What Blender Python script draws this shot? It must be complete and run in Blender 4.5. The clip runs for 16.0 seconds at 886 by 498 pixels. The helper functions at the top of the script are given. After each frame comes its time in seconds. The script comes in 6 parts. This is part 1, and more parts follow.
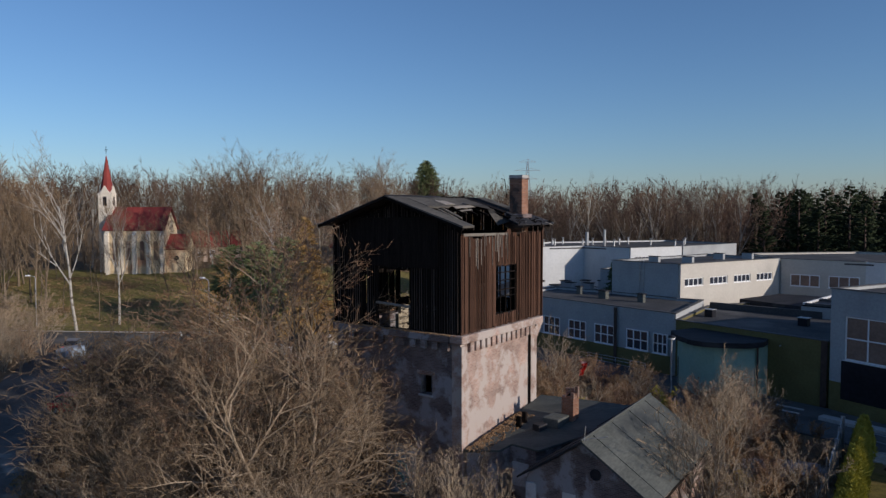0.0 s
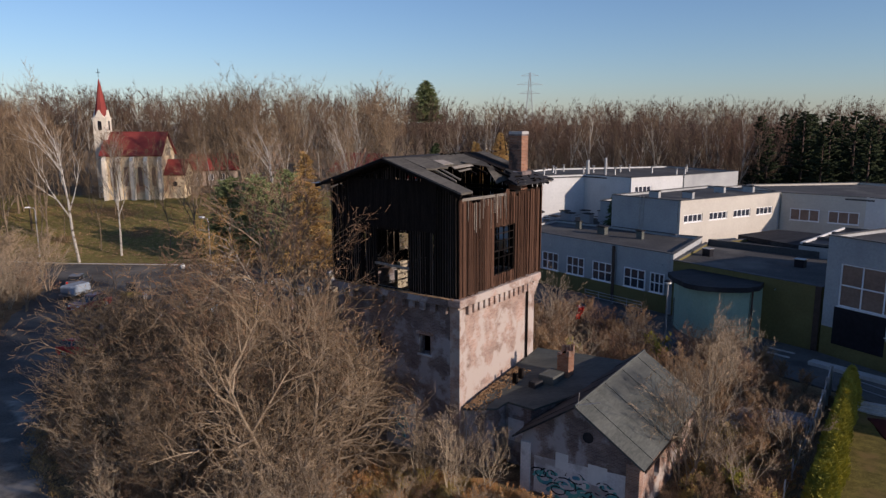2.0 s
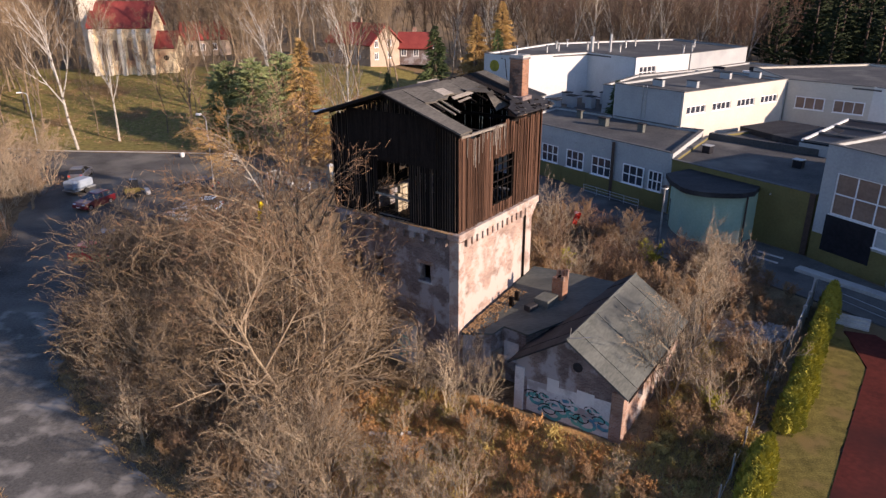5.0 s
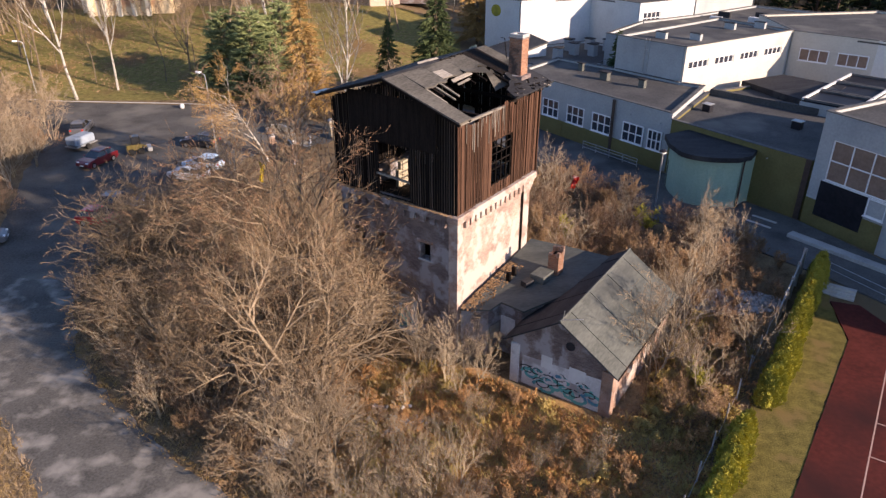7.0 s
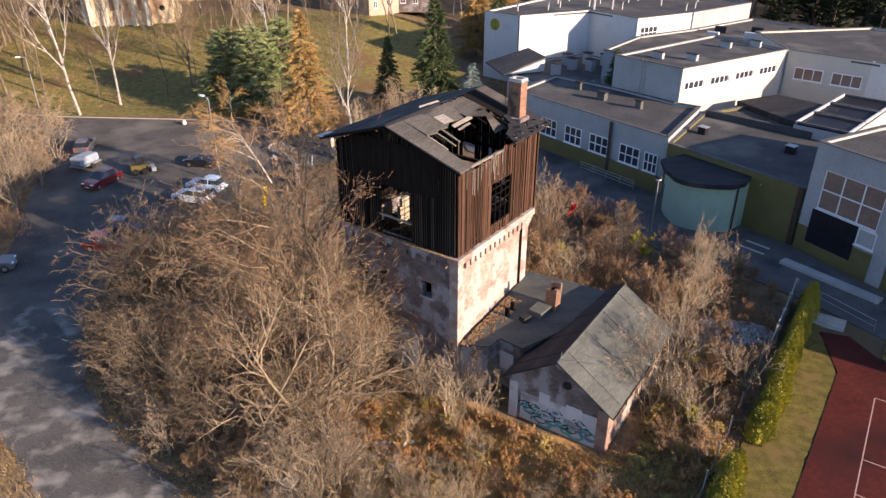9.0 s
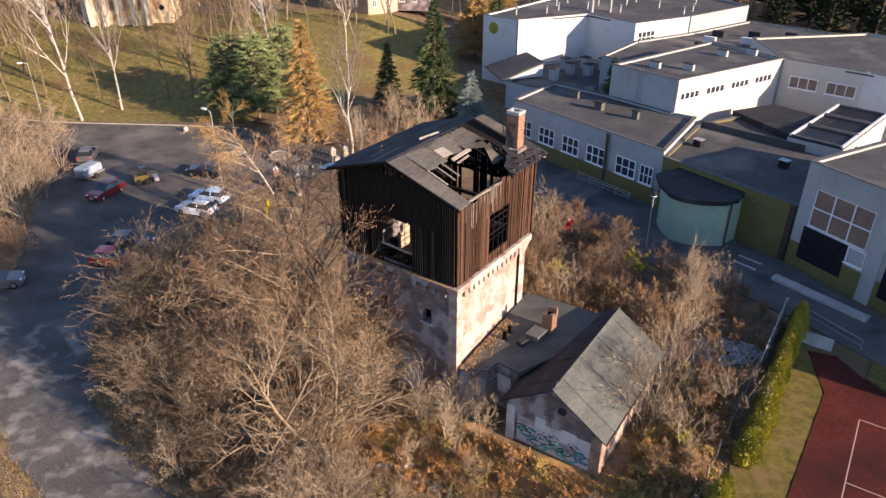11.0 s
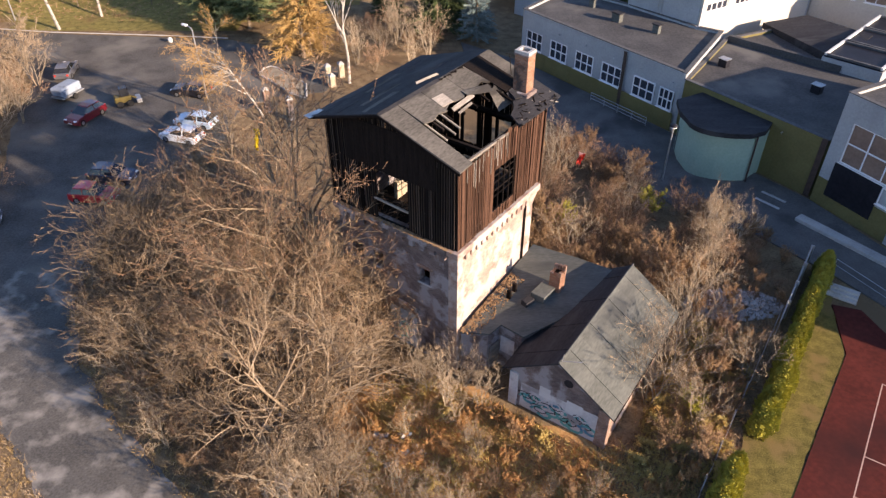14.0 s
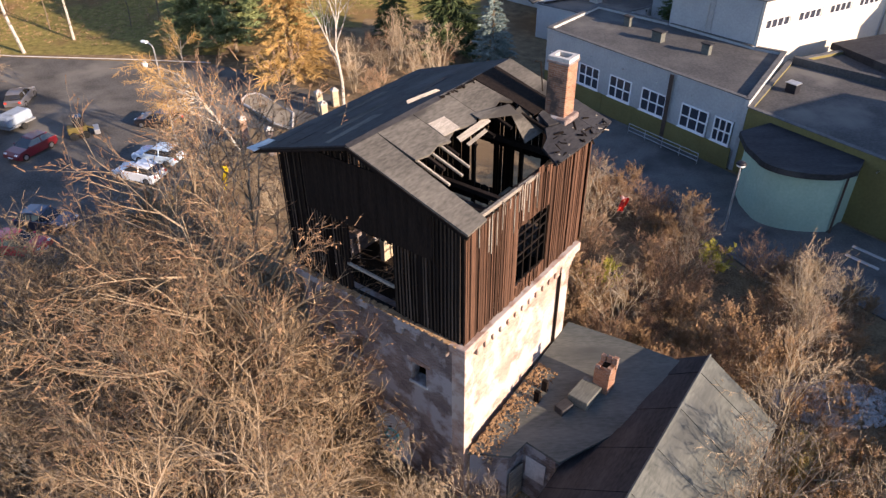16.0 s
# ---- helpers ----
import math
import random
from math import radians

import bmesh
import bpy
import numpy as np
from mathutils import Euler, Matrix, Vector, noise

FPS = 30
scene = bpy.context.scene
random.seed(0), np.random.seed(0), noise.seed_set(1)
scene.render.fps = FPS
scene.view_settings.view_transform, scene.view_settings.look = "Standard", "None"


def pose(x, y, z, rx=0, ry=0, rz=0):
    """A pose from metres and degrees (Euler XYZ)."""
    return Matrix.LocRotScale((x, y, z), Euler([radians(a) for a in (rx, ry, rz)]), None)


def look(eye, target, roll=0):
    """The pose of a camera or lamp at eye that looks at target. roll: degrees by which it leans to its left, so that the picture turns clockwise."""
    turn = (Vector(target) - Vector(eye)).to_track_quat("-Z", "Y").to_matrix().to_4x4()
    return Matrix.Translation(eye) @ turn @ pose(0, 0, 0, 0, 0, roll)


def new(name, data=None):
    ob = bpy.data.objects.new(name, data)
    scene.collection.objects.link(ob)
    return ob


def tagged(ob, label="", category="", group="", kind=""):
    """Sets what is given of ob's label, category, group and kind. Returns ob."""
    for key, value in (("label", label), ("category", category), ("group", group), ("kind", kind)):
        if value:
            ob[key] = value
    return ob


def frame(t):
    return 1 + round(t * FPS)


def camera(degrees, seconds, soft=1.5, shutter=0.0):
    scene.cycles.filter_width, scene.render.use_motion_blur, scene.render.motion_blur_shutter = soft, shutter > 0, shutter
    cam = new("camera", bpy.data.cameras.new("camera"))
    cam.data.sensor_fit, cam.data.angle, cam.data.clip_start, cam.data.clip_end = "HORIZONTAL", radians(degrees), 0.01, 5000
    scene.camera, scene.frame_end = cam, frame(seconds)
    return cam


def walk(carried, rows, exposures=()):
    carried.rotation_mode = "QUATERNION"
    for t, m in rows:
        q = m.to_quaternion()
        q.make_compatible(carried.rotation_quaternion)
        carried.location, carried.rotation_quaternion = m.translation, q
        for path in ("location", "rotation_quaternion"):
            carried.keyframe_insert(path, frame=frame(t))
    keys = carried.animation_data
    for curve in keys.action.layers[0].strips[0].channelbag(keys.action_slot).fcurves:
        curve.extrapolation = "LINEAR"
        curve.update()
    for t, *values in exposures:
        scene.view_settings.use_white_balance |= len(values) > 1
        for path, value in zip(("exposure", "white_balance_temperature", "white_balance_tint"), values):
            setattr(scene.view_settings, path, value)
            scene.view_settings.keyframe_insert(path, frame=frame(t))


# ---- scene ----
cam = camera(64.04, 16.0, soft=1.4)
PATH = [
    (0, pose(0.000, 0.000, 16.239, 86.931, 0.134, -0.000)),
    (0.5, pose(0.043, 0.184, 17.038, 86.212, 0.110, 0.015)),
    (1, pose(0.072, 0.241, 17.684, 84.531, 0.106, 0.033)),
    (1.5, pose(0.080, 0.262, 18.386, 82.118, 0.115, 0.014)),
    (2, pose(0.117, 0.286, 19.047, 79.814, 0.112, 0.037)),
    (2.5, pose(0.085, 0.346, 19.863, 78.012, 0.131, 0.027)),
    (3, pose(0.088, 0.365, 20.626, 76.975, 0.181, 0.029)),
    (3.5, pose(-0.013, 0.347, 21.448, 75.649, 0.222, 0.003)),
    (4, pose(0.076, 0.412, 22.092, 73.374, 0.218, 0.037)),
    (4.5, pose(0.137, 0.464, 22.652, 70.410, 0.194, 0.036)),
    (5, pose(0.139, 0.555, 23.464, 68.164, 0.161, 0.007)),
    (7.5, pose(0.242, 0.656, 27.416, 62.133, 0.101, 0.119)),
    (8, pose(0.154, 0.748, 28.155, 62.113, 0.051, 0.079)),
    (8.5, pose(0.139, 0.773, 28.913, 62.075, 0.002, 0.053)),
    (9, pose(0.073, 0.784, 29.652, 62.044, 0.010, -0.013)),
    (9.5, pose(0.073, 0.833, 30.367, 61.999, -0.037, -0.028)),
    (12, pose(-0.035, 1.069, 34.069, 56.867, -0.137, -0.169)),
    (12.5, pose(-0.030, 1.199, 34.796, 53.842, -0.198, -0.161)),
    (13, pose(-0.035, 1.210, 35.575, 52.772, -0.187, -0.164)),
    (13.5, pose(0.197, 3.493, 35.045, 52.197, -0.022, 0.064)),
    (14, pose(0.402, 6.257, 33.969, 52.154, 0.097, 0.389)),
    (14.5, pose(0.554, 9.004, 32.593, 52.617, 0.183, 0.674)),
    (15, pose(0.631, 11.587, 31.314, 53.129, 0.266, 0.892)),
    (15.5, pose(0.828, 14.437, 29.945, 53.697, 0.412, 1.398)),
    (16, pose(0.841, 17.276, 28.173, 55.002, 0.488, 1.579)),
]
walk(cam, PATH, exposures=[(0, -0.36, 6350, 12), (1.5, -0.16, 6800, 17), (3.5, 0.32, 7200, 21), (5, 0.8, 7550, 22), (9, 1.12, 7850, 21), (12.5, 1.28, 8050, 21), (16, 1.42, 8000, 20)])

# ---- light: low winter sun from the right, clear sky ----
SUN_AZ, SUN_EL = radians(-33), radians(17)
world = bpy.data.worlds.new("sky")
scene.world = world
world.use_nodes = True
wn = world.node_tree
sky = wn.nodes.new("ShaderNodeTexSky")
sky.sky_type = 'NISHITA'
sky.sun_disc = False
sky.sun_elevation = SUN_EL
sky.sun_rotation = radians(90) - SUN_AZ
sky.altitude, sky.air_density, sky.dust_density, sky.ozone_density = 250, 1.0, 0.5, 6.0
wn.nodes["Background"].inputs[1].default_value = 0.15
tone = wn.nodes.new("ShaderNodeMix")
tone.data_type, tone.blend_type = 'RGBA', 'MULTIPLY'
tone.inputs["Factor"].default_value = 1.0
tone.inputs["B"].default_value = (1.04, 0.96, 0.92, 1)
wn.links.new(sky.outputs[0], tone.inputs["A"])
wn.links.new(tone.outputs["Result"], wn.nodes["Background"].inputs[0])
sun_data = bpy.data.lights.new("sun", 'SUN')
sun_data.energy, sun_data.angle, sun_data.color = 4.5, radians(0.6), (1.0, 0.89, 0.77)
sun = new("sun", sun_data)
to_sun = Vector((math.cos(SUN_AZ) * math.cos(SUN_EL), math.sin(SUN_AZ) * math.cos(SUN_EL), math.sin(SUN_EL)))
sun.matrix_world = look(to_sun * 300, (0, 0, 0))


# ---- materials ----
def surface(name, c1, c2, scale=1.0, rough=0.85, bump=0.2, fine=6.0, c3=None, big=0.12, metal=0.0, stretch=(1, 1, 1), vary=0.0, spec=0.14, patch=(0.55, 0.66)):
    """Two-scale noise between c1 and c2, with blotches of c3; vary: brightness per object."""
    m = bpy.data.materials.new(name)
    m.use_nodes = True
    n, l = m.node_tree.nodes, m.node_tree.links
    b = n["Principled BSDF"]
    b.inputs["Roughness"].default_value, b.inputs["Metallic"].default_value = rough, metal
    b.inputs["Specular IOR Level"].default_value = spec
    tc, mp = n.new("ShaderNodeTexCoord"), n.new("ShaderNodeMapping")
    mp.inputs["Scale"].default_value = stretch
    l.new(tc.outputs["Object"], mp.inputs[0])
    n1, n2 = n.new("ShaderNodeTexNoise"), n.new("ShaderNodeTexNoise")
    n1.inputs["Scale"].default_value, n1.inputs["Detail"].default_value = scale, 6
    n2.inputs["Scale"].default_value, n2.inputs["Detail"].default_value = scale * fine, 4
    for q in (n1, n2):
        l.new(mp.outputs[0], q.inputs["Vector"])
    ad = n.new("ShaderNodeMath")
    ad.operation = 'MULTIPLY_ADD'
    ad.inputs[1].default_value = 0.5
    l.new(n2.outputs[0], ad.inputs[0])
    ha = n.new("ShaderNodeMath")
    ha.operation = 'MULTIPLY'
    ha.inputs[1].default_value = 0.5
    l.new(n1.outputs[0], ha.inputs[0])
    l.new(ha.outputs[0], ad.inputs[2])
    rp = n.new("ShaderNodeValToRGB")
    rp.color_ramp.elements[0].position, rp.color_ramp.elements[1].position = 0.36, 0.64
    rp.color_ramp.elements[0].color, rp.color_ramp.elements[1].color = (*c1, 1), (*c2, 1)
    l.new(ad.outputs[0], rp.inputs[0])
    col = rp.outputs[0]
    if c3:
        n3 = n.new("ShaderNodeTexNoise")
        n3.inputs["Scale"].default_value, n3.inputs["Detail"].default_value = scale * big, 5
        l.new(mp.outputs[0], n3.inputs["Vector"])
        r3 = n.new("ShaderNodeValToRGB")
        r3.color_ramp.elements[0].position, r3.color_ramp.elements[1].position = patch
        l.new(n3.outputs[0], r3.inputs[0])
        mx = n.new("ShaderNodeMix")
        mx.data_type = 'RGBA'
        l.new(r3.outputs[0], mx.inputs["Factor"])
        l.new(col, mx.inputs["A"])
        mx.inputs["B"].default_value = (*c3, 1)
        col = mx.outputs["Result"]
    if vary:
        oi, hs, mr = n.new("ShaderNodeObjectInfo"), n.new("ShaderNodeHueSaturation"), n.new("ShaderNodeMapRange")
        mr.inputs["To Min"].default_value, mr.inputs["To Max"].default_value = 1 - vary, 1 + vary
        l.new(oi.outputs["Random"], mr.inputs["Value"])
        l.new(mr.outputs[0], hs.inputs["Value"])
        l.new(col, hs.inputs["Color"])
        col = hs.outputs[0]
    l.new(col, b.inputs["Base Color"])
    if bump:
        bp = n.new("ShaderNodeBump")
        bp.inputs["Strength"].default_value, bp.inputs["Distance"].default_value = bump, 0.05
        l.new(ad.outputs[0], bp.inputs["Height"])
        l.new(bp.outputs[0], b.inputs["Normal"])
    return m


def brick(name, c1, c2, mortar, plaster=None, amount=0.5, scale=1.0):
    """Brickwork 25 x 8 cm on walls that run along the object's axes, with patches of old plaster."""
    m = bpy.data.materials.new(name)
    m.use_nodes = True
    n, l = m.node_tree.nodes, m.node_tree.links
    b = n["Principled BSDF"]
    b.inputs["Roughness"].default_value, b.inputs["Specular IOR Level"].default_value = 0.9, 0.2
    tc, sx, cb, ad = n.new("ShaderNodeTexCoord"), n.new("ShaderNodeSeparateXYZ"), n.new("ShaderNodeCombineXYZ"), n.new("ShaderNodeMath")
    l.new(tc.outputs["Object"], sx.inputs[0])
    l.new(sx.outputs[0], ad.inputs[0])
    l.new(sx.outputs[1], ad.inputs[1])
    l.new(ad.outputs[0], cb.inputs[0])
    l.new(sx.outputs[2], cb.inputs[1])
    br = n.new("ShaderNodeTexBrick")
    br.inputs["Scale"].default_value = 1.0 / scale
    br.inputs["Brick Width"].default_value, br.inputs["Row Height"].default_value = 0.26, 0.085
    br.inputs["Mortar Size"].default_value = 0.009
    br.inputs["Color1"].default_value, br.inputs["Color2"].default_value, br.inputs["Mortar"].default_value = (*c1, 1), (*c2, 1), (*mortar, 1)
    l.new(cb.outputs[0], br.inputs["Vector"])
    no = n.new("ShaderNodeTexNoise")
    no.inputs["Scale"].default_value, no.inputs["Detail"].default_value = 0.8, 8
    l.new(tc.outputs["Object"], no.inputs["Vector"])
    hs = n.new("ShaderNodeHueSaturation")
    mr = n.new("ShaderNodeMapRange")
    mr.inputs["From Min"].default_value, mr.inputs["From Max"].default_value = 0.3, 0.7
    mr.inputs["To Min"].default_value, mr.inputs["To Max"].default_value = 0.6, 1.3
    l.new(no.outputs[0], mr.inputs[0])
    l.new(mr.outputs[0], hs.inputs["Value"])
    l.new(br.outputs[0], hs.inputs["Color"])
    col = hs.outputs[0]
    if plaster:
        n2, r2, mx = n.new("ShaderNodeTexNoise"), n.new("ShaderNodeValToRGB"), n.new("ShaderNodeMix")
        n2.inputs["Scale"].default_value, n2.inputs["Detail"].default_value = 0.55, 9
        n2.inputs["Roughness"].default_value = 0.65
        l.new(tc.outputs["Object"], n2.inputs["Vector"])
        r2.color_ramp.elements[0].position, r2.color_ramp.elements[1].position = amount, amount + 0.07
        l.new(n2.outputs[0], r2.inputs[0])
        mx.data_type = 'RGBA'
        l.new(r2.outputs[0], mx.inputs["Factor"])
        l.new(col, mx.inputs["A"])
        mx.inputs["B"].default_value = (*plaster, 1)
        col = mx.outputs["Result"]
    l.new(col, b.inputs["Base Color"])
    bp = n.new("ShaderNodeBump")
    bp.inputs["Strength"].default_value, bp.inputs["Distance"].default_value = 0.5, 0.02
    l.new(br.outputs["Fac"], bp.inputs["Height"])
    bp.invert = True
    l.new(bp.outputs[0], b.inputs["Normal"])
    return m


def glass(name, tint):
    m = bpy.data.materials.new(name)
    m.use_nodes = True
    b = m.node_tree.nodes["Principled BSDF"]
    b.inputs["Base Color"].default_value = (*tint, 1)
    b.inputs["Roughness"].default_value, b.inputs["Specular IOR Level"].default_value = 0.06, 0.8
    return m


M = dict(
    litter=surface("leaf_litter", (0.10, 0.066, 0.040), (0.28, 0.20, 0.115), 0.9, 0.95, 0.8, 9, (0.155, 0.105, 0.06), 0.12),
    soil=surface("sandy_soil", (0.20, 0.165, 0.12), (0.34, 0.29, 0.22), 1.2, 0.95, 0.4, 9, (0.15, 0.11, 0.07), 0.4),
    rust=surface("rust_leaves", (0.30, 0.15, 0.062), (0.58, 0.335, 0.15), 1.2, 0.95, 0.9, 8, (0.38, 0.27, 0.10), 0.3),
    grass=surface("park_grass", (0.10, 0.086, 0.028), (0.29, 0.24, 0.08), 1.4, 0.95, 0.8, 7, (0.19, 0.12, 0.055), 0.08),
    lawn=surface("lawn", (0.07, 0.06, 0.018), (0.20, 0.16, 0.048), 1.6, 0.95, 0.8, 8, (0.18, 0.125, 0.05), 0.25),
    asphalt=surface("worn_asphalt", (0.07, 0.067, 0.062), (0.145, 0.137, 0.125), 0.4, 0.88, 0.25, 18, (0.28, 0.262, 0.235), 1.4, patch=(0.50, 0.66), spec=0.2),
    # tree shade is put into this asphalt's colour, sun streaks into its pale blotches
    parking=surface("tree_shaded_asphalt", (0.062, 0.059, 0.055), (0.13, 0.123, 0.114), 0.4, 0.9, 0.2, 14, (0.21, 0.195, 0.17), 0.35, patch=(0.5, 0.75)),
    yard=surface("yard_asphalt", (0.085, 0.083, 0.08), (0.145, 0.142, 0.138), 0.6, 0.9, 0.2, 14, (0.065, 0.065, 0.065), 0.3),
    court=surface("red_court", (0.065, 0.014, 0.011), (0.12, 0.025, 0.019), 0.35, 0.8, 0.05, 10, (0.042, 0.013, 0.012), 0.5, patch=(0.48, 0.68)),
    line=surface("court_line", (0.40, 0.24, 0.20), (0.52, 0.36, 0.31), 3, 0.8, 0.0),
    felt_worn=surface("sun_bleached_felt", (0.06, 0.056, 0.05), (0.135, 0.125, 0.11), 0.7, 0.9, 0.35, 10, (0.04, 0.038, 0.036), 0.6, stretch=(0.5, 1.6, 1), spec=0.15, vary=0.15),
    # black felt of real tar roofs, and of the annex slope lying in shade
    felt=surface("tar_felt_and_shade", (0.014, 0.014, 0.017), (0.042, 0.042, 0.046), 0.6, 0.85, 0.3, 10, (0.05, 0.05, 0.052), 0.5, stretch=(0.5, 1.6, 1), spec=0.25),
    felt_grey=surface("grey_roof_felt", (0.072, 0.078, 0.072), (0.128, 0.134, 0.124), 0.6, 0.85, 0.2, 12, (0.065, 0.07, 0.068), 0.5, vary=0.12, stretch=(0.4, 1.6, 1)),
    sroof=surface("school_roof_felt", (0.052, 0.052, 0.054), (0.10, 0.098, 0.095), 0.35, 0.92, 0.1, 14, (0.14, 0.135, 0.125), 0.4, spec=0.15),
    # charred timber, with the shade of the unlit sides also put into its colour
    batten=surface("charred_shaded_batten", (0.022, 0.017, 0.014), (0.075, 0.06, 0.05), 1.2, 0.85, 0.3, 8, None, stretch=(6, 6, 0.5), vary=0.6, spec=0.1),
    burnt=surface("charred_shaded_wood", (0.004, 0.0035, 0.0035), (0.019, 0.014, 0.012), 1.2, 0.85, 0.35, 8, None, stretch=(6, 6, 0.5), vary=0.6, spec=0.08),
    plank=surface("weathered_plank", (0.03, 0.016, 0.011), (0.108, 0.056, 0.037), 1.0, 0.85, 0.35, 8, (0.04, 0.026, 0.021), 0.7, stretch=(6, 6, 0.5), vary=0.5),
    grey_wood=surface("grey_old_timber", (0.16, 0.14, 0.12), (0.33, 0.30, 0.26), 1.5, 0.9, 0.3, 8, stretch=(1, 6, 6), vary=0.3),
    # brick_pale has sunlight put into its colour; brick_dark is the shaded copy
    brick_pale=brick("sunlit_limewashed_brick", (0.30, 0.19, 0.15), (0.40, 0.285, 0.235), (0.36, 0.305, 0.275), (0.43, 0.37, 0.335), 0.47),
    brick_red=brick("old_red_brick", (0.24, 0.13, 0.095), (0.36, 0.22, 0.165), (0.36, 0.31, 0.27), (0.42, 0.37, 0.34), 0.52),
    brick_orange=brick("orange_brick", (0.20, 0.085, 0.05), (0.31, 0.155, 0.095), (0.27, 0.21, 0.175), (0.075, 0.055, 0.048), 0.55),
    brick_dark=brick("shaded_brick", (0.13, 0.095, 0.09), (0.205, 0.155, 0.145), (0.215, 0.195, 0.19), (0.30, 0.285, 0.295), 0.50),
    plaster=surface("old_plaster", (0.32, 0.27, 0.195), (0.44, 0.385, 0.30), 0.8, 0.9, 0.2, 7, (0.2, 0.15, 0.11), 0.8),
    whitewash=surface("whitewash", (0.42, 0.42, 0.43), (0.6, 0.6, 0.6), 1.2, 0.9, 0.15, 8, (0.30, 0.28, 0.28), 0.6),
    teal=surface("teal_paint", (0.07, 0.30, 0.30), (0.11, 0.40, 0.38), 2, 0.6, 0.0, 8, (0.06, 0.20, 0.30), 0.5),
    black_paint=surface("black_paint", (0.015, 0.015, 0.02), (0.03, 0.03, 0.035), 3, 0.6, 0.0),
    tarp=surface("blue_grey_tarpaulin", (0.20, 0.25, 0.31), (0.30, 0.35, 0.41), 1.5, 0.7, 0.1, 8, (0.16, 0.18, 0.2), 0.8),
    pale_blue=surface("pale_blue_paint", (0.42, 0.49, 0.56), (0.58, 0.63, 0.68), 1.5, 0.8, 0.05, 8, (0.30, 0.30, 0.32), 0.8),
    concrete=surface("concrete", (0.32, 0.31, 0.30), (0.46, 0.45, 0.43), 0.8, 0.9, 0.15, 10),
    school_grey=surface("grey_render", (0.31, 0.322, 0.328), (0.41, 0.424, 0.43), 0.5, 0.9, 0.05, 10, (0.24, 0.25, 0.26), 0.5, patch=(0.54, 0.75)),
    school_cream=surface("cream_render", (0.46, 0.43, 0.385), (0.55, 0.52, 0.465), 0.4, 0.9, 0.05, 10, (0.36, 0.34, 0.31), 0.5, patch=(0.54, 0.75)),
    school_white=surface("white_render", (0.50, 0.515, 0.52), (0.60, 0.61, 0.61), 0.3, 0.9, 0.03, 10, (0.45, 0.46, 0.46), 0.5),
    olive=surface("olive_render", (0.135, 0.115, 0.048), (0.18, 0.155, 0.065), 0.5, 0.9, 0.05, 10),
    mint=surface("mint_render", (0.25, 0.37, 0.30), (0.31, 0.43, 0.35), 0.5, 0.9, 0.03, 10),
    brown_trim=surface("brown_trim", (0.05, 0.035, 0.03), (0.09, 0.06, 0.05), 2, 0.6, 0.0),
    frame_white=surface("white_frame", (0.72, 0.73, 0.74), (0.82, 0.82, 0.82), 3, 0.5, 0.0),
    pane=glass("window_pane", (0.035, 0.04, 0.055)),
    pane_brown=surface("drawn_blind", (0.20, 0.13, 0.10), (0.28, 0.19, 0.15), 0.8, 0.3, 0.0, 5),
    dark_panel=surface("dark_cladding", (0.012, 0.012, 0.016), (0.022, 0.022, 0.028), 0.6, 0.45, 0.0),
    metal=surface("galvanised_metal", (0.35, 0.36, 0.37), (0.5, 0.51, 0.52), 2, 0.45, 0.05, 6, None, metal=0.7),
    red_roof=surface("red_roof_tiles", (0.19, 0.035, 0.032), (0.30, 0.065, 0.055), 0.6, 0.8, 0.3, 12, (0.15, 0.035, 0.035), 0.5),
    church_wall=surface("church_render", (0.66, 0.52, 0.34), (0.80, 0.66, 0.46), 0.5, 0.9, 0.1, 9, (0.48, 0.28, 0.18), 0.5),
    house_wall=surface("house_render", (0.36, 0.275, 0.22), (0.46, 0.365, 0.295), 0.6, 0.9, 0.1, 9, (0.36, 0.27, 0.2), 0.5),
    church_white=surface("church_white", (0.66, 0.60, 0.50), (0.78, 0.72, 0.62), 0.8, 0.9, 0.05),
    bark=surface("grey_bark", (0.093, 0.068, 0.047), (0.285, 0.22, 0.155), 2, 0.95, 0.5, 6, vary=0.3),
    bark_pale=surface("pale_bark", (0.23, 0.185, 0.13), (0.42, 0.345, 0.255), 3, 0.9, 0.3, 6, (0.1, 0.08, 0.06), 0.5, vary=0.2),
    birch=surface("birch_bark", (0.30, 0.275, 0.24), (0.50, 0.47, 0.42), 2, 0.85, 0.2, 6, (0.10, 0.08, 0.07), 0.9),
    twig=surface("twigs", (0.126, 0.083, 0.049), (0.325, 0.228, 0.143), 0.7, 0.95, 0.0, 4, vary=0.3),
    twig_pale=surface("pale_twigs", (0.22, 0.16, 0.105), (0.42, 0.318, 0.218), 0.7, 0.95, 0.0, 4, vary=0.2),
    twig_red=surface("reddish_twigs", (0.147, 0.087, 0.055), (0.315, 0.196, 0.124), 0.7, 0.95, 0.0, 4, vary=0.28),
    dry_leaf=surface("dry_brown_leaves", (0.20, 0.12, 0.065), (0.38, 0.245, 0.14), 0.8, 0.9, 0.0, 4, vary=0.2),
    gold_twig=surface("golden_twigs", (0.38, 0.22, 0.08), (0.56, 0.35, 0.14), 0.6, 0.9, 0.0, 5),
    gold_grass=surface("golden_dead_grass", (0.23, 0.15, 0.065), (0.44, 0.30, 0.13), 0.4, 0.95, 0.0, 6, (0.30, 0.19, 0.10), 0.5),
    weed=surface("green_gold_weeds", (0.30, 0.22, 0.075), (0.56, 0.42, 0.16), 0.5, 0.95, 0.0, 6, (0.48, 0.25, 0.095), 0.6),
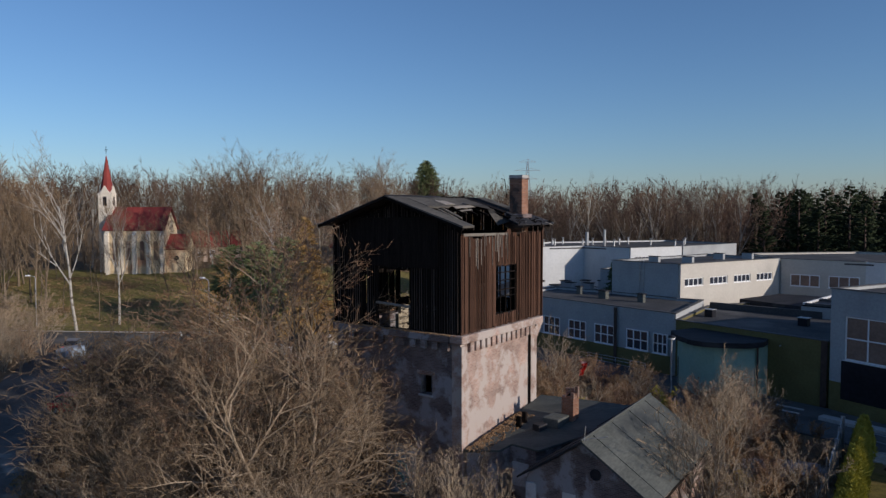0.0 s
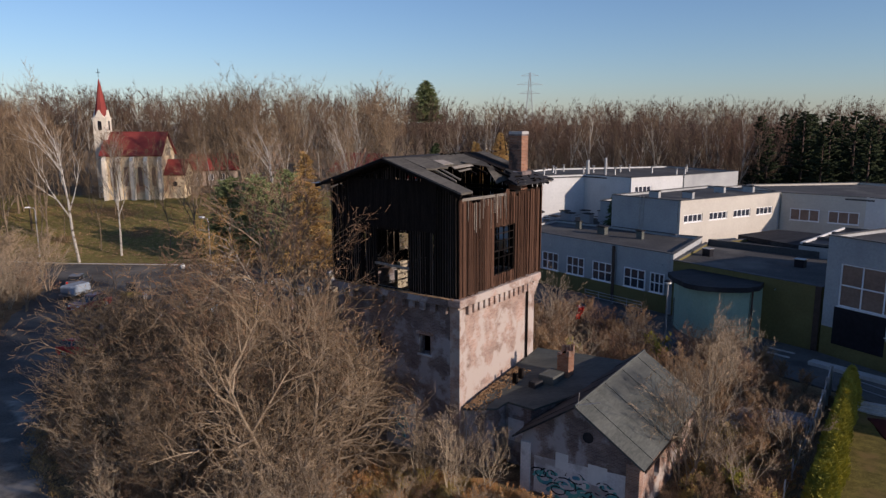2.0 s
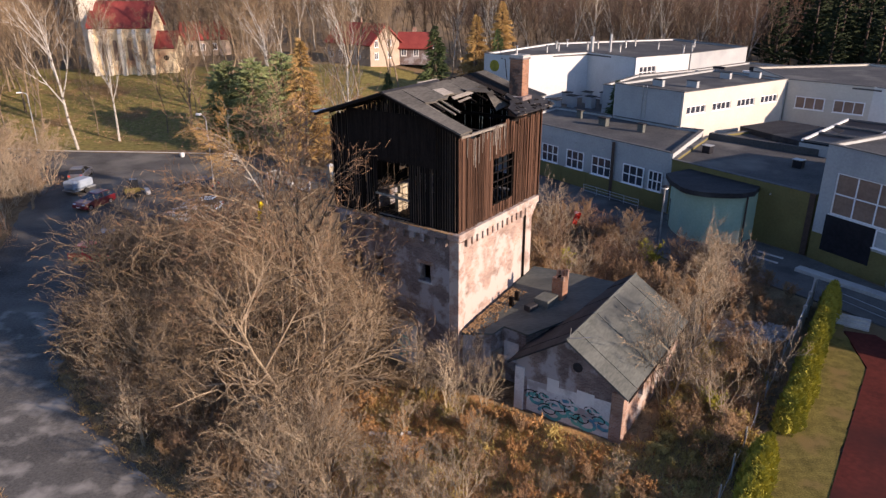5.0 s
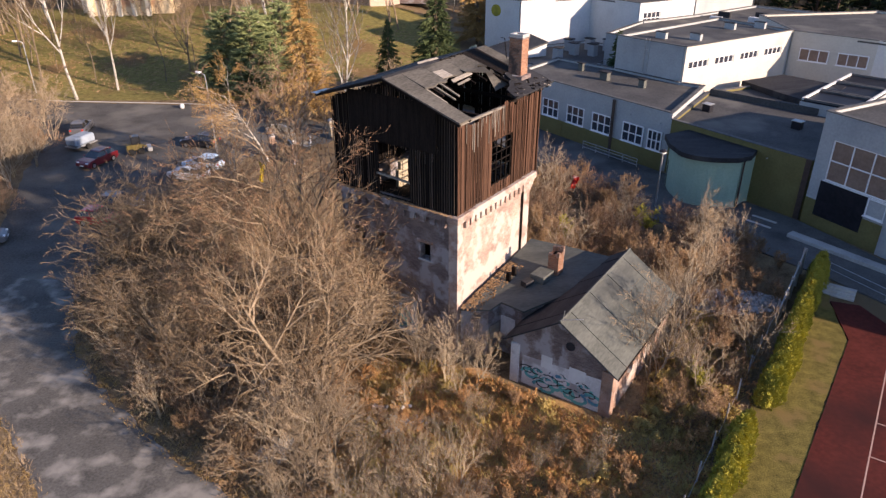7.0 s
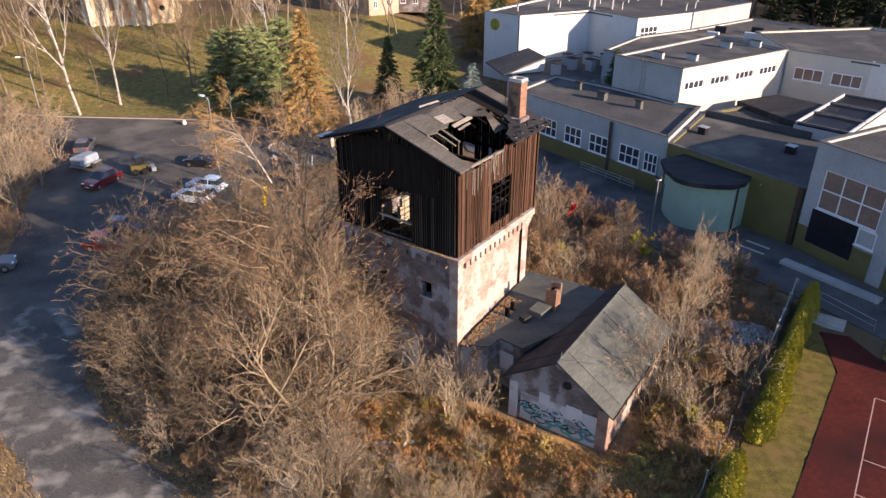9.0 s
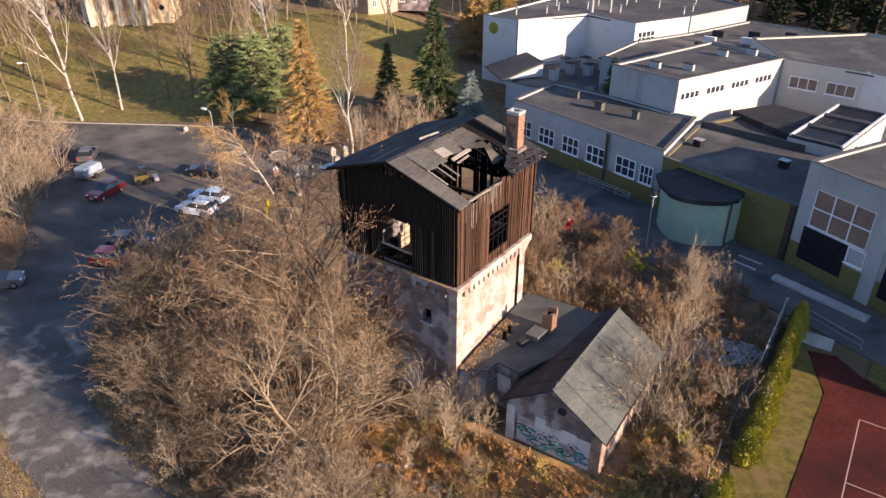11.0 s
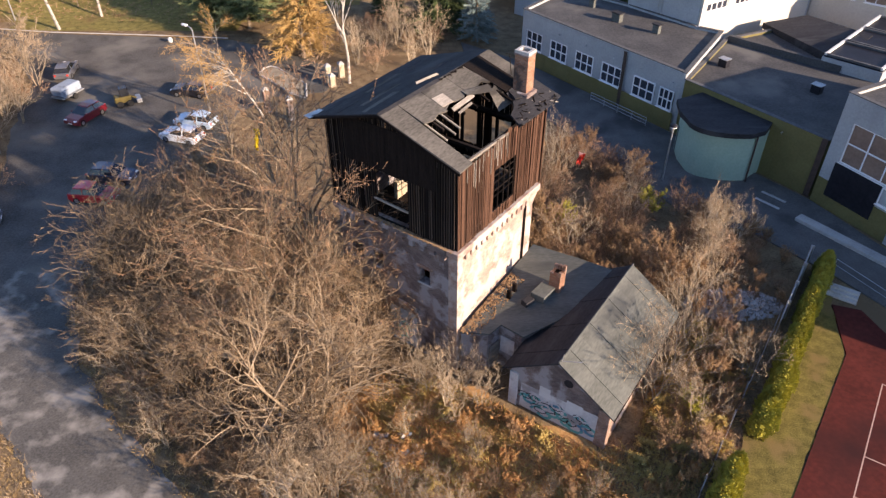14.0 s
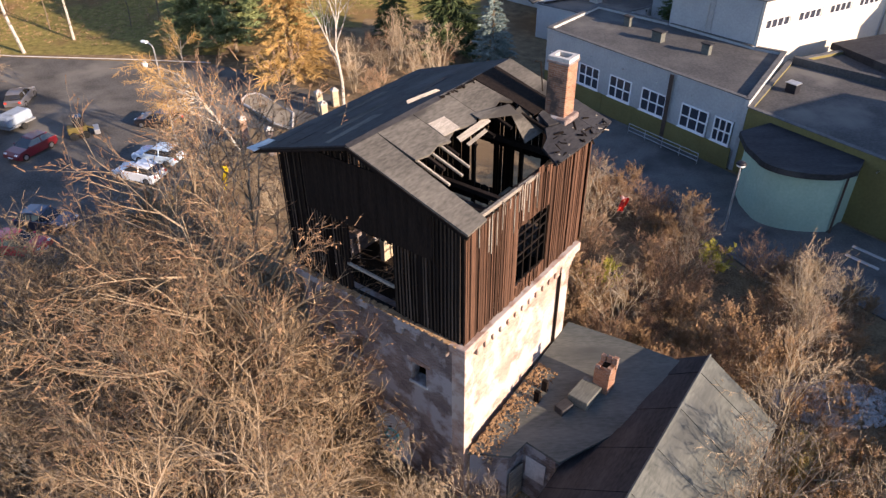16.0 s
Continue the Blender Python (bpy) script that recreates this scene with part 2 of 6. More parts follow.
    gold=surface("golden_needles", (0.27, 0.165, 0.06), (0.47, 0.30, 0.12), 0.6, 0.9, 0.0, 5, vary=0.2),
    needle=surface("spruce_needles", (0.03, 0.05, 0.02), (0.10, 0.13, 0.055), 0.6, 0.9, 0.0, 5, vary=0.25),
    needle_pine=surface("pine_needles", (0.10, 0.13, 0.055), (0.25, 0.28, 0.13), 0.6, 0.9, 0.0, 5, vary=0.2),
    coping=surface("grey_coping", (0.075, 0.075, 0.077), (0.13, 0.13, 0.13), 1.0, 0.85, 0.05, spec=0.15),
    needle_blue=surface("blue_spruce_needles", (0.12, 0.17, 0.16), (0.24, 0.30, 0.28), 0.6, 0.9, 0.0, 5, vary=0.15),
    thuja=surface("thuja_leaf", (0.21, 0.20, 0.035), (0.42, 0.37, 0.065), 0.8, 0.9, 0.0, 6, (0.17, 0.175, 0.033), 0.4),
    pine_dark=surface("dark_pine_needles", (0.009, 0.015, 0.008), (0.036, 0.048, 0.023), 0.25, 0.95, 0.0, 5),
    forest_twig=surface("forest_twigs", (0.066, 0.043, 0.033), (0.165, 0.11, 0.08), 0.06, 0.95, 0.0, 5, (0.13, 0.07, 0.048), 0.5),
    yellow=surface("yellow_plastic", (0.62, 0.46, 0.02), (0.75, 0.58, 0.05), 2, 0.5, 0.0),
    loader_yellow=surface("dull_yellow_paint", (0.09, 0.07, 0.025), (0.14, 0.11, 0.04), 2, 0.5, 0.0),
    red=surface("red_plastic", (0.5, 0.04, 0.03), (0.65, 0.08, 0.06), 2, 0.5, 0.0, 6, (0.7, 0.5, 0.5), 0.8),
    rubber=surface("tyre_rubber", (0.012, 0.012, 0.012), (0.03, 0.03, 0.03), 3, 0.8, 0.0),
    car_glass=glass("car_glass", (0.02, 0.022, 0.026)),
    chrome=surface("bright_rim", (0.4, 0.4, 0.42), (0.55, 0.55, 0.56), 3, 0.3, 0.0, metal=0.9),
)


def paint(name, c):
    m = surface(name, c, tuple(min(1, a * 1.15) for a in c), 0.8, 0.28, 0.0, 6, spec=0.6)
    m.node_tree.nodes["Principled BSDF"].inputs["Coat Weight"].default_value = 0.5
    return m


# ---- mesh helpers ----
def bm_box(bm, x0, x1, y0, y1, z0, z1, m=None):
    vs = [bm.verts.new(Vector((x, y, z)) if m is None else m @ Vector((x, y, z))) for z in (z0, z1) for x, y in ((x0, y0), (x1, y0), (x1, y1), (x0, y1))]
    for f in ((3, 2, 1, 0), (4, 5, 6, 7), (0, 1, 5, 4), (1, 2, 6, 5), (2, 3, 7, 6), (3, 0, 4, 7)):
        bm.faces.new([vs[i] for i in f])
    return bm


def bm_prism(bm, poly, z0, z1):
    """Upright prism; z0 and z1 are numbers or functions of x, y."""
    a = sum(p[0] * q[1] - q[0] * p[1] for p, q in zip(poly, poly[1:] + poly[:1]))
    if a < 0:
        poly = poly[::-1]
    zz = lambda z, p: z(p[0], p[1]) if callable(z) else z
    lo = [bm.verts.new((p[0], p[1], zz(z0, p))) for p in poly]
    hi = [bm.verts.new((p[0], p[1], zz(z1, p))) for p in poly]
    bm.faces.new(lo[::-1])
    bm.faces.new(hi)
    for i in range(len(poly)):
        j = (i + 1) % len(poly)
        bm.faces.new([lo[i], lo[j], hi[j], hi[i]])
    return bm


def bm_slab(bm, quad, thick):
    """A slab under a quad of 3D points given anticlockwise from above."""
    q = [Vector(p) for p in quad]
    nrm = (q[1] - q[0]).cross(q[-1] - q[0]).normalized() * thick
    hi = [bm.verts.new(p) for p in q]
    lo = [bm.verts.new(p - nrm) for p in q]
    bm.faces.new(hi)
    bm.faces.new(lo[::-1])
    for i in range(len(q)):
        j = (i + 1) % len(q)
        bm.faces.new([lo[i], lo[j], hi[j], hi[i]])
    return bm


def bm_tube(bm, pts, radii, sides=8, cap=True):
    rings = []
    pts = [Vector(p) for p in pts]
    for i, p in enumerate(pts):
        d = (pts[min(i + 1, len(pts) - 1)] - pts[max(i - 1, 0)]).normalized()
        a = d.orthogonal().normalized()
        b = d.cross(a)
        r = radii[i] if isinstance(radii, (list, tuple)) else radii
        rings.append([bm.verts.new(p + (a * math.cos(t) + b * math.sin(t)) * r) for t in (2 * math.pi * k / sides for k in range(sides))])
    for r0, r1 in zip(rings, rings[1:]):
        for k in range(sides):
            bm.faces.new([r0[k], r0[(k + 1) % sides], r1[(k + 1) % sides], r1[k]])
    if cap:
        bm.faces.new(rings[0][::-1])
        bm.faces.new(rings[-1])
    return bm


def mesh_of(name, bm, material, smooth=False):
    me = bpy.data.meshes.new(name)
    bmesh.ops.recalc_face_normals(bm, faces=bm.faces)
    bm.to_mesh(me)
    bm.free()
    me.materials.append(material)
    if smooth:
        me.polygons.foreach_set("use_smooth", [True] * len(me.polygons))
    return me


def part(name, bm, material, parent=None, label="", smooth=False):
    ob = new(name, bm if isinstance(bm, bpy.types.Mesh) else mesh_of(name, bm, material, smooth))
    ob.parent = parent
    if label:
        ob["label"] = label
    return ob


def thing(name, m, label, category, group="", kind=""):
    ob = new(name)
    ob.matrix_world = m
    return tagged(ob, label, category, group, kind)


def box(x0, x1, y0, y1, z0, z1, bevel=0.0):
    bm = bm_box(bmesh.new(), x0, x1, y0, y1, z0, z1)
    if bevel:
        bmesh.ops.bevel(bm, geom=bm.edges[:], offset=bevel, segments=1, affect='EDGES')
    return bm


def wall(length, z0, z1, thick, holes=()):
    """One closed wall along x from 0 to length, y from 0 (outside) to thick, with holes (x0, x1, z0, z1) through it."""
    xs = sorted({0, length, *(h[0] for h in holes), *(h[1] for h in holes)})
    zs = sorted({z0, z1, *(h[2] for h in holes), *(h[3] for h in holes)})
    xs, zs = [x for x in xs if 0 <= x <= length], [z for z in zs if z0 <= z <= z1]
    solid = lambda i, k: 0 <= i < len(xs) - 1 and 0 <= k < len(zs) - 1 and not any(h[0] < (xs[i] + xs[i + 1]) / 2 < h[1] and h[2] < (zs[k] + zs[k + 1]) / 2 < h[3] for h in holes)
    bm, made = bmesh.new(), {}
    def vert(i, k, y):
        if (i, k, y) not in made:
            made[i, k, y] = bm.verts.new((xs[i], y, zs[k]))
        return made[i, k, y]
    for i in range(len(xs) - 1):
        for k in range(len(zs) - 1):
            if not solid(i, k):
                continue
            for y in (0, thick):
                bm.faces.new([vert(i, k, y), vert(i + 1, k, y), vert(i + 1, k + 1, y), vert(i, k + 1, y)])
            for (a, b), (c, d), (e, f) in (((i - 1, k), (i, k), (i, k + 1)), ((i + 1, k), (i + 1, k), (i + 1, k + 1)), ((i, k - 1), (i, k), (i + 1, k)), ((i, k + 1), (i, k + 1), (i + 1, k + 1))):
                if not solid(a, b):
                    bm.faces.new([vert(c, d, 0), vert(e, f, 0), vert(e, f, thick), vert(c, d, thick)])
    return bm


def window(parent, m, w, h, cols, rows, pane, label="", depth=0.12, name="window"):
    """A framed window; m puts its lower left corner on the wall, x along it, y into it."""
    ob = new(name)
    ob.parent = parent
    ob.matrix_local = m
    if label:
        ob["label"] = label
    fr = bmesh.new()
    t = 0.10
    bm_box(fr, 0, w, -0.03, depth, 0, t)
    bm_box(fr, 0, w, -0.03, depth, h - t, h)
    bm_box(fr, 0, t, -0.03, depth, t, h - t)
    bm_box(fr, w - t, w, -0.03, depth, t, h - t)
    for i in range(1, cols):
        bm_box(fr, w * i / cols - t / 2, w * i / cols + t / 2, -0.02, depth, t, h - t)
    part("window_frame", fr, M["frame_white"], ob)
    bars = bmesh.new()
    for j in range(1, rows):
        bm_box(bars, t, w - t, -0.025, depth - 0.01, h * j / rows - t / 2, h * j / rows + t / 2)
    if rows > 1:
        part("glazing_bar", bars, M["frame_white"], ob)
    part("window_sill", box(-0.08, w + 0.08, -0.14, 0, -0.06, -0.004), M["frame_white"], ob)
    for i in range(cols):
        part("pane", box(w * i / cols + 0.02, w * (i + 1) / cols - 0.02, 0.05, 0.07, 0.03, h - 0.03), pane, ob)
    return ob


def frame_at(x, y, z, degrees):
    return pose(x, y, z, 0, 0, degrees)


def line_frame(p, q, z=0):
    """A frame at p with x along the line to q; y points to the left of it."""
    return frame_at(p[0], p[1], z, math.degrees(math.atan2(q[1] - p[1], q[0] - p[0])))


# ---- ground ----
def terrain(x, y):
    s = min(max((y - 96) / 52, 0), 1)
    k = min(max((10 - x) / 25, 0), 1)
    far = min(max((y - 140) / 200, 0), 1)
    return 4.2 * s * s * (3 - 2 * s) * k + 6.0 * far * far * (3 - 2 * far)


def inside(p, poly):
    hit = False
    for (x0, y0), (x1, y1) in zip(poly, poly[1:] + poly[:1]):
        if (y0 > p[1]) != (y1 > p[1]) and p[0] < (x1 - x0) * (p[1] - y0) / (y1 - y0) + x0:
            hit = not hit
    return hit


PARK = [(-130, 97), (-72, 101), (-51, 96), (-28, 95), (-22, 104), (-6, 108), (2, 112), (4, 135), (-6, 152), (-40, 152), (-60, 146), (-130, 150)]
RUSTY = [(-2, 24), (6, 27), (12, 29), (9, 31.5), (4, 34), (0, 36), (-5, 36), (-6, 30)]


def build_ground():
    near = list(np.arange(-150, 150.1, 3.0))
    xs = [-2500, -900, -400, -220] + near + [220, 400, 900, 2500]
    ys = [-2000, -500, -150] + list(np.arange(-60, 240.1, 3.0)) + [300, 400, 700, 1300, 3000]
    bm = bmesh.new()
    grid = [[bm.verts.new((x, y, terrain(x, y) + (0.03 * noise.noise((x * 0.2, y * 0.2, 0)) - 0.028 if abs(x) < 200 and y < 240 else 0))) for x in xs] for y in ys]
    for j in range(len(ys) - 1):
        for i in range(len(xs) - 1):
            f = bm.faces.new([grid[j][i], grid[j][i + 1], grid[j + 1][i + 1], grid[j + 1][i]])
            c = ((xs[i] + xs[i + 1]) / 2, (ys[j] + ys[j + 1]) / 2)
            f.material_index = 1 if inside(c, PARK) else 2 if inside(c, RUSTY) else 0
    ob = part("ground", bm, M["litter"])
    ob.data.materials.append(M["grass"])
    ob.data.materials.append(M["rust"])
    tagged(ob, "rough ground with dry grass and fallen leaves", "ground", kind="structure")


def sheet(name, poly, z, mat, label, category, thick=0.25):
    ob = part(name, bm_prism(bmesh.new(), poly, z - thick, z), mat)
    return tagged(ob, label, category, kind="structure")


build_ground()
def ragged(poly, step, amp, seed):
    """The outline with points every step or so, pushed in and out by up to amp."""
    out = []
    for p, q in zip(poly, poly[1:] + poly[:1]):
        n = max(1, int(math.dist(p, q) / step))
        nx, ny = (q[1] - p[1]) / math.dist(p, q), (p[0] - q[0]) / math.dist(p, q)
        for i in range(n):
            x, y = p[0] + (q[0] - p[0]) * i / n, p[1] + (q[1] - p[1]) * i / n
            k = amp * (noise.noise((x * 0.5, y * 0.5, seed)) + 0.6 * noise.noise((x * 1.7, y * 1.7, seed)))
            out.append((x + nx * k, y + ny * k))
    return out


RZ = 0.0
sheet("road", ragged([(24, -40), (4, 4), (0, 12), (-5, 19), (-9.8, 25.1), (-15.2, 29.4), (-19.5, 33.3), (-23.4, 37.9), (-26.2, 43.4), (-26.6, 47), (-40.2, 47),
              (-70, 45), (-70, 36), (-42, 39), (-31, 37.6), (-26.5, 33), (-23.3, 29.8), (-19.2, 25.2), (-12, 16), (-6, 8), (-3, 4), (14, -44)], 0.6, 0.45, 1), RZ, M["asphalt"], "worn grey asphalt road with pale patches", "road")
# far part of the road in the shade-coloured asphalt
sheet("road", ragged([(-26.4, 46.5), (-27, 52), (-24, 60), (-21.5, 66), (-21.5, 73), (-18.5, 76.5), (-13, 78), (-12, 84), (-27, 93), (-51, 95), (-90, 101), (-90, 95), (-53, 88.5), (-46, 80), (-43.5, 70), (-40.5, 62),
              (-38.5, 56), (-40, 46.5)], 0.6, 0.35, 1), RZ - 0.006, M["parking"], "parking asphalt coloured dark for tree shade, with paler sunlit blotches", "road")
part_kerb = part("kerb", bm_tube(bmesh.new(), [(-88, 101.3, 0.06), (-51, 95.3, 0.06), (-36, 94.2, 0.06), (-27.5, 93.3, 0.06)], 0.075, 5), M["concrete"])
tagged(part_kerb, "pale concrete kerb between road and park grass", "kerb", kind="structure")
sheet("yard", [(2, 92), (9.3, 86), (31.3, 57), (42, 34), (36, 36), (29, 47), (25, 52), (20, 55), (14, 66), (9, 74), (3, 82)], 0.09, M["yard"], "shaded grey asphalt school yard", "pavement")
sheet("court", [(27.6, 43.6), (26.9, 40.6), (26.5, 38.8), (17, 25.4), (5.2, 8.4), (30, -8), (58, 6), (50, 22.5), (31.4, 37.4), (30.0, 40.6), (29.4, 43.0)], 0.10, M["court"], "dark red rubber sports court", "sports court")
sheet("lawn", ragged([(27.4, 43.5), (28.9, 46.4), (28.0, 47.4), (17.2, 31.6), (15.6, 29.4), (8.8, 19.4), (3.6, 11.2), (5.2, 8.4), (17, 25.4), (26.5, 38.8), (26.9, 40.6)], 0.5, 0.3, 4), 0.07, M["lawn"], "strip of sunlit mown grass beside the court", "lawn")
sheet("lawn", [(30.3, 40.4), (31.6, 37.6), (50, 22.7), (58, 22), (50, 36), (38, 42), (33, 44)], 0.07, M["lawn"], "shaded grass beside the ramp", "lawn")
WU = Vector((0.559, 0.829, 0))
WV = Vector((0.829, -0.559, 0))


def court_line(a, b):
    m = line_frame(a, b, 0.104)
    ob = part("court_line", box(0, math.dist(a, b), -0.035, 0.035, -0.05, 0), M["line"])
    ob.matrix_world = m
    tagged(ob, "pale painted line on the red court", "court line", "court lines", "structure")


ca = Vector((27.6, 36.2, 0))
for a, b in ((ca, ca - WU * 30), (ca, ca + WV * 22), (ca - WU * 6.45, ca - WU * 6.45 + WV * 22), (ca - WU * 9.55, ca - WU * 9.55 + WV * 22), (ca - WU * 13.3, ca - WU * 13.3 + WV * 22)):
    court_line((a.x, a.y), (b.x, b.y))
kerb = part("kerb", box(0, 8.2, -0.9, 0.0, -0.1, 0.38, 0.03), M["concrete"])
kerb.matrix_world = line_frame((29.6, 54.4), (34.6, 47.6))
tagged(kerb, "white concrete edge slab of the ramp", "kerb", kind="structure")
for i in range(2):
    k = part("kerb", box(0, 2.2, -0.25, 0.0, -0.1, 0.16, 0.02), M["concrete"])
    k.matrix_world = line_frame((26.9 + 0.9 * i, 57.2 + 1.0 * i), (28.4 + 0.9 * i, 55.4 + 1.0 * i))
    tagged(k, "short white concrete kerb in the yard", "kerb", kind="structure")
steps = thing("steps", frame_at(28.2, 44.3, 0, 56), "pale concrete steps down to the court", "steps", kind="structure")
for i in range(3):
    part("step", box(0.35 * i, 0.35 * i + 0.4, -1.3, 1.0, 0, 0.16 * (i + 1), 0.01), M["concrete"], steps)


# ---- the tower ----
def build_tower():
    tw = thing("tower", frame_at(0.93, 37.3, 0, 54.5), "derelict brick tower with a charred timber upper storey", "tower")
    X1, Y1, ZB = 8.45, 9.05, 9.2
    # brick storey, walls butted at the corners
    # sunny wall in the lit brick tone, the other three in the shade tone
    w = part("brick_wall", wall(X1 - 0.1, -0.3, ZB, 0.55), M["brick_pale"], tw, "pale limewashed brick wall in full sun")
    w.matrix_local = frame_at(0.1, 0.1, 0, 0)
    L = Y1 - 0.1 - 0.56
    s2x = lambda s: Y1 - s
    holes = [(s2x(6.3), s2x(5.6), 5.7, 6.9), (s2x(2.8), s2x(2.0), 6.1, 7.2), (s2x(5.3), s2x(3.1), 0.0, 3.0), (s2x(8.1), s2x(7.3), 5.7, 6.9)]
    w = part("brick_wall", wall(L, -0.3, ZB, 0.55, holes), M["brick_dark"], tw, "brick wall coloured dark for shade, with patches of plaster")
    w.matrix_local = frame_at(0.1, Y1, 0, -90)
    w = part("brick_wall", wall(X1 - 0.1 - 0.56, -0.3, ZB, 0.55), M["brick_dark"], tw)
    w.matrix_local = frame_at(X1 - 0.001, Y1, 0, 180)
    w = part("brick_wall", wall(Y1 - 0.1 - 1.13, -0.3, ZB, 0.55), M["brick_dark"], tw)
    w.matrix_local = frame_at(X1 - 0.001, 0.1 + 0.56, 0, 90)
    # arched doorway with painted panel
    for k in range(7):
        a0, a1 = math.pi * k / 7, math.pi * (k + 1) / 7
        q = [(0.06, 4.2 + 1.1 * math.cos(a0), 3.0 + 0.55 * math.sin(a0)), (0.06, 4.2 + 1.4 * math.cos(a0), 3.0 + 0.85 * math.sin(a0)),
             (0.06, 4.2 + 1.4 * math.cos(a1), 3.0 + 0.85 * math.sin(a1)), (0.06, 4.2 + 1.1 * math.cos(a1), 3.0 + 0.55 * math.sin(a1))]
        part("arch_stone", bm_slab(bmesh.new(), q, 0.12), M["brick_red"], tw)
    pan = part("door_panel", box(0.14, 0.20, 3.12, 5.28, 0.05, 2.98), M["pale_blue"], tw, "pale blue painted infill with graffiti")
    for k, (pts, mat, r) in enumerate(((((3.6, 1.0), (3.9, 1.8), (4.4, 1.9), (4.6, 1.4), (4.1, 1.1), (3.9, 0.7), (4.5, 0.5)), "teal", 0.12), (((4.2, 2.1), (4.8, 1.7), (4.7, 0.9), (4.3, 1.3)), "black_paint", 0.06))):
        part("graffiti", bm_tube(bmesh.new(), [(0.13, y, z) for y, z in pts], r, 6), M[mat], pan)
    for y0, y1, z0, z1 in ((5.6, 6.3, 5.7, 6.9), (2.0, 2.8, 6.1, 7.2), (7.3, 8.1, 5.7, 6.9)):
        part("lintel", box(0.06, 0.2, y0 - 0.2, y1 + 0.2, z1, z1 + 0.22, 0.02), M["brick_red"], tw)
        part("window_sill", box(0.02, 0.2, y0 - 0.1, y1 + 0.1, z0 - 0.12, z0 - 0.004, 0.02), M["concrete"], tw)
    # pilasters on the sunny side, cornice on corbels
    part("pilaster", box(7.75, X1 + 0.04, -0.02, 0.097, -0.3, 9.0, 0.01), M["brick_pale"], tw)
    part("pilaster", box(0.06, 0.62, -0.02, 0.097, -0.3, 9.0, 0.01), M["brick_pale"], tw)
    part("downpipe", bm_tube(bmesh.new(), [(7.62, 0.0, 0), (7.62, 0.0, 9.0)], 0.07, 8), M["burnt"], tw)
    # corbels and cornice follow: lit tone on the sunny side, shade tone elsewhere
    for i in range(13):
        x = 0.75 + i * 0.56
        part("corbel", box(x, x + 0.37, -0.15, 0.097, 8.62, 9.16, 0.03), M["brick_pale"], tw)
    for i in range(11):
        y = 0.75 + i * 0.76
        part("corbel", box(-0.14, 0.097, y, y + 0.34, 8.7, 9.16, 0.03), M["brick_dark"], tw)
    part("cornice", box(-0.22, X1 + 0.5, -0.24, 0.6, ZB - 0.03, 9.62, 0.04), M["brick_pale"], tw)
    part("cornice", box(-0.22, 0.6, 0.61, Y1 + 0.15, ZB - 0.03, 9.56, 0.04), M["brick_dark"], tw, "cornice coloured dark for shade, littered with debris")
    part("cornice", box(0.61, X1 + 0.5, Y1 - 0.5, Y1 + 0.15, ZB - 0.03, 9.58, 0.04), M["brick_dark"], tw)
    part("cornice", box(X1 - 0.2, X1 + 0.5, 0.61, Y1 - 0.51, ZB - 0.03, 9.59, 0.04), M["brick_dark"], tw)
    br = bmesh.new()
    for i in range(6):
        bm_box(br, X1 + 0.04, X1 + 0.12 + 0.13 * i, 0.0, 0.5, 8.2 + 0.16 * i, 8.36 + 0.16 * i)
    part("bracket", br, M["brick_pale"], tw)
    rnd = random.Random(5)
    debris = bmesh.new()
    for i in range(420):
        y, x = rnd.uniform(0.2, 9.0), rnd.uniform(-0.2, 0.02)
        s = rnd.uniform(0.015, 0.065)
        bm_box(debris, -s, s, -s * 1.4, s * 1.4, 0, s, pose(x, y, 9.56, 0, 0, rnd.uniform(0, 180)))
    part("debris", debris, M["dry_leaf"], tw, "brick crumbs and leaves on the ledge")
    part("floor", box(0.66, X1 - 0.56, 0.66, Y1 - 0.56, 8.3, 8.6), M["burnt"], tw)

    # timber storey
    A, B, YR, ZR, ZE = 9.25, 9.2, 4.5, 17.0, 15.35
    roof_z = lambda y: ZR - (ZR - ZE) * abs(y - YR) / 5.2
    unit = []
    for k in range(4):
        bm = bmesh.new()
        tops = [rnd.uniform(0.985, 1.0) for _ in range(2)]
        bm_box(bm, 0, 0.160, 0, 0.028, 0, 1)
        for v in bm.verts:
            if v.co.z > 0.5:
                v.co.z = tops[0] if v.co.x < 0.07 else tops[1]
        unit.append(bm)
    meshes = {m: [mesh_of("plank", u.copy(), M[m]) for u in unit] for m in ("plank", "burnt")}
    strips = {m: mesh_of("batten", box(-0.024, 0.024, -0.030, 0, 0, 1), M[m]) for m in ("plank", "batten", "grey_wood")}

    def planks(m, length, lo, hi, mat, gaps=(), cover=None):
        n = int(length / 0.168)
        for i in range(n):
            x = i * length / n
            spans = [(lo + rnd.uniform(-0.12, 0.06), hi(x + 0.07) + rnd.uniform(-0.07, 0.03))]
            for g in gaps:
                if g[0] < x + 0.07 < g[1]:
                    a, b = spans.pop()
                    spans += [(a, g[2] + rnd.uniform(-0.05, 0.05)), (g[3] + rnd.uniform(-0.05, 0.05), b)]
            for a, b in spans:
                if b - a < 0.1:
                    continue
                o = part("plank", rnd.choice(meshes[mat]), None, tw)
                if cover and rnd.random() < (0.9 if cover == "batten" else 0.5):
                    c = part("batten", strips[cover], None, tw)
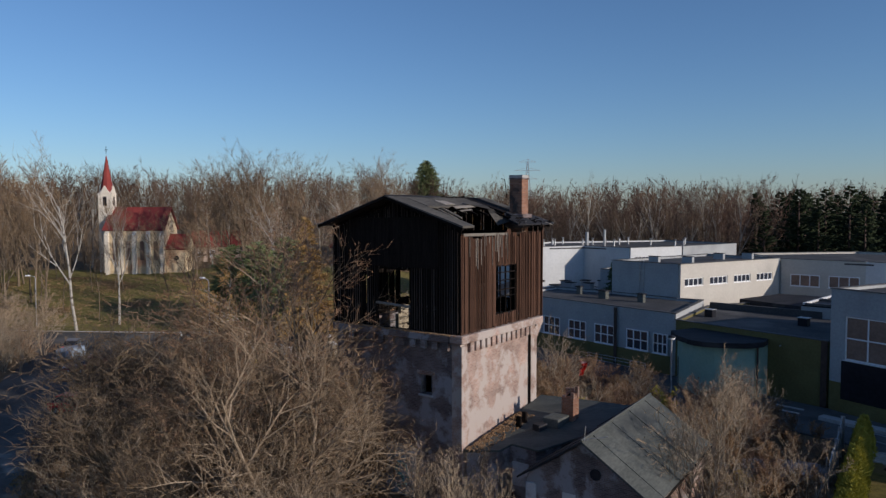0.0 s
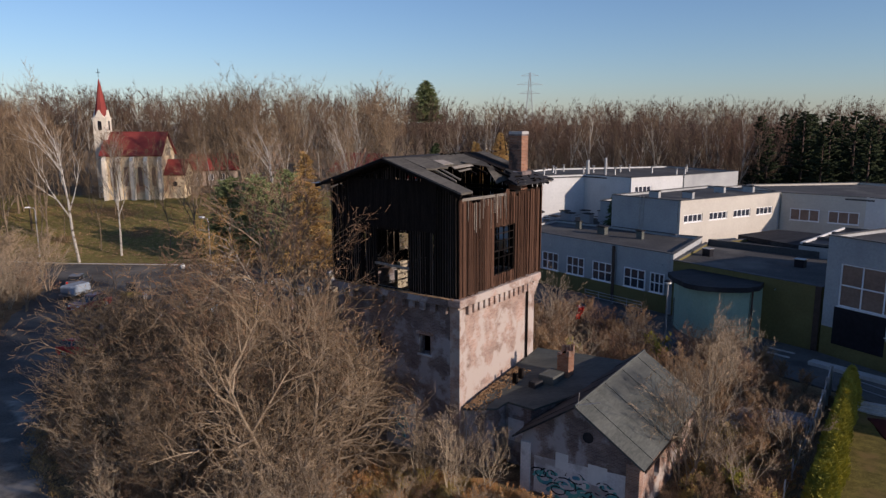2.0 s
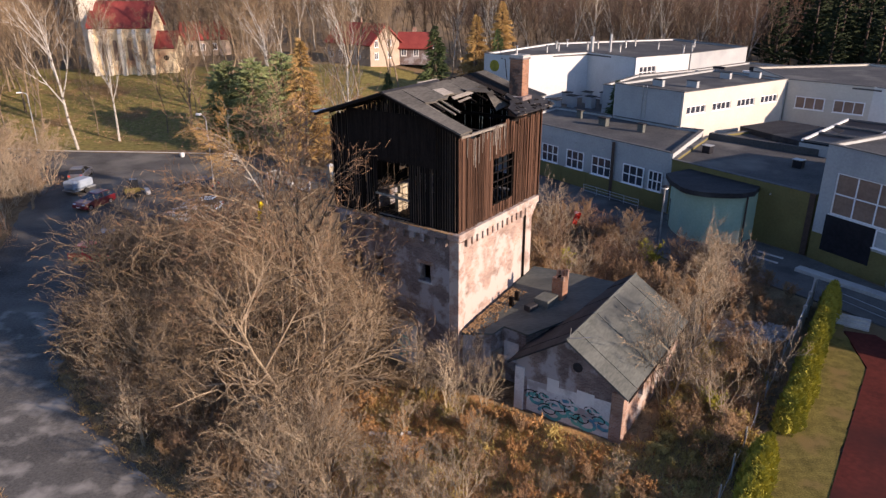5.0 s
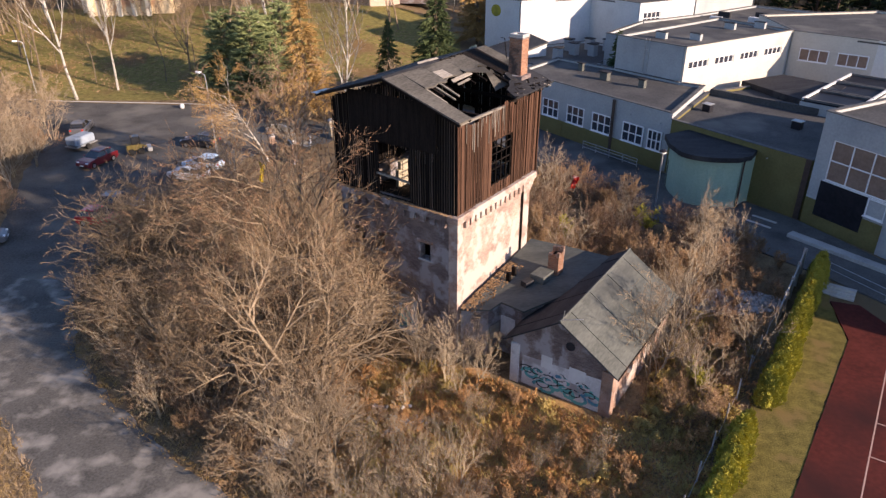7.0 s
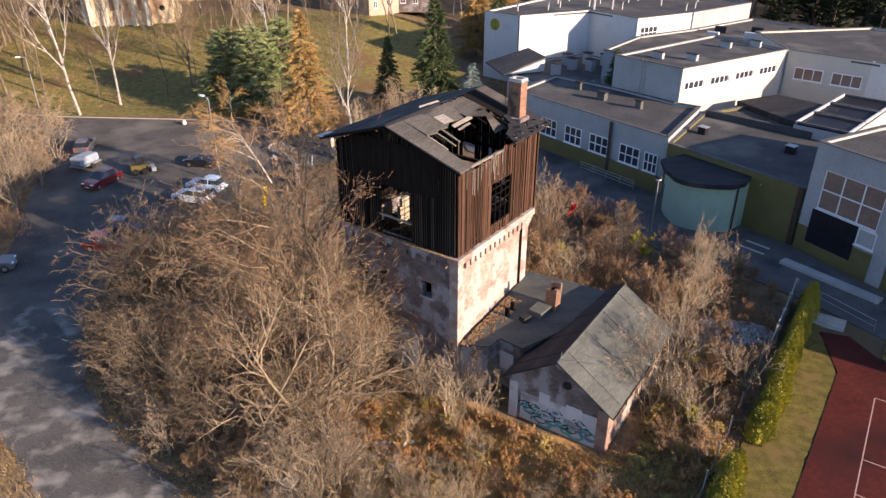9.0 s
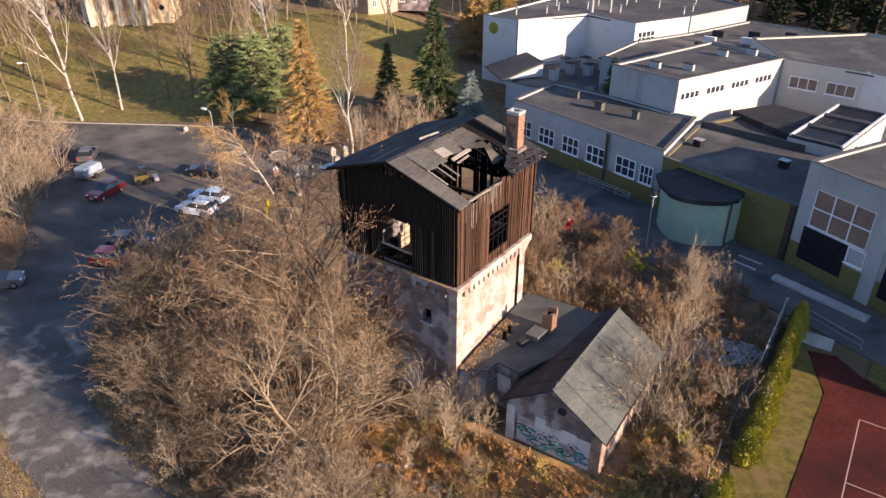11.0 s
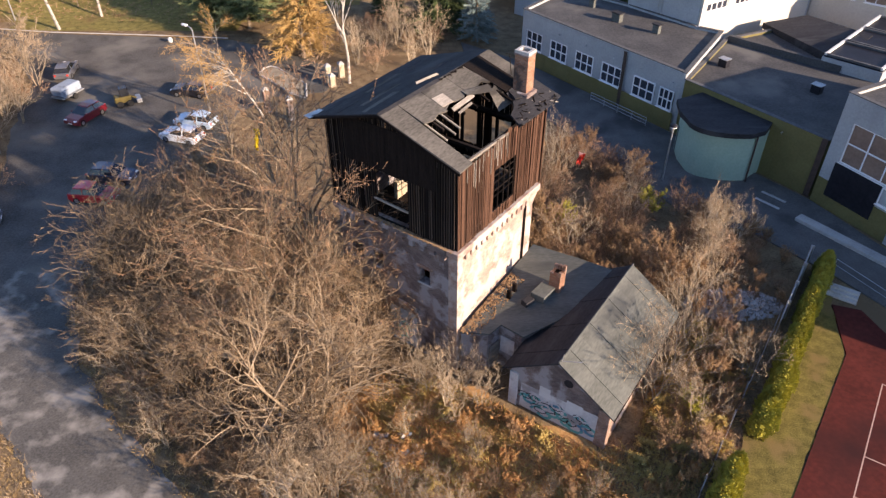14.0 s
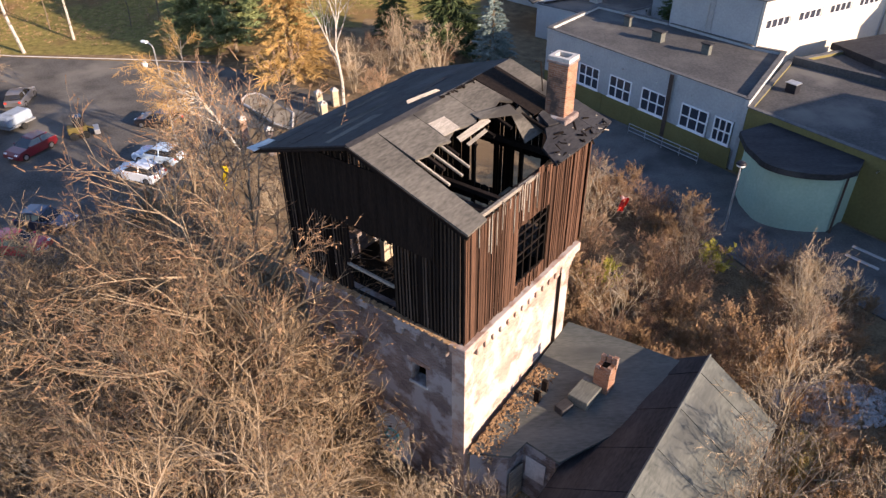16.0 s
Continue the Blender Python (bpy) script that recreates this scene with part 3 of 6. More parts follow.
                    c.matrix_local = m @ pose(x + rnd.uniform(-0.012, 0.012), -0.034, a + rnd.uniform(0, 0.15), 0, rnd.uniform(-0.3, 0.3), 0) @ Matrix.Diagonal((rnd.uniform(0.8, 1.3), 1, b - a - rnd.uniform(0.05, 0.4), 1))
                if cover == "plank" and x < 4.8 and b > 14 and rnd.random() < 0.5:
                    ln = rnd.uniform(0.4, 1.7)
                    c = part("batten", strips["grey_wood"], None, tw, "bleached grey strip of old timber")
                    c.matrix_local = m @ pose(x + rnd.uniform(0.06, 0.12), -0.034, b - ln - 0.03, 0, rnd.uniform(-0.4, 0.4), 0) @ Matrix.Diagonal((rnd.uniform(0.5, 1.1), 1, ln, 1))
                o.matrix_local = m @ pose(x + rnd.uniform(-0.006, 0.006), rnd.uniform(-0.03, 0.03), a, rnd.uniform(-0.25, 0.25), rnd.uniform(-0.4, 0.4), rnd.uniform(-5, 5)) @ Matrix.Diagonal((1, 1, b - a, 1))

    jag = lambda x: 15.0 + 0.38 * noise.noise((x * 0.9, 3, 0)) - (0.10 if 0.4 < x < 4.6 else 0) + 0.05 * math.sin(x * 9)
    # brown planks only on the sunny side; the rest are charred and shade-darkened
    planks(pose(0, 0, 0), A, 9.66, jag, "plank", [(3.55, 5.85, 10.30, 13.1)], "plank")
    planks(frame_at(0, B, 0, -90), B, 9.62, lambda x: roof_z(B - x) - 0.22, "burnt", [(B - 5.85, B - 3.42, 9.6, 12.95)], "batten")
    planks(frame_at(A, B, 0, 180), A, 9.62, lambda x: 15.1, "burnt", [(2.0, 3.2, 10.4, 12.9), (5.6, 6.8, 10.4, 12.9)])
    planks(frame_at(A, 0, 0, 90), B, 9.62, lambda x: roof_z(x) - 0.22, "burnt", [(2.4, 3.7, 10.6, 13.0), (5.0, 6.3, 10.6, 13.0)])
    # posts, rails, braces inside the planking
    def beam(name, p, q, s=0.16, mat="burnt"):
        p, q = Vector(p), Vector(q)
        o = part(name, box(-s / 2, s / 2, -s / 2, s / 2, 0, (q - p).length, 0.012), M[mat], tw)
        o.matrix_local = Matrix.Translation(p) @ (q - p).to_track_quat('Z', 'Y').to_matrix().to_4x4()
    for x in (0.15, 3.45, 5.95, A - 0.15):
        for y in (0.15, B - 0.15):
            beam("post", (x, y, 9.3), (x, y, 15.0), 0.18)
    for y in (3.3, 5.97):
        for x in (0.15, A - 0.15):
            beam("post", (x, y, 9.3), (x, y, 15.4), 0.18)
    for z in (9.75, 13.2, 14.9):
        beam("rail", (0.2, 0.14, z), (A - 0.2, 0.14, z))
        beam("rail", (0.2, B - 0.14, z), (A - 0.2, B - 0.14, z))
        beam("rail", (A - 0.14, 0.2, z), (A - 0.14, B - 0.2, z))
    for z in (9.55, 13.05, 15.0):
        beam("rail", (0.14, 0.2, z), (0.14, B - 0.2, z))
    beam("wall_plate", (0.3, 0.06, 14.96), (4.9, 0.06, 14.9), 0.15, "grey_wood")
    beam("rail", (0.02, 3.4, 10.9), (0.02, 5.9, 11.0), 0.12, "grey_wood")
    beam("brace", (6.0, 0.2, 13.2), (8.9, 0.2, 9.9), 0.14)
    beam("brace", (3.4, B - 0.2, 13.2), (0.4, B - 0.2, 9.9), 0.14)
    for x in (2.4, 6.6):
        beam("tie_beam", (x, 0.2, 14.9), (x, B - 0.2, 14.9), 0.2)
    # window lattice on the sunny side
    ob = new("window")
    ob.parent = tw
    ob.matrix_local = pose(3.55, 0.02, 10.3)
    ob["label"] = "empty wooden window with broken glazing bars"
    lat = bmesh.new()
    for x in (0.0, 0.55, 1.15, 1.72, 2.22):
        bm_box(lat, x, x + 0.07, 0, 0.08, 0, 2.8)
    part("window_frame", lat, M["burnt"], ob)
    for z in (0.0, 0.95, 1.35, 1.9, 2.35, 2.74):
        part("glazing_bar", box(0.07, 2.22, 0.01, 0.06, z, z + 0.06), M["burnt"], ob)
    # wall piece inside, lit through the hole
    p = part("inner_wall", wall(1.0, 8.6, 10.3, 0.25, [(0.0, 0.25, 9.8, 10.3)]), M["plaster"], tw, "remains of a plastered inner wall")
    p.matrix_local = frame_at(3.4, 7.0, 0, 0)
    p = part("inner_wall", wall(1.7, 8.6, 11.6, 0.2), M["plaster"], tw)
    p.matrix_local = frame_at(6.6, 3.2, 0, 0)

    # roof: boarded slopes under tar felt, right slope burnt through
    X0, XE = -0.85, 9.65
    slope = lambda x, y: (x, y, roof_z(y) + 0.12)
    def roofing(name, pts, mat, thick=0.10, label=""):
        part(name, bm_slab(bmesh.new(), [slope(*p) for p in pts], thick), M[mat], tw, label)
    n = 7
    for i in range(n):
        a, b = X0 + (XE - X0) * i / n + 0.006, X0 + (XE - X0) * (i + 1) / n - 0.006
        roofing("roof_panel", [(a, YR), (b, YR), (b, 9.75 + 0.05 * math.sin(i * 2.1)), (a, 9.75 + 0.05 * math.sin(i * 1.3))], "felt", 0.10, "black tar felt strip")
    roofing("roof_panel", [(X0, -0.72), (0.30, -0.68), (0.42, 1.6), (0.62, YR - 0.01), (X0, YR - 0.01)], "felt_worn", 0.12, "sun-bleached felt strip over the gable")
    roofing("roof_panel", [(0.64, 2.62), (1.3, 2.50), (2.0, 2.66), (2.6, 2.52), (2.6, YR - 0.01), (0.64, YR - 0.01)], "felt_worn", 0.10, "sun-bleached felt, torn along the hole")
    roofing("roof_panel", [(2.62, 2.62), (3.3, 2.86), (4.3, 2.62), (4.9, 2.9), (4.9, YR - 0.01), (2.62, YR - 0.01)], "felt_worn")
    roofing("roof_panel", [(4.92, 2.95), (5.6, 2.7), (6.5, 2.95), (6.95, 2.6), (6.75, YR - 0.12), (4.92, YR - 0.06)], "felt_worn")
    roofing("roof_panel", [(6.97, 1.56), (8.55, 1.56), (8.55, YR - 0.01), (6.80, YR - 0.01), (6.97, 2.5)], "burnt", 0.05, "charred bare boarding")
    roofing("roof_panel", [(8.57, 1.56), (XE, 1.56), (XE, YR - 0.01), (8.57, YR - 0.01)], "felt_worn")
    roofing("roof_panel", [(8.5, -0.7), (XE, -0.62), (XE, 1.54), (8.5, 1.54)], "felt")
    roofing("roof_panel", [(5.0, -0.66), (8.48, -0.72), (8.48, 0.52), (7.4, 0.60), (6.6, 0.82), (6.1, 0.45), (5.4, 0.22)], "felt")
    roofing("roof_panel", [(6.9, 0.84), (7.6, 0.62), (7.6, 1.54), (7.2, 1.5)], "felt")
    # ridge strip, torn sheets, broken rafter ends over the hole
    part("ridge_cap", bm_slab(bmesh.new(), [(X0, YR - 0.16, ZR + 0.075), (4.4, YR - 0.2, ZR + 0.075), (4.4, YR + 0.02, ZR + 0.16), (X0, YR + 0.02, ZR + 0.16)], 0.03), M["felt"], tw)
    up = lambda x, y, h: (x, y, roof_z(y) + 0.12 + h)
    def torn(name, quad, mat, label, thick=0.03):
        part(name, bm_slab(bmesh.new(), [up(*q) for q in quad], thick), M[mat], tw, label)
    torn("loose_board", [(2.55, 2.80, 0.05), (3.45, 2.72, 0.09), (3.55, 3.55, 0.03), (2.65, 3.62, 0.02)], "grey_wood", "pale lifted roof board")
    torn("loose_board", [(2.9, 2.28, -0.02), (4.9, 2.30, 0.06), (4.9, 2.56, 0.10), (2.95, 2.52, 0.02)], "grey_wood", "pale sagging roof board")
    torn("loose_board", [(3.1, 2.05, -0.12), (4.4, 2.1, -0.05), (4.4, 2.24, -0.03), (3.1, 2.19, -0.10)], "grey_wood", "pale sagging roof board")
    torn("torn_felt", [(4.5, 2.52, 0.16), (6.4, 1.95, 0.02), (6.5, 2.5, 0.10), (4.6, 3.0, 0.07)], "felt_worn", "curled sheet of bleached felt")
    torn("torn_felt", [(6.0, 1.35, -0.75), (7.0, 1.1, -0.45), (7.15, 2.3, -0.02), (6.2, 2.2, -0.08)], "felt_worn", "felt sheet hanging into the hole", 0.04)
    torn("torn_felt", [(6.9, 0.9, -0.5), (7.5, 0.8, -0.2), (7.5, 1.5, 0.0), (7.0, 1.5, -0.1)], "felt", "felt sheet hanging into the hole", 0.04)
    for i in range(14):
        x = 4.4 + i * 0.18
        beam("splinter", (x, YR - 0.1, ZR + 0.10), (x + rnd.uniform(-0.25, 0.3), YR - rnd.uniform(0.1, 0.4), ZR + rnd.uniform(0.04, 0.2)), rnd.uniform(0.04, 0.09))
    for i in range(9):
        x = 0.35 + i * 1.08
        broken = 0.9 < x < 6.6
        y0 = rnd.uniform(1.55, 2.2) if broken else -0.6
        beam("rafter", (x, y0, roof_z(y0) - 0.10 - (0.10 if broken else 0)), (x, YR, ZR - 0.1), 0.13)
        beam("rafter", (x, YR, ZR - 0.1), (x, 9.6, roof_z(9.6) - 0.08), 0.13)
    for x in (0.95, 1.75, 2.35):
        y0 = rnd.uniform(1.25, 1.7)
        beam("rafter", (x, y0, roof_z(y0) - 0.22), (x - 0.15, 2.9, roof_z(2.9) - 0.03), 0.09, "grey_wood")
    for i in range(4):
        x, y = 1.2 + i * 1.2, rnd.uniform(0.6, 1.5)
        beam("fallen_rafter", (x, y, 8.7), (x + rnd.uniform(-1.4, 1.4), y + rnd.uniform(1.5, 3.5), rnd.uniform(9.2, 11.5)), 0.12)
    beam("barge_board", (X0 + 0.04, -0.7, ZE - 0.05), (X0 + 0.04, YR, ZR), 0.14)
    beam("barge_board", (X0 + 0.04, YR, ZR), (X0 + 0.04, 9.7, ZE - 0.02), 0.14)
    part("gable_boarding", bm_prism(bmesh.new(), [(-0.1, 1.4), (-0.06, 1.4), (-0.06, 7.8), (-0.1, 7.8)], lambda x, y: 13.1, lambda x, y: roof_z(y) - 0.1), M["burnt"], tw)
    # left slope: long lifted strips of felt, the longest coloured paler for their sheen
    for x0, y0, ln, wd in ((-0.6, 5.6, 3.2, 0.5), (0.4, 6.6, 3.6, 0.55), (-0.5, 7.6, 3.0, 0.7), (2.6, 8.2, 3.4, 0.5), (5.2, 6.0, 2.6, 0.4), (5.6, 8.6, 3.0, 0.5), (-0.3, 8.8, 2.2, 0.5)):
        torn("felt_patch", [(x0, y0, 0.02), (x0 + ln, y0 + 0.2, 0.01), (x0 + ln * 0.92, y0 + wd, 0.05), (x0 + ln * 0.35, y0 + wd * 0.8, 0.03), (x0 + 0.1, y0 + wd * 0.6, 0.02)], "felt_worn" if ln > 3.1 else "felt", "torn strip of roofing felt", 0.015)
    torn("felt_patch", [(3.5, 5.3, 0.05), (5.2, 5.0, 0.03), (5.1, 5.12, 0.14), (3.6, 5.45, 0.18)], "grey_wood", "pale lifted edge of roofing felt", 0.015)
    torn("felt_patch", [(X0 - 0.25, 9.3, -0.05), (-0.1, 9.2, 0.04), (0.0, 9.7, 0.08), (X0 - 0.2, 9.85, 0.1)], "metal", "bent sheet metal at the eave corner", 0.02)
    for i in range(46):
        x, y = 5.0 + rnd.random() * 4.5, rnd.uniform(-0.7, 0.4)
        p = Vector((x, y, roof_z(y) + 0.12))
        beam("splinter", p, p + Vector((rnd.uniform(-0.5, 0.5), rnd.uniform(-0.35, 0.1), rnd.uniform(-0.25, 0.12))), rnd.uniform(0.03, 0.07), "grey_wood" if i % 6 == 0 else "burnt")
    # chimney
    ch = part("chimney", box(7.65, 8.45, 0.6, 1.5, 14.4, 18.2, 0.02), M["brick_orange"], tw, "tall red brick chimney stack")
    part("chimney_cap", box(7.60, 8.50, 0.55, 1.55, 18.2, 18.30, 0.02), M["brick_dark"], ch)
    rim = bmesh.new()
    bm_box(rim, 7.64, 8.46, 0.58, 0.76, 18.30, 18.46)
    bm_box(rim, 7.64, 8.46, 1.34, 1.52, 18.30, 18.46)
    bm_box(rim, 7.64, 7.82, 0.762, 1.338, 18.30, 18.46)
    bm_box(rim, 8.28, 8.46, 0.762, 1.338, 18.30, 18.46)
    part("chimney_rim", rim, M["concrete"], ch)
    part("chimney_base", box(7.45, 8.6, 0.4, 1.7, 15.2, 16.05, 0.04), M["brick_dark"], ch)
    part("aerial", bm_tube(bmesh.new(), [(7.55, 1.6, 17.0), (7.5, 1.75, 18.2), (7.3, 1.9, 18.25)], 0.025, 5), M["burnt"], ch)


build_tower()


# ---- the brick annex with its lean-to ----
def build_annex():
    an = thing("annex", frame_at(9.35, 31.45, 0, 56), "low derelict brick annex with a grey felt gable roof", "building")
    LX, LY, ZL, ZRt, ZRg, YR = 9.7, 6.2, 2.85, 3.15, 5.35, 3.2
    # sunny side in red brick; front gable and far side in the shade-toned brick
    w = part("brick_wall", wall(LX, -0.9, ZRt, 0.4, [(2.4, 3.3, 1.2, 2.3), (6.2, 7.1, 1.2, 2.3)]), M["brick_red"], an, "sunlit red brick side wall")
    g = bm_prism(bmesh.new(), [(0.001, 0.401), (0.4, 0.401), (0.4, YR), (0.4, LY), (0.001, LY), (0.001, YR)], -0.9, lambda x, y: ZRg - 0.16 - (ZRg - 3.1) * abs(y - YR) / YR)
    part("brick_wall", g, M["brick_dark"], an, "brick gable wall coloured dark for shade, with patchy whitewash")
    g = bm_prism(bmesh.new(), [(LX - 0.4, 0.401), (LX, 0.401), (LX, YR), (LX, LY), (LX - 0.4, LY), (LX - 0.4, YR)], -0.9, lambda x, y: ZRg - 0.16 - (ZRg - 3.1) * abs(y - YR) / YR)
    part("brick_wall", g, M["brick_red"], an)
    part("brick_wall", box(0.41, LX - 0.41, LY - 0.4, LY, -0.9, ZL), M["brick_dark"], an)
    part("corner_pier", box(-0.10, 0.45, -0.08, 0.6, -0.9, 3.0, 0.02), M["brick_red"], an)
    part("corner_pier", box(-0.10, 0.3, LY - 0.5, LY + 0.06, -0.9, 2.7, 0.02), M["whitewash"], an)
    # roof strips of felt, seams down the slope
    n = 8
    for i in range(n):
        a, b = -0.35 + (LX + 0.6) * i / n, -0.35 + (LX + 0.6) * (i + 1) / n - 0.012
        h = 0.03 * (i % 2)
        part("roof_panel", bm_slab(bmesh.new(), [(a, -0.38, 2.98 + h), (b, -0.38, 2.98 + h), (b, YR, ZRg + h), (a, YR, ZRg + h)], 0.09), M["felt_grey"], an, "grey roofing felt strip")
        # far slope takes the black felt, so its shade is in the colour
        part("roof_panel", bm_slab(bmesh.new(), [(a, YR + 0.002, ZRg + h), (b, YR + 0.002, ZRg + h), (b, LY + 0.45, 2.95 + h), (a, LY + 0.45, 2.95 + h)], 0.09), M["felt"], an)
    part("ridge_cap", bm_tube(bmesh.new(), [(-0.38, YR, ZRg + 0.02), (LX + 0.3, YR, ZRg + 0.02)], 0.07, 6), M["felt_grey"], an)
    for i in range(2):
        part("iron_rod", bm_tube(bmesh.new(), [(-0.2, YR - 0.1 + 0.2 * i, ZRg), (-0.3 + 0.5 * i, YR - 0.2 - 0.9 * i, ZRg + 0.75 - 0.5 * i)], 0.022, 5), M["metal"], an)
    part("eave_board", box(-0.36, LX + 0.24, -0.42, -0.385, 2.84, 2.99), M["burnt"], an)
    rr = part("vent_ring", bm_tube(bmesh.new(), [(-0.03, 2.6, 3.75), (0.02, 2.6, 3.75)], 0.28, 14), M["black_paint"], an, "dark round vent opening")
    # whitewashed panel and graffiti on the gable
    panel = part("painted_panel", bm_prism(bmesh.new(), [(-0.006, 0.6), (0.0, 0.6), (0.0, 5.5), (-0.006, 5.5)], 0.05, lambda x, y: 2.15 + 0.15 * math.sin(y * 3)), M["whitewash"], an, "whitewashed patch under graffiti")
    for y0, y1, z0, z1 in ((1.55, 2.55, 1.35, 2.4), (3.6, 4.3, 1.7, 2.55)):
        part("white_patch", box(-0.012, -0.0065, y0, y1, z0, z1), M["school_white"], an)
    rnd = random.Random(11)
    def swirl(cy, cz, r, turns, mat, wd, x):
        pts = []
        for k in range(18):
            a = turns * 2 * math.pi * k / 17 + rnd.random() * 0.2
            rr2 = r * (1 - 0.6 * k / 17)
            pts.append((x, cy + rr2 * 1.3 * math.cos(a), cz + rr2 * 0.8 * math.sin(a)))
        bm = bm_tube(bmesh.new(), pts, wd, 5)
        for v in bm.verts:
            v.co.x = x + (v.co.x - x) * 0.08
        part("graffiti", bm, M[mat], panel)
    for i in range(9):
        cy, cz = 0.95 + i * 0.5, 0.7 + 0.45 * math.sin(i * 1.9)
        swirl(cy, cz, rnd.uniform(0.35, 0.6), rnd.uniform(0.6, 1.3), "teal", 0.11, -0.02)
        swirl(cy + 0.2, cz + 0.25, rnd.uniform(0.3, 0.55), rnd.uniform(0.8, 1.6), "black_paint", 0.04, -0.034)
    for i in range(6):
        swirl(1.4 + i * 0.6, 1.2 + 0.3 * math.cos(i * 2.3), 0.35, 1.1, "whitewash", 0.07, -0.045)

    # lean-to between annex and tower, with its own flat felt roof
    lt = thing("lean_to", pose(0, 0, 0), "flat-roofed brick lean-to between tower and annex", "building")
    u = Vector((0.581, 0.814))
    plane = lambda x, y: 3.42 + 0.118 * ((x - 0.93) * u.x + (y - 37.3) * u.y)
    poly = [(1.25, 37.45), (2.9, 37.3), (3.6, 38.0), (4.9, 37.0), (12.6, 40.9), (8.9, 43.0), (6.2, 44.5)]
    part("wall", bm_prism(bmesh.new(), poly, -0.5, lambda x, y: plane(x, y) - 0.13), M["brick_dark"], lt)
    grow = [(1.16, 37.3), (3.0, 37.05), (3.7, 37.75), (5.0, 36.7), (12.9, 40.9), (9.0, 43.25), (6.25, 44.75)]
    part("roof_slab", bm_prism(bmesh.new(), grow, lambda x, y: plane(x, y) - 0.12, plane), M["felt_grey"], lt, "grey felt roof with leaves along the wall")
    part("door", box(0, 0.9, -0.03, 0.03, 0, 2.0, 0.01), M["grey_wood"], lt, "weathered boarded door").matrix_local = line_frame((3.0, 37.2), (3.7, 37.9), 0.2)
    wp = part("white_patch", box(0, 1.0, -0.03, -0.005, 1.4, 2.7), M["whitewash"], lt)
    wp.matrix_local = line_frame((3.75, 37.8), (4.8, 37.0))
    c = part("chimney", bm_prism(bmesh.new(), [(-0.32, -0.38), (0.32, -0.38), (0.32, 0.38), (-0.32, 0.38)], -0.3, lambda x, y: 1.5 + 0.35 * x - 0.2 * y), M["brick_orange"], lt, "short crumbling brick chimney")
    c.matrix_local = frame_at(7.35, 40.55, 4.1, 50)
    rim = bmesh.new()
    for x, y, h in ((-0.26, -0.3, 0.22), (0.22, -0.3, 0.34), (0.24, 0.0, 0.26), (0.2, 0.28, 0.3), (-0.24, 0.3, 0.12)):
        bm_box(rim, x - 0.09, x + 0.08, y - 0.12, y + 0.08, 1.36, 1.5 + 0.35 * x - 0.2 * y + h)
    part("chimney_rim", rim, M["brick_red"], c, "broken brick rim")
    part("flue", bm_prism(bmesh.new(), [(-0.14, -0.18), (0.12, -0.18), (0.12, 0.16), (-0.14, 0.16)], 1.2, lambda x, y: 1.508 + 0.35 * x - 0.2 * y), M["burnt"], c, "sooty flue opening")
    for x, y, s in ((5.45, 39.4, 0.36),):
        h = part("roof_hatch", box(-s, s, -s * 0.7, s * 0.7, -0.1, 0.32, 0.02), M["felt"], lt, "dark tarred roof hatch")
        h.matrix_local = frame_at(x, y, plane(x, y), 40)
    hb = part("roof_hatch", box(-0.75, 0.75, -0.5, 0.5, -0.1, 0.42, 0.03), M["felt_grey"], lt, "low felt-covered roof box by the chimney")
    hb.matrix_local = frame_at(6.5, 40.1, plane(6.5, 40.1), 52)
    # two small dark upright blocks on the roof
    for x, y in ((4.3, 39.9), (4.7, 40.5)):
        v = part("roof_vent", box(-0.09, 0.09, -0.14, 0.14, -0.05, 0.62, 0.01), M["burnt"], lt, "small dark upright block on the roof")
        v.matrix_local = frame_at(x, y, plane(x, y), 52)
    rub = bmesh.new()
    q = random.Random(8)
    for i in range(620):
        s, k = q.random() * 5.8, q.random() ** 1.8
        x, y = 1.2 + 0.581 * s + k * 0.95, 37.35 + 0.814 * s - k * 0.68
        d = q.uniform(0.015, 0.065) * (1.3 - 0.6 * k)
        bm_box(rub, -d, d, -d * 0.7, d * 0.7, -0.03, d, pose(x, y, plane(x, y), q.uniform(-20, 20), q.uniform(-20, 20), q.uniform(0, 180)))
    tagged(part("rubble", rub, M["dry_leaf"], lt, "brick crumbs and leaves along the tower wall"), kind="stuff")


build_annex()


# ---- school ----
def block(name, poly, z1, mats, roof, label, holes={}, z0=-0.4, coping="coping", cap=0.25):
    """A flat-roofed block: one wall part a side (anticlockwise), roof slab, coping on each side."""
    ob = thing(name, pose(0, 0, 0), label, "building", "school blocks")
    k = len(poly)
    for i in range(k):
        p, q, r, o = poly[i], poly[(i + 1) % k], poly[(i + 2) % k], poly[i - 1]
        ln = math.dist(p, q)
        cross = (q[0] - p[0]) * (r[1] - q[1]) - (q[1] - p[1]) * (r[0] - q[0])
        before = (p[0] - o[0]) * (q[1] - p[1]) - (p[1] - o[1]) * (q[0] - p[0])
        end = ln - 0.32 if cross > 0 else ln - 0.004
        fr = line_frame(p, q)
        w = part("wall", wall(end, z0, z1, 0.3, holes.get(i, ())), mats[i] if isinstance(mats, list) else mats, ob)
        w.matrix_local = fr
        c = part("coping", box(-0.06 if before > 0 else 0.34, end - 0.01, -0.08, 0.34, z1 + 0.001, z1 + 0.07), M[coping], ob)
        c.matrix_local = fr
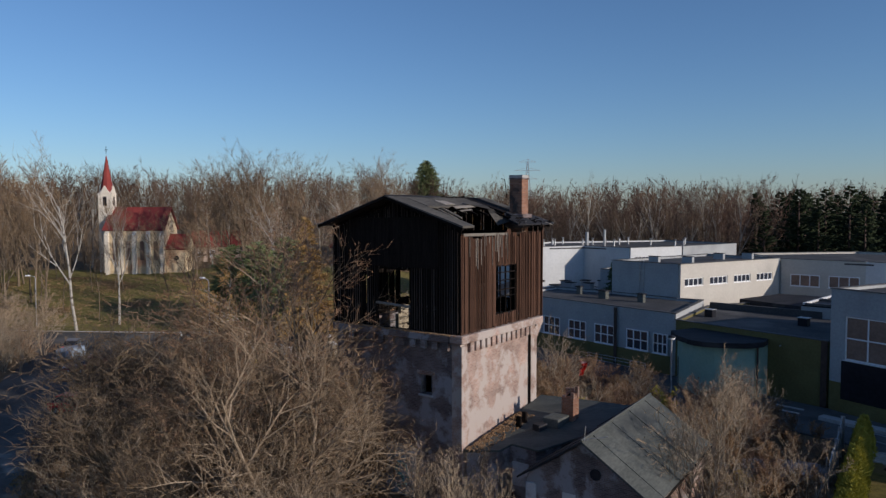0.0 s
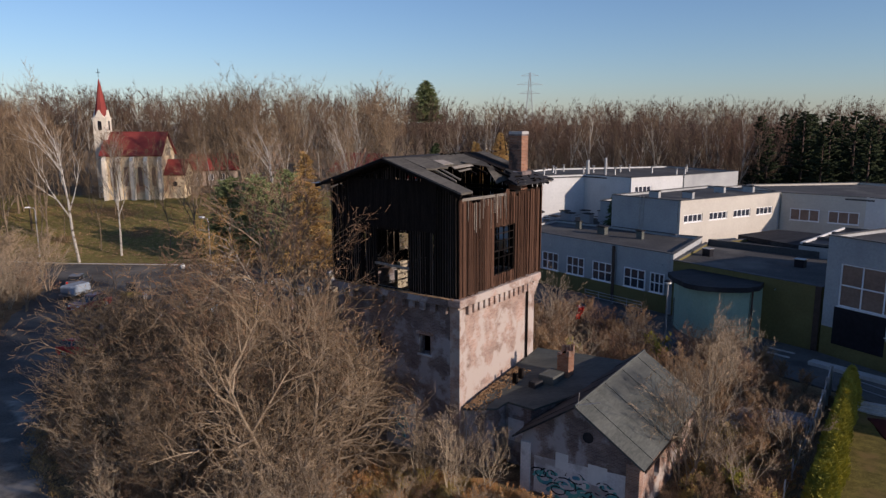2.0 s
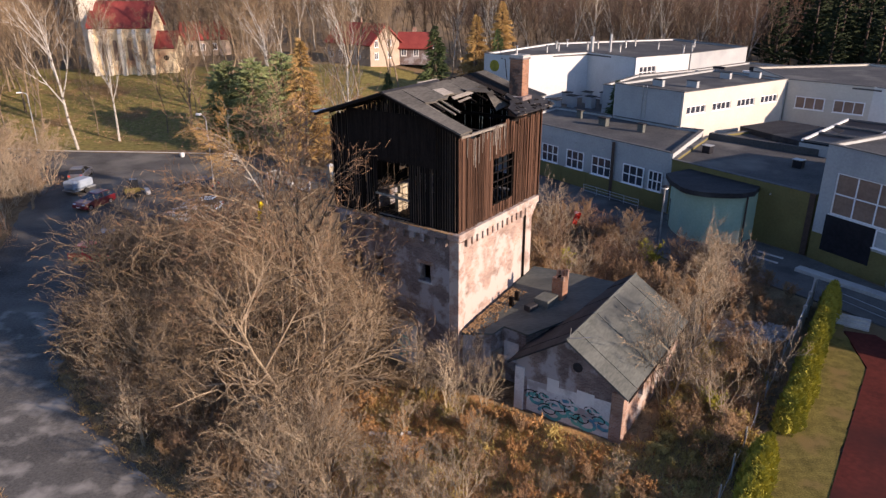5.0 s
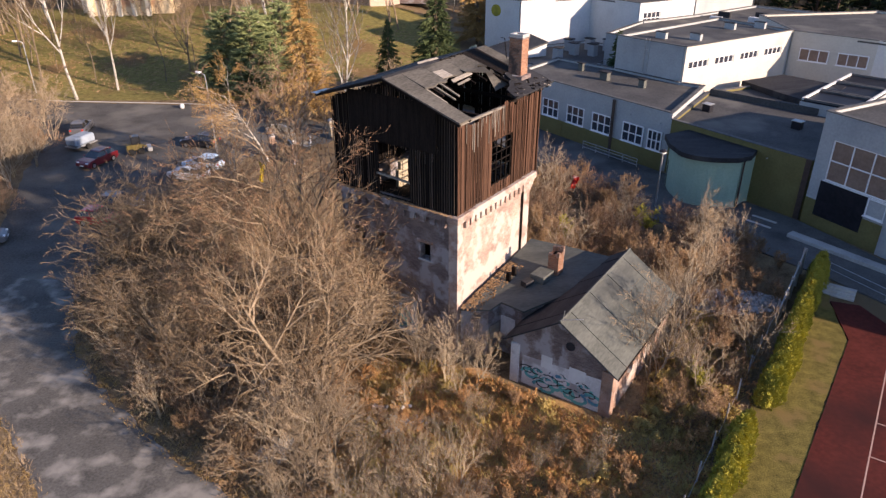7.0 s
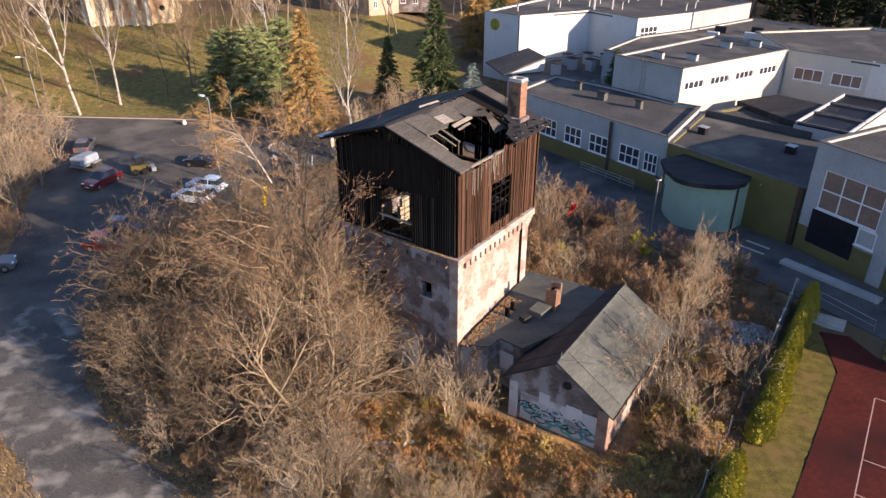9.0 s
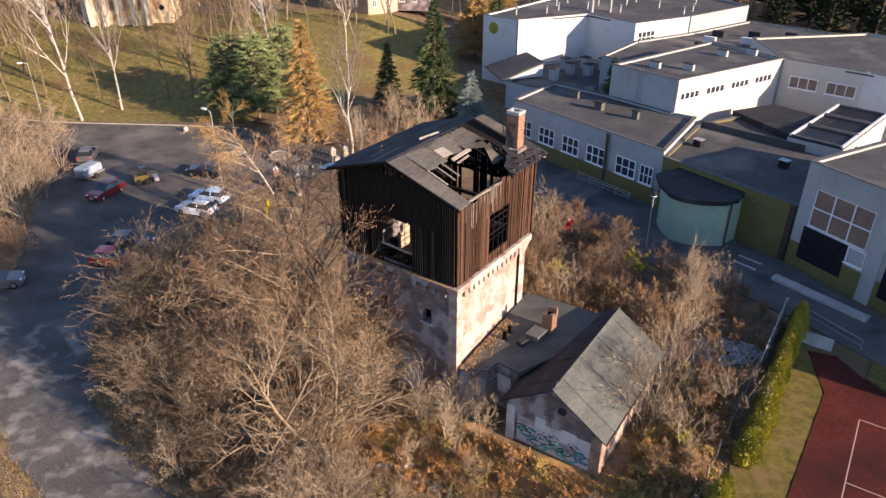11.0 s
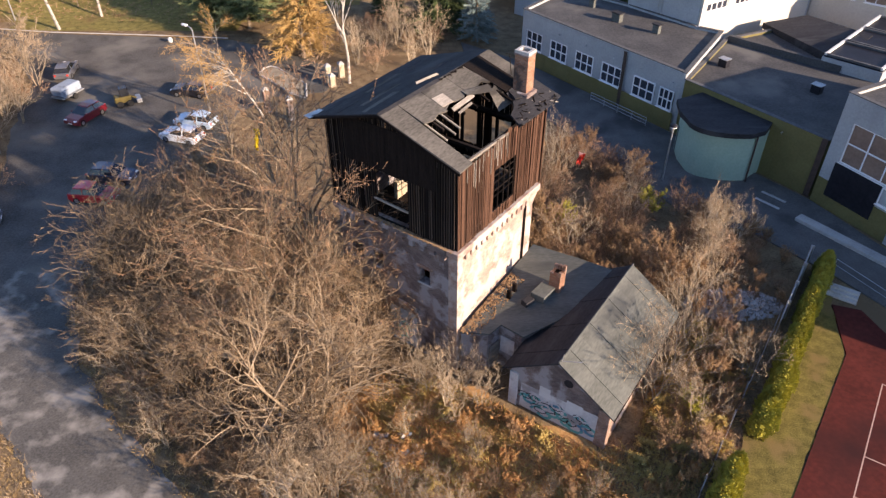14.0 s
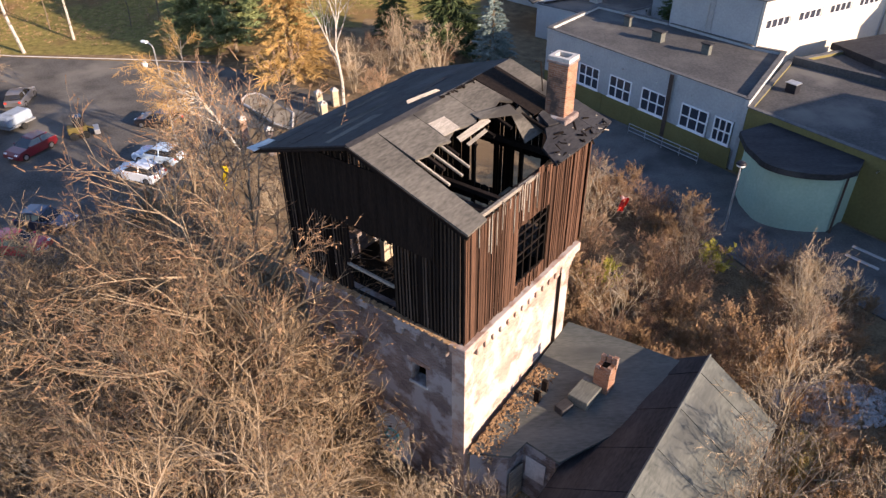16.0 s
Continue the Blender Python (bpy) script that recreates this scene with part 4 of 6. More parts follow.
    part("roof_slab", bm_prism(bmesh.new(), [tuple(Vector(p) + (Vector(poly[i - 1]) - Vector(p)).normalized() * 0.15 + (Vector(poly[(i + 1) % k]) - Vector(p)).normalized() * 0.15) for i, p in enumerate(poly)], z1 - cap - 0.2, z1 - cap), M[roof], ob, "grey roofing felt")
    return ob


F0, F1 = (9.0, 86.7), (31.45, 57.45)
FD = (Vector(F1) - Vector(F0)).normalized()
FJ = Vector((18.65, 74.6))
fs = lambda s: tuple(FJ + FD * s)
S0 = (FJ - Vector(F0)).length
low_holes, wins = [], []
for s, w in ((-14.8, 2.6), (-10.9, 2.6), (-7.0, 2.6), (-3.2, 2.7), (1.1, 2.7), (4.4, 1.7)):
    low_holes.append((S0 + s, S0 + s + w, 1.9, 3.95))
    wins.append((s, w))
fe = fs(6.9)
low = block("low_wing", [F0, fe, (29.5, 79.8), (27.4, 81.2), (21.2, 88.4), (15.0, 94.2)], 6.1, M["school_grey"], "sroof", "grey rendered single-storey school wing with white windows", {0: low_holes})
for s, w in wins:
    window(low, line_frame(F0, F1) @ pose(S0 + s, 0.1, 1.9), w, 2.05, 3, 2, M["pane"])
part("plinth", wall(S0 + 6.5, -0.3, 1.86, 0.02), M["olive"], low, "olive painted lower wall").matrix_local = line_frame(F0, F1) @ pose(0, -0.024, 0)
for s in (-0.25, -4.0, -7.8, -11.7):
    part("pier", box(-0.2, 0.2, -0.06, -0.026, 0.0, 6.0 if s == -0.25 else 1.86), M["brown_trim"] if s == -0.25 else M["olive"], low).matrix_local = line_frame(F0, F1) @ pose(S0 + s, 0, 0)
rnd = random.Random(3)
for x, y, s in ((19.0, 83.5, 0.55), (22.5, 80.0, 0.4), (17.0, 88.0, 0.35)):
    v = part("roof_vent", box(-s, s, -s * 0.6, s * 0.6, 5.8, 6.75, 0.03), M["felt_grey"], low, "boxy grey roof vent")
    v.matrix_local = frame_at(x, y, 0, -52)
    part("vent_cap", box(-s - 0.1, s + 0.1, -s * 0.6 - 0.1, s * 0.6 + 0.1, 6.76, 6.86), M["felt"], v)
for s, z in ((-9.5, 4.9), (-5.5, 4.9), (-1.6, 4.9), (2.0, 4.9), (5.9, 4.9)):
    part("overflow_pipe", bm_tube(bmesh.new(), [(S0 + s, 0.02, z), (S0 + s, -0.18, z - 0.02)], 0.06, 6), M["metal"], low).matrix_local = line_frame(F0, F1)

yel = block("entrance_wing", [fs(6.92), F1, (45.5, 66.2), (41.0, 84.5), (29.8, 79.4)], 5.5, M["olive"], "sroof", "olive rendered school wing with a wide dark roof")
for s in (9.0, 12.5, 17.5):
    part("overflow_pipe", bm_tube(bmesh.new(), [(0, 0.02, 4.6), (0, -0.2, 4.58)], 0.06, 6), M["metal"], yel).matrix_local = line_frame(F0, F1) @ pose(S0 + s, 0, 0)
part("pier", box(-0.5, 0.0, -0.08, -0.003, 0, 5.5), M["brown_trim"], yel).matrix_local = line_frame(F0, F1) @ pose(S0 + 21.4, 0, 0)
for x, y in ((27.6, 72.8), (34.3, 66.9)):
    v = part("roof_vent", box(-0.45, 0.45, -0.35, 0.35, 5.1, 6.0, 0.03), M["dark_panel"], yel)
    v.matrix_local = frame_at(x, y, 0, -52)
    part("vent_cap", box(-0.5, 0.5, -0.42, 0.42, 6.01, 6.07), M["metal"], v)
part("parapet_step", box(0, 11.5, 0, 0.5, 5.25, 5.95), M["sroof"], yel).matrix_local = line_frame((29.9, 79.0), (38.6, 70.8))
# raised roof and skylight frames
part("raised_roof", bm_prism(bmesh.new(), [(35.0, 83.2), (38.6, 72.0), (44.0, 77.4), (40.2, 84.3)], 5.2, lambda x, y: 5.8 + 0.09 * (x - 35)), M["felt"], yel, "sloping dark felt roof of a raised hall")
sk = thing("skylight_hall", frame_at(36.9, 72.6, 0, 45.5), "roof of large dark skylights in white frames", "building", "school blocks")
part("wall", box(0, 15.0, -5.6, 0, -0.4, 6.35), M["school_grey"], sk)
for i in range(3):
    a, b = 0.1 + 5.0 * i, 4.8 + 5.0 * i
    s = part("skylight", box(a, b, -5.5, -0.1, 6.36, 6.5), M["dark_panel"], sk, "dark glass skylight")
    for x0, x1, y0, y1 in ((a, b, -0.32, -0.1), (a, b, -5.5, -5.28), (a, a + 0.22, -5.27, -0.33), (b - 0.22, b, -5.27, -0.33)):
        part("skylight_frame", box(x0, x1, y0, y1, 6.51, 6.72), M["coping" if y1 - y0 > 1 else "school_white"], s)

rot = thing("rotunda", pose(0, 0, 0), "curved mint-green entrance bay under a dark canopy", "building", "school blocks")
pa, pb = Vector(fs(9.0)), Vector(fs(17.6))
rp = [(21.9, 65.6), (21.85, 63.4)]
for k in range(11):
    t = math.pi * (1.0 + 0.5 * k / 10)
    rp.append((26.9 + 4.7 * math.cos(t) + 0.05 * k, 61.6 + 2.75 * math.sin(t)))
pinch = lambda p: tuple(Vector(p) - FD * ((Vector(p) - pa).dot(FD) * 0.15))
ring = rp + [tuple(pb + Vector((0.02, 0.02))), tuple(pa + Vector((0.02, 0.02)))]
part("wall", bm_prism(bmesh.new(), [pinch(p) for p in ring], -0.2, 4.55), M["mint"], rot, "curved mint wall")
part("canopy", bm_prism(bmesh.new(), [pinch(p) for p in [(21.3, 66.0), (21.2, 63.3)] + [(26.9 + 5.3 * math.cos(t), 61.6 + 3.3 * math.sin(t)) for t in (math.pi * (1.0 + 0.5 * k / 10) for k in range(11))] + [(28.3, 58.9), tuple(pb), tuple(pa)]], 4.56, 5.0), M["felt"], rot, "dark overhanging canopy roof")
part("drainpipe", bm_tube(bmesh.new(), [(*pinch((27.6, 58.7)), 0), (*pinch((27.6, 58.7)), 4.6)], 0.08, 7), M["brown_trim"], rot)
part("door", box(0, 2.0, -0.06, 0.02, 0, 2.6, 0.02), M["dark_panel"], rot, "dark entrance door").matrix_local = line_frame((21.9, 65.4), (21.86, 63.4), 0.1)

gx, gy = Vector((0.475, -0.88)), Vector((0.88, 0.475))
ga = Vector((31.45, 57.1))
gp = [tuple(ga), tuple(ga + gx * 34), tuple(ga + gx * 34 + gy * 15), tuple(ga + gy * 15)]
gholes, gw = [], []
for i in range(4):
    gholes.append((1.2 + 7.6 * i, 6.6 + 7.6 * i, 4.3, 7.8))
gym = block("gym_hall", gp, 9.9, M["school_grey"], "sroof", "tall grey rendered school gym hall with large windows", {0: gholes})
for i in range(4):
    window(gym, line_frame(gp[0], gp[1]) @ pose(1.2 + 7.6 * i, 0.1, 4.3), 5.4, 3.5, 3, 2, M["pane_brown"])
    part("cladding", box(1.0 + 7.6 * i, 5.2 + 7.6 * i, -0.06, -0.003, 1.1, 4.2), M["dark_panel"], gym, "dark glossy cladding panel").matrix_local = line_frame(gp[0], gp[1])
    window(gym, line_frame(gp[0], gp[1]) @ pose(5.25 + 7.6 * i, -0.02, 2.7), 1.6, 1.5, 1, 1, M["pane_brown"])
    part("pier", box(7.0 + 7.6 * i, 8.2 + 7.6 * i, -0.18, -0.003, 0, 9.8), M["school_grey"], gym).matrix_local = line_frame(gp[0], gp[1])
part("plinth", box(0.0, 33, -0.03, -0.002, -0.2, 2.4), M["olive"], gym, "olive painted lower wall").matrix_local = line_frame(gp[0], gp[1])

# middle and rear blocks
bh = [(0.7 + i * 4.48, 3.95 + i * 4.48, 7.4, 8.35) for i in range(4)]
mid = block("classroom_block", [(27.35, 81.3), (43.45, 91.2), (37.5, 100.5), (21.1, 88.2)], 10.05, [M["school_cream"], M["school_grey"], M["school_grey"], M["school_grey"]], "sroof", "cream rendered school block with a row of small high windows", {0: bh})
for h in bh:
    window(mid, line_frame((27.35, 81.3), (43.45, 91.2)) @ pose(h[0], 0.1, h[2]), h[1] - h[0], h[3] - h[2], 4, 1, M["pane"])
part("ladder", bm_box(bm_box(bm_box(bm_box(bmesh.new(), 0, 0.05, -0.12, -0.06, 6.2, 10.3), 0.5, 0.55, -0.12, -0.06, 6.2, 10.3), 0.05, 0.5, -0.11, -0.07, 7.5, 7.56), 0.05, 0.5, -0.11, -0.07, 9.0, 9.06), M["metal"], mid).matrix_local = line_frame((21.1, 88.2), (27.35, 81.3)) @ pose(4.0, 0, 0)
for x, y in ((26.2, 87.6), (30.0, 86.6), (36.5, 93.5), (40.5, 94.0)):
    v = part("roof_vent", box(-0.7, 0.7, -0.25, 0.25, 9.7, 10.55, 0.03), M["school_grey"], mid, "grey boxy roof vent")
    v.matrix_local = frame_at(x, y, 0, -50)
    part("vent_cap", box(-0.75, 0.75, -0.3, 0.3, 10.56, 10.62), M["felt"], v)
side = block("side_block", [(43.6, 91.2), (50.8, 84.9), (53.5, 81.0), (70, 96), (62, 106), (44, 103)], 10.0, [M["school_cream"], M["school_white"], M["school_cream"], M["school_cream"], M["school_cream"], M["school_cream"]], "sroof", "beige rendered school block behind the flat roofs")
for x in (1.2, 5.6):
    window(side, line_frame((43.6, 91.2), (50.8, 84.9)) @ pose(x, -0.09, 6.6), 3.4, 1.5, 3, 1, M["pane_brown"])
hall = block("white_hall", [(6.7, 117.2), (11.9, 113.2), (23.5, 118.2), (29.35, 110.7), (39.4, 116.1), (52, 125.4), (44, 140), (20, 133)], 10.4,
             [M["school_white"]] * 4 + [M["school_grey"]] * 2 + [M["school_white"]] * 2, "sroof", "white rendered school hall with many roof pipes", {3: [(0.8, 4.2, 7.2, 9.0)]})
window(hall, line_frame((29.35, 110.7), (39.4, 116.1)) @ pose(0.8, 0.1, 7.2), 3.4, 1.8, 4, 2, M["pane"])
part("green_emblem", bm_tube(bmesh.new(), [(2.0, -0.02, 8.6), (2.0, 0.0, 8.6)], 0.9, 20), M["thuja"], hall, "green painted disc").matrix_local = line_frame((6.7, 117.2), (11.9, 113.2))
for i in range(16):
    x, y = 12 + (i * 7.3) % 34, 118.5 + (i * 3.7) % 12
    if not inside((x, y), [(8, 117.5), (23.8, 119.4), (29.5, 112.5), (50, 125), (44, 138), (20, 131)]):
        continue
    p = part("roof_pipe", bm_tube(bmesh.new(), [(x, y, 10.1), (x, y, 11.1), (x + 0.01, y, 11.4)], [0.14, 0.14, 0.26], 8), M["metal"], hall, "galvanised roof pipe")
part("flue", bm_tube(bmesh.new(), [(27.5, 120.5, 10.1), (27.5, 120.5, 13.0)], 0.22, 10), M["metal"], hall, "tall metal flue")
part("flue", bm_tube(bmesh.new(), [(24.5, 120.5, 10.1), (24.5, 120.5, 12.6)], 0.3, 10), M["metal"], hall)
rear = block("rear_wing", [(22.5, 101.0), (29.9, 95.2), (37.4, 100.9), (44, 103.3), (61.5, 106.3), (66, 112), (52.5, 125.0), (39.6, 115.8), (29.6, 110.2)], 7.9, M["school_grey"], "sroof", "low grey rear school wing under flat felt")
for i in range(9):
    x, y = 38 + i * 2.7, 106 + (i * 4.1) % 9
    v = part("roof_vent", box(-0.9, 0.9, -0.3, 0.3, 7.5, 8.6, 0.03), M["school_white"] if i % 2 else M["felt"], rear)
    v.matrix_local = frame_at(x, y, 0, -40)
yardw = block("boiler_wing", [(9.4, 102.4), (16.0, 97.0), (22.0, 100.8), (28.5, 109.6), (23.0, 116.2), (14.0, 111.8)], 3.9, M["school_white"], "sroof", "low white service wing with vent shafts")
for i in range(7):
    x, y = 16.5 + (i * 2.9) % 9, 104 + (i * 3.3) % 7
    v = part("vent_shaft", box(-0.6, 0.6, -0.5, 0.5, 3.4, 5.3, 0.04), M["school_grey"], yardw, "square rendered vent shaft")
    v.matrix_local = frame_at(x, y, 0, -50)
    part("vent_cap", box(-0.7, 0.7, -0.6, 0.6, 5.31, 5.42), M["felt"], v)
part("lean_roof", bm_slab(bmesh.new(), [(8.8, 102.6, 4.0), (15.2, 105.3, 5.9), (13.2, 111.6, 5.9), (6.6, 110.6, 4.0)], 0.2), M["sroof"], yardw)
part("lean_wall", bm_prism(bmesh.new(), [(9.2, 102.8), (15.0, 105.2), (14.9, 105.5), (9.1, 103.1)], 3.9, lambda x, y: 3.82 + (x - 9.0) * 0.3), M["school_white"], yardw)
# ---- church and houses ----
def gable_roof(x0, x1, y0, y1, ze, zr, over=0.4, thick=0.25):
    ym = (y0 + y1) / 2
    k = (zr - ze) / (ym - y0)
    bm = bmesh.new()
    bm_slab(bm, [(x0 - over, y0 - over, ze - k * over), (x1 + over, y0 - over, ze - k * over), (x1 + over, ym, zr), (x0 - over, ym, zr)], thick)
    bm_slab(bm, [(x0 - over, ym + 0.01, zr), (x1 + over, ym + 0.01, zr), (x1 + over, y1 + over, ze - k * over), (x0 - over, y1 + over, ze - k * over)], thick)
    return bm


def gable_body(x0, x1, y0, y1, z0, ze, zr):
    ym = (y0 + y1) / 2
    bm = bmesh.new()
    sec = [(y0, z0), (y1, z0), (y1, ze), (ym, zr), (y0, ze)]
    a, b = [bm.verts.new((x0, y, z)) for y, z in sec], [bm.verts.new((x1, y, z)) for y, z in sec]
    bm.faces.new(a[::-1])
    bm.faces.new(b)
    for i in range(5):
        bm.faces.new([a[i], a[(i + 1) % 5], b[(i + 1) % 5], b[i]])
    return bm


def build_church():
    ch = thing("church", frame_at(-67.9, 139.6, 4.0, 4), "cream rendered church with red roof and pointed spire", "church")
    part("nave", gable_body(1.0, 12.3, 0.4, 9.4, -0.5, 8.9, 12.9), M["church_wall"], ch)
    part("roof", gable_roof(1.0, 12.3, 0.4, 9.4, 9.0, 13.2), M["red_roof"], ch, "red tiled nave roof")
    part("belfry", box(-1.2, 1.4, 3.2, 5.8, -0.5, 15.9), M["church_white"], ch, "pale square bell tower")
    for z in (12.9, 15.7):
        part("string_course", box(-1.34, 1.54, 3.06, 5.94, z, z + 0.22), M["church_white"], ch)
    for k in range(4):
        m = frame_at(0.1, 4.5, 0, 90 * k)
        g = bmesh.new()
        a = [g.verts.new(p) for p in ((-0.95, -1.36, 15.95), (0.95, -1.36, 15.95), (0, -1.36, 17.5))]
        b = [g.verts.new(p) for p in ((-0.95, -0.8, 15.95), (0.95, -0.8, 15.95), (0, -0.8, 17.5))]
        g.faces.new(a)
        g.faces.new(b[::-1])
        for i in range(3):
            g.faces.new([a[i], b[i], b[(i + 1) % 3], a[(i + 1) % 3]])
        part("gablet", g, M["church_white"], ch).matrix_local = m
        part("belfry_window", box(-0.35, 0.35, -1.34, -1.28, 13.5, 15.3), M["dark_panel"], ch).matrix_local = m
    sp = bmesh.new()
    bmesh.ops.create_cone(sp, cap_ends=True, segments=8, radius1=1.35, radius2=0.08, depth=7.6, matrix=pose(0.1, 4.5, 19.7, 0, 0, 22.5))
    part("spire", sp, M["red_roof"], ch, "tall red octagonal spire")
    part("cross", bm_box(bm_box(bmesh.new(), 0.06, 0.14, 4.46, 4.54, 23.9, 25.4), -0.25, 0.45, 4.47, 4.53, 24.7, 24.8), M["dark_panel"], ch)
    for i in range(5):
        x = 1.2 + i * 2.65
        part("buttress", bm_prism(bmesh.new(), [(x, -0.5), (x + 0.7, -0.5), (x + 0.7, 0.397), (x, 0.397)], -0.5, lambda a, b: 7.6 + 1.2 * (b + 0.5)), M["church_white"], ch)
    for i in range(4):
        x = 2.45 + i * 2.65
        w = bmesh.new()
        bm_prism(w, [(x, 0.34), (x + 0.8, 0.34), (x + 0.8, 0.395), (x, 0.395)], 2.6, lambda a, b: 6.0)
        w2 = part("window", w, M["pane_brown"], ch, "tall narrow church window")
        part("window_arch", bm_tube(bmesh.new(), [(x + 0.4, 0.33, 6.0), (x + 0.4, 0.39, 6.0)], 0.4, 14), M["pane_brown"], w2)
    part("apse", gable_body(12.31, 16.2, 1.6, 8.2, -0.5, 5.0, 7.4), M["church_wall"], ch)
    part("apse_roof", gable_roof(12.7, 16.2, 1.6, 8.2, 5.1, 7.7), M["red_roof"], ch)
    part("apse_window", bm_tube(bmesh.new(), [(14.4, 1.5, 2.9), (14.4, 1.59, 2.9)], 0.5, 14), M["dark_panel"], ch)


def build_house(m, w, d, ze, zr, label, wallm):
    h = thing("house", m, label, "house", "houses by the wood")
    part("wall", gable_body(0, w, 0, d, -0.6, ze, zr), M[wallm], h)
    part("roof", gable_roof(0, w, 0, d, ze + 0.05, zr + 0.25, 0.6), M["red_roof"], h, "red tiled gable roof")
    part("chimney", box(w * 0.4, w * 0.4 + 0.7, d * 0.5, d * 0.5 + 0.6, zr - 0.4, zr + 1.2), M["brick_red"], h)
    for i in range(int(w / 2.6)):
        window(h, pose(0.8 + i * 2.6, -0.1, 1.2), 1.1, 1.5, 2, 1, M["pane"])
    for i in range(2):
        for z in (1.2, 3.6):
            if z + 1.3 < ze + 1:
                window(h, frame_at(w + 0.1, 1.2 + i * d * 0.45, z, 90), 1.1, 1.4, 2, 1, M["pane"])


build_church()
build_house(frame_at(-24.6, 157.0, 4.2, -38), 12.5, 9.0, 4.6, 7.9, "pale house with a red tiled gable roof", "house_wall")
build_house(frame_at(-9.6, 156.5, 4.3, -6), 7.0, 7.0, 3.2, 5.6, "small dark house with a red roof", "brick_dark")
build_house(frame_at(-58, 165, 4.5, 20), 10.0, 8.0, 4.0, 7.0, "pale house half hidden behind bare trees", "house_wall")


# ---- cars ----
def build_car(m, colour, label, length=4.25, group="parked cars"):
    car = thing("car", m @ pose(0, 0, RZ), label, "car", group)
    s, w = length / 4.25, 0.88
    low = [(-2.12, 0.42), (-2.1, 0.78), (-1.95, 0.92), (-1.1, 0.95), (0.9, 0.93), (1.75, 0.84), (2.08, 0.66), (2.12, 0.36), (1.9, 0.22), (-1.9, 0.22)]
    bm = bmesh.new()
    rows = []
    for y, k in ((-w, 0.94), (-w * 0.93, 1.0), (w * 0.93, 1.0), (w, 0.94)):
        rows.append([bm.verts.new((x * s * (k if abs(x) > 1.7 else 1), y, 0.2 + (z - 0.2) * (0.96 if abs(y) == w else 1))) for x, z in low])
    for a, b in zip(rows, rows[1:]):
        for i in range(len(low)):
            bm.faces.new([a[i], a[(i + 1) % len(low)], b[(i + 1) % len(low)], b[i]])
    bm.faces.new(rows[0])
    bm.faces.new(rows[-1][::-1])
    body = part("body", bm, colour, car)
    def cabin(pts, y0, y1):
        c = bmesh.new()
        a = [c.verts.new((x * s, -(y0 if z < 1.0 else y1), z)) for x, z in pts]
        b = [c.verts.new((x * s, (y0 if z < 1.0 else y1), z)) for x, z in pts]
        c.faces.new(a)
        c.faces.new(b[::-1])
        for i in range(len(pts)):
            c.faces.new([a[i], b[i], b[(i + 1) % len(pts)], a[(i + 1) % len(pts)]])
        return c
    part("cabin_glass", cabin([(-1.85, 0.93), (-1.45, 1.38), (0.05, 1.40), (0.95, 0.92)], 0.80, 0.62), M["car_glass"], car, "dark car windows")
    part("roof", cabin([(-1.55, 1.37), (-1.45, 1.44), (-0.6, 1.49), (0.0, 1.46), (0.12, 1.38)], 0.63, 0.63), colour, car)
    for y in (-1, 1):
        part("pillar", bm_tube(bmesh.new(), [(-0.62 * s, y * 0.80, 0.92), (-0.62 * s, y * 0.635, 1.40)], 0.05, 5), colour, car)
        part("headlight", box(1.86 * s, 2.06 * s, y * 0.62 - 0.16, y * 0.62 + 0.16, 0.62, 0.76, 0.02), M["frame_white"], car)
        part("tail_light", box(-2.14 * s, -2.02 * s, y * 0.66 - 0.12, y * 0.66 + 0.12, 0.66, 0.86, 0.02), M["red"], car)
        part("mirror", box(0.62 * s, 0.78 * s, y * 0.95 - 0.09, y * 0.95 + 0.09, 0.95, 1.08, 0.03), colour, car)
        for x in (-1.3, 1.32):
            wh = part("wheel", bm_tube(bmesh.new(), [(x * s, y * 0.70, 0.31), (x * s, y * 0.90, 0.31)], 0.31, 16), M["rubber"], car)
            part("rim", bm_tube(bmesh.new(), [(x * s, y * 0.88, 0.31), (x * s, y * 0.915, 0.31)], 0.19, 12), M["chrome"], wh)
    part("number_plate", box(2.10 * s, 2.135 * s, -0.26, 0.26, 0.40, 0.51), M["frame_white"], car)
    return car


white, blue_white = paint("white_paint", (0.62, 0.66, 0.70)), paint("pale_blue_car_paint", (0.42, 0.55, 0.68))
dark_red, red_p = paint("dark_red_paint", (0.16, 0.012, 0.018)), paint("red_paint", (0.5, 0.015, 0.02))
grey_p = paint("grey_car_paint", (0.10, 0.10, 0.11))
dark_blue, silver, black_p = paint("dark_blue_paint", (0.02, 0.03, 0.06)), paint("silver_paint", (0.35, 0.37, 0.4)), paint("black_car_paint", (0.015, 0.015, 0.02))
build_car(frame_at(-25.4, 67.2, 0, 162), white, "white hatchback parked beside the shrubs")
build_car(frame_at(-24.9, 70.2, 0, 165), blue_white, "pale blue hatchback parked beside a white car")
build_car(frame_at(-29.8, 56.8, 0, -6), red_p, "bright red hatchback parked under bare branches", 4.0)
build_car(frame_at(-29.4, 59.9, 0, -8), dark_blue, "dark blue car half hidden by shrubs")
build_car(frame_at(-36.6, 71.6, 0, -112), dark_red, "dark red car parked in the shade")
build_car(frame_at(-43.2, 82.4, 0, 100), grey_p, "grey car parked by the scrub")
build_car(frame_at(-27.4, 77.2, 0, 170), black_p, "black car parked in the shade")
build_car(frame_at(-38.2, 52.8, 0, 20), grey_p, "grey car at the road's edge")
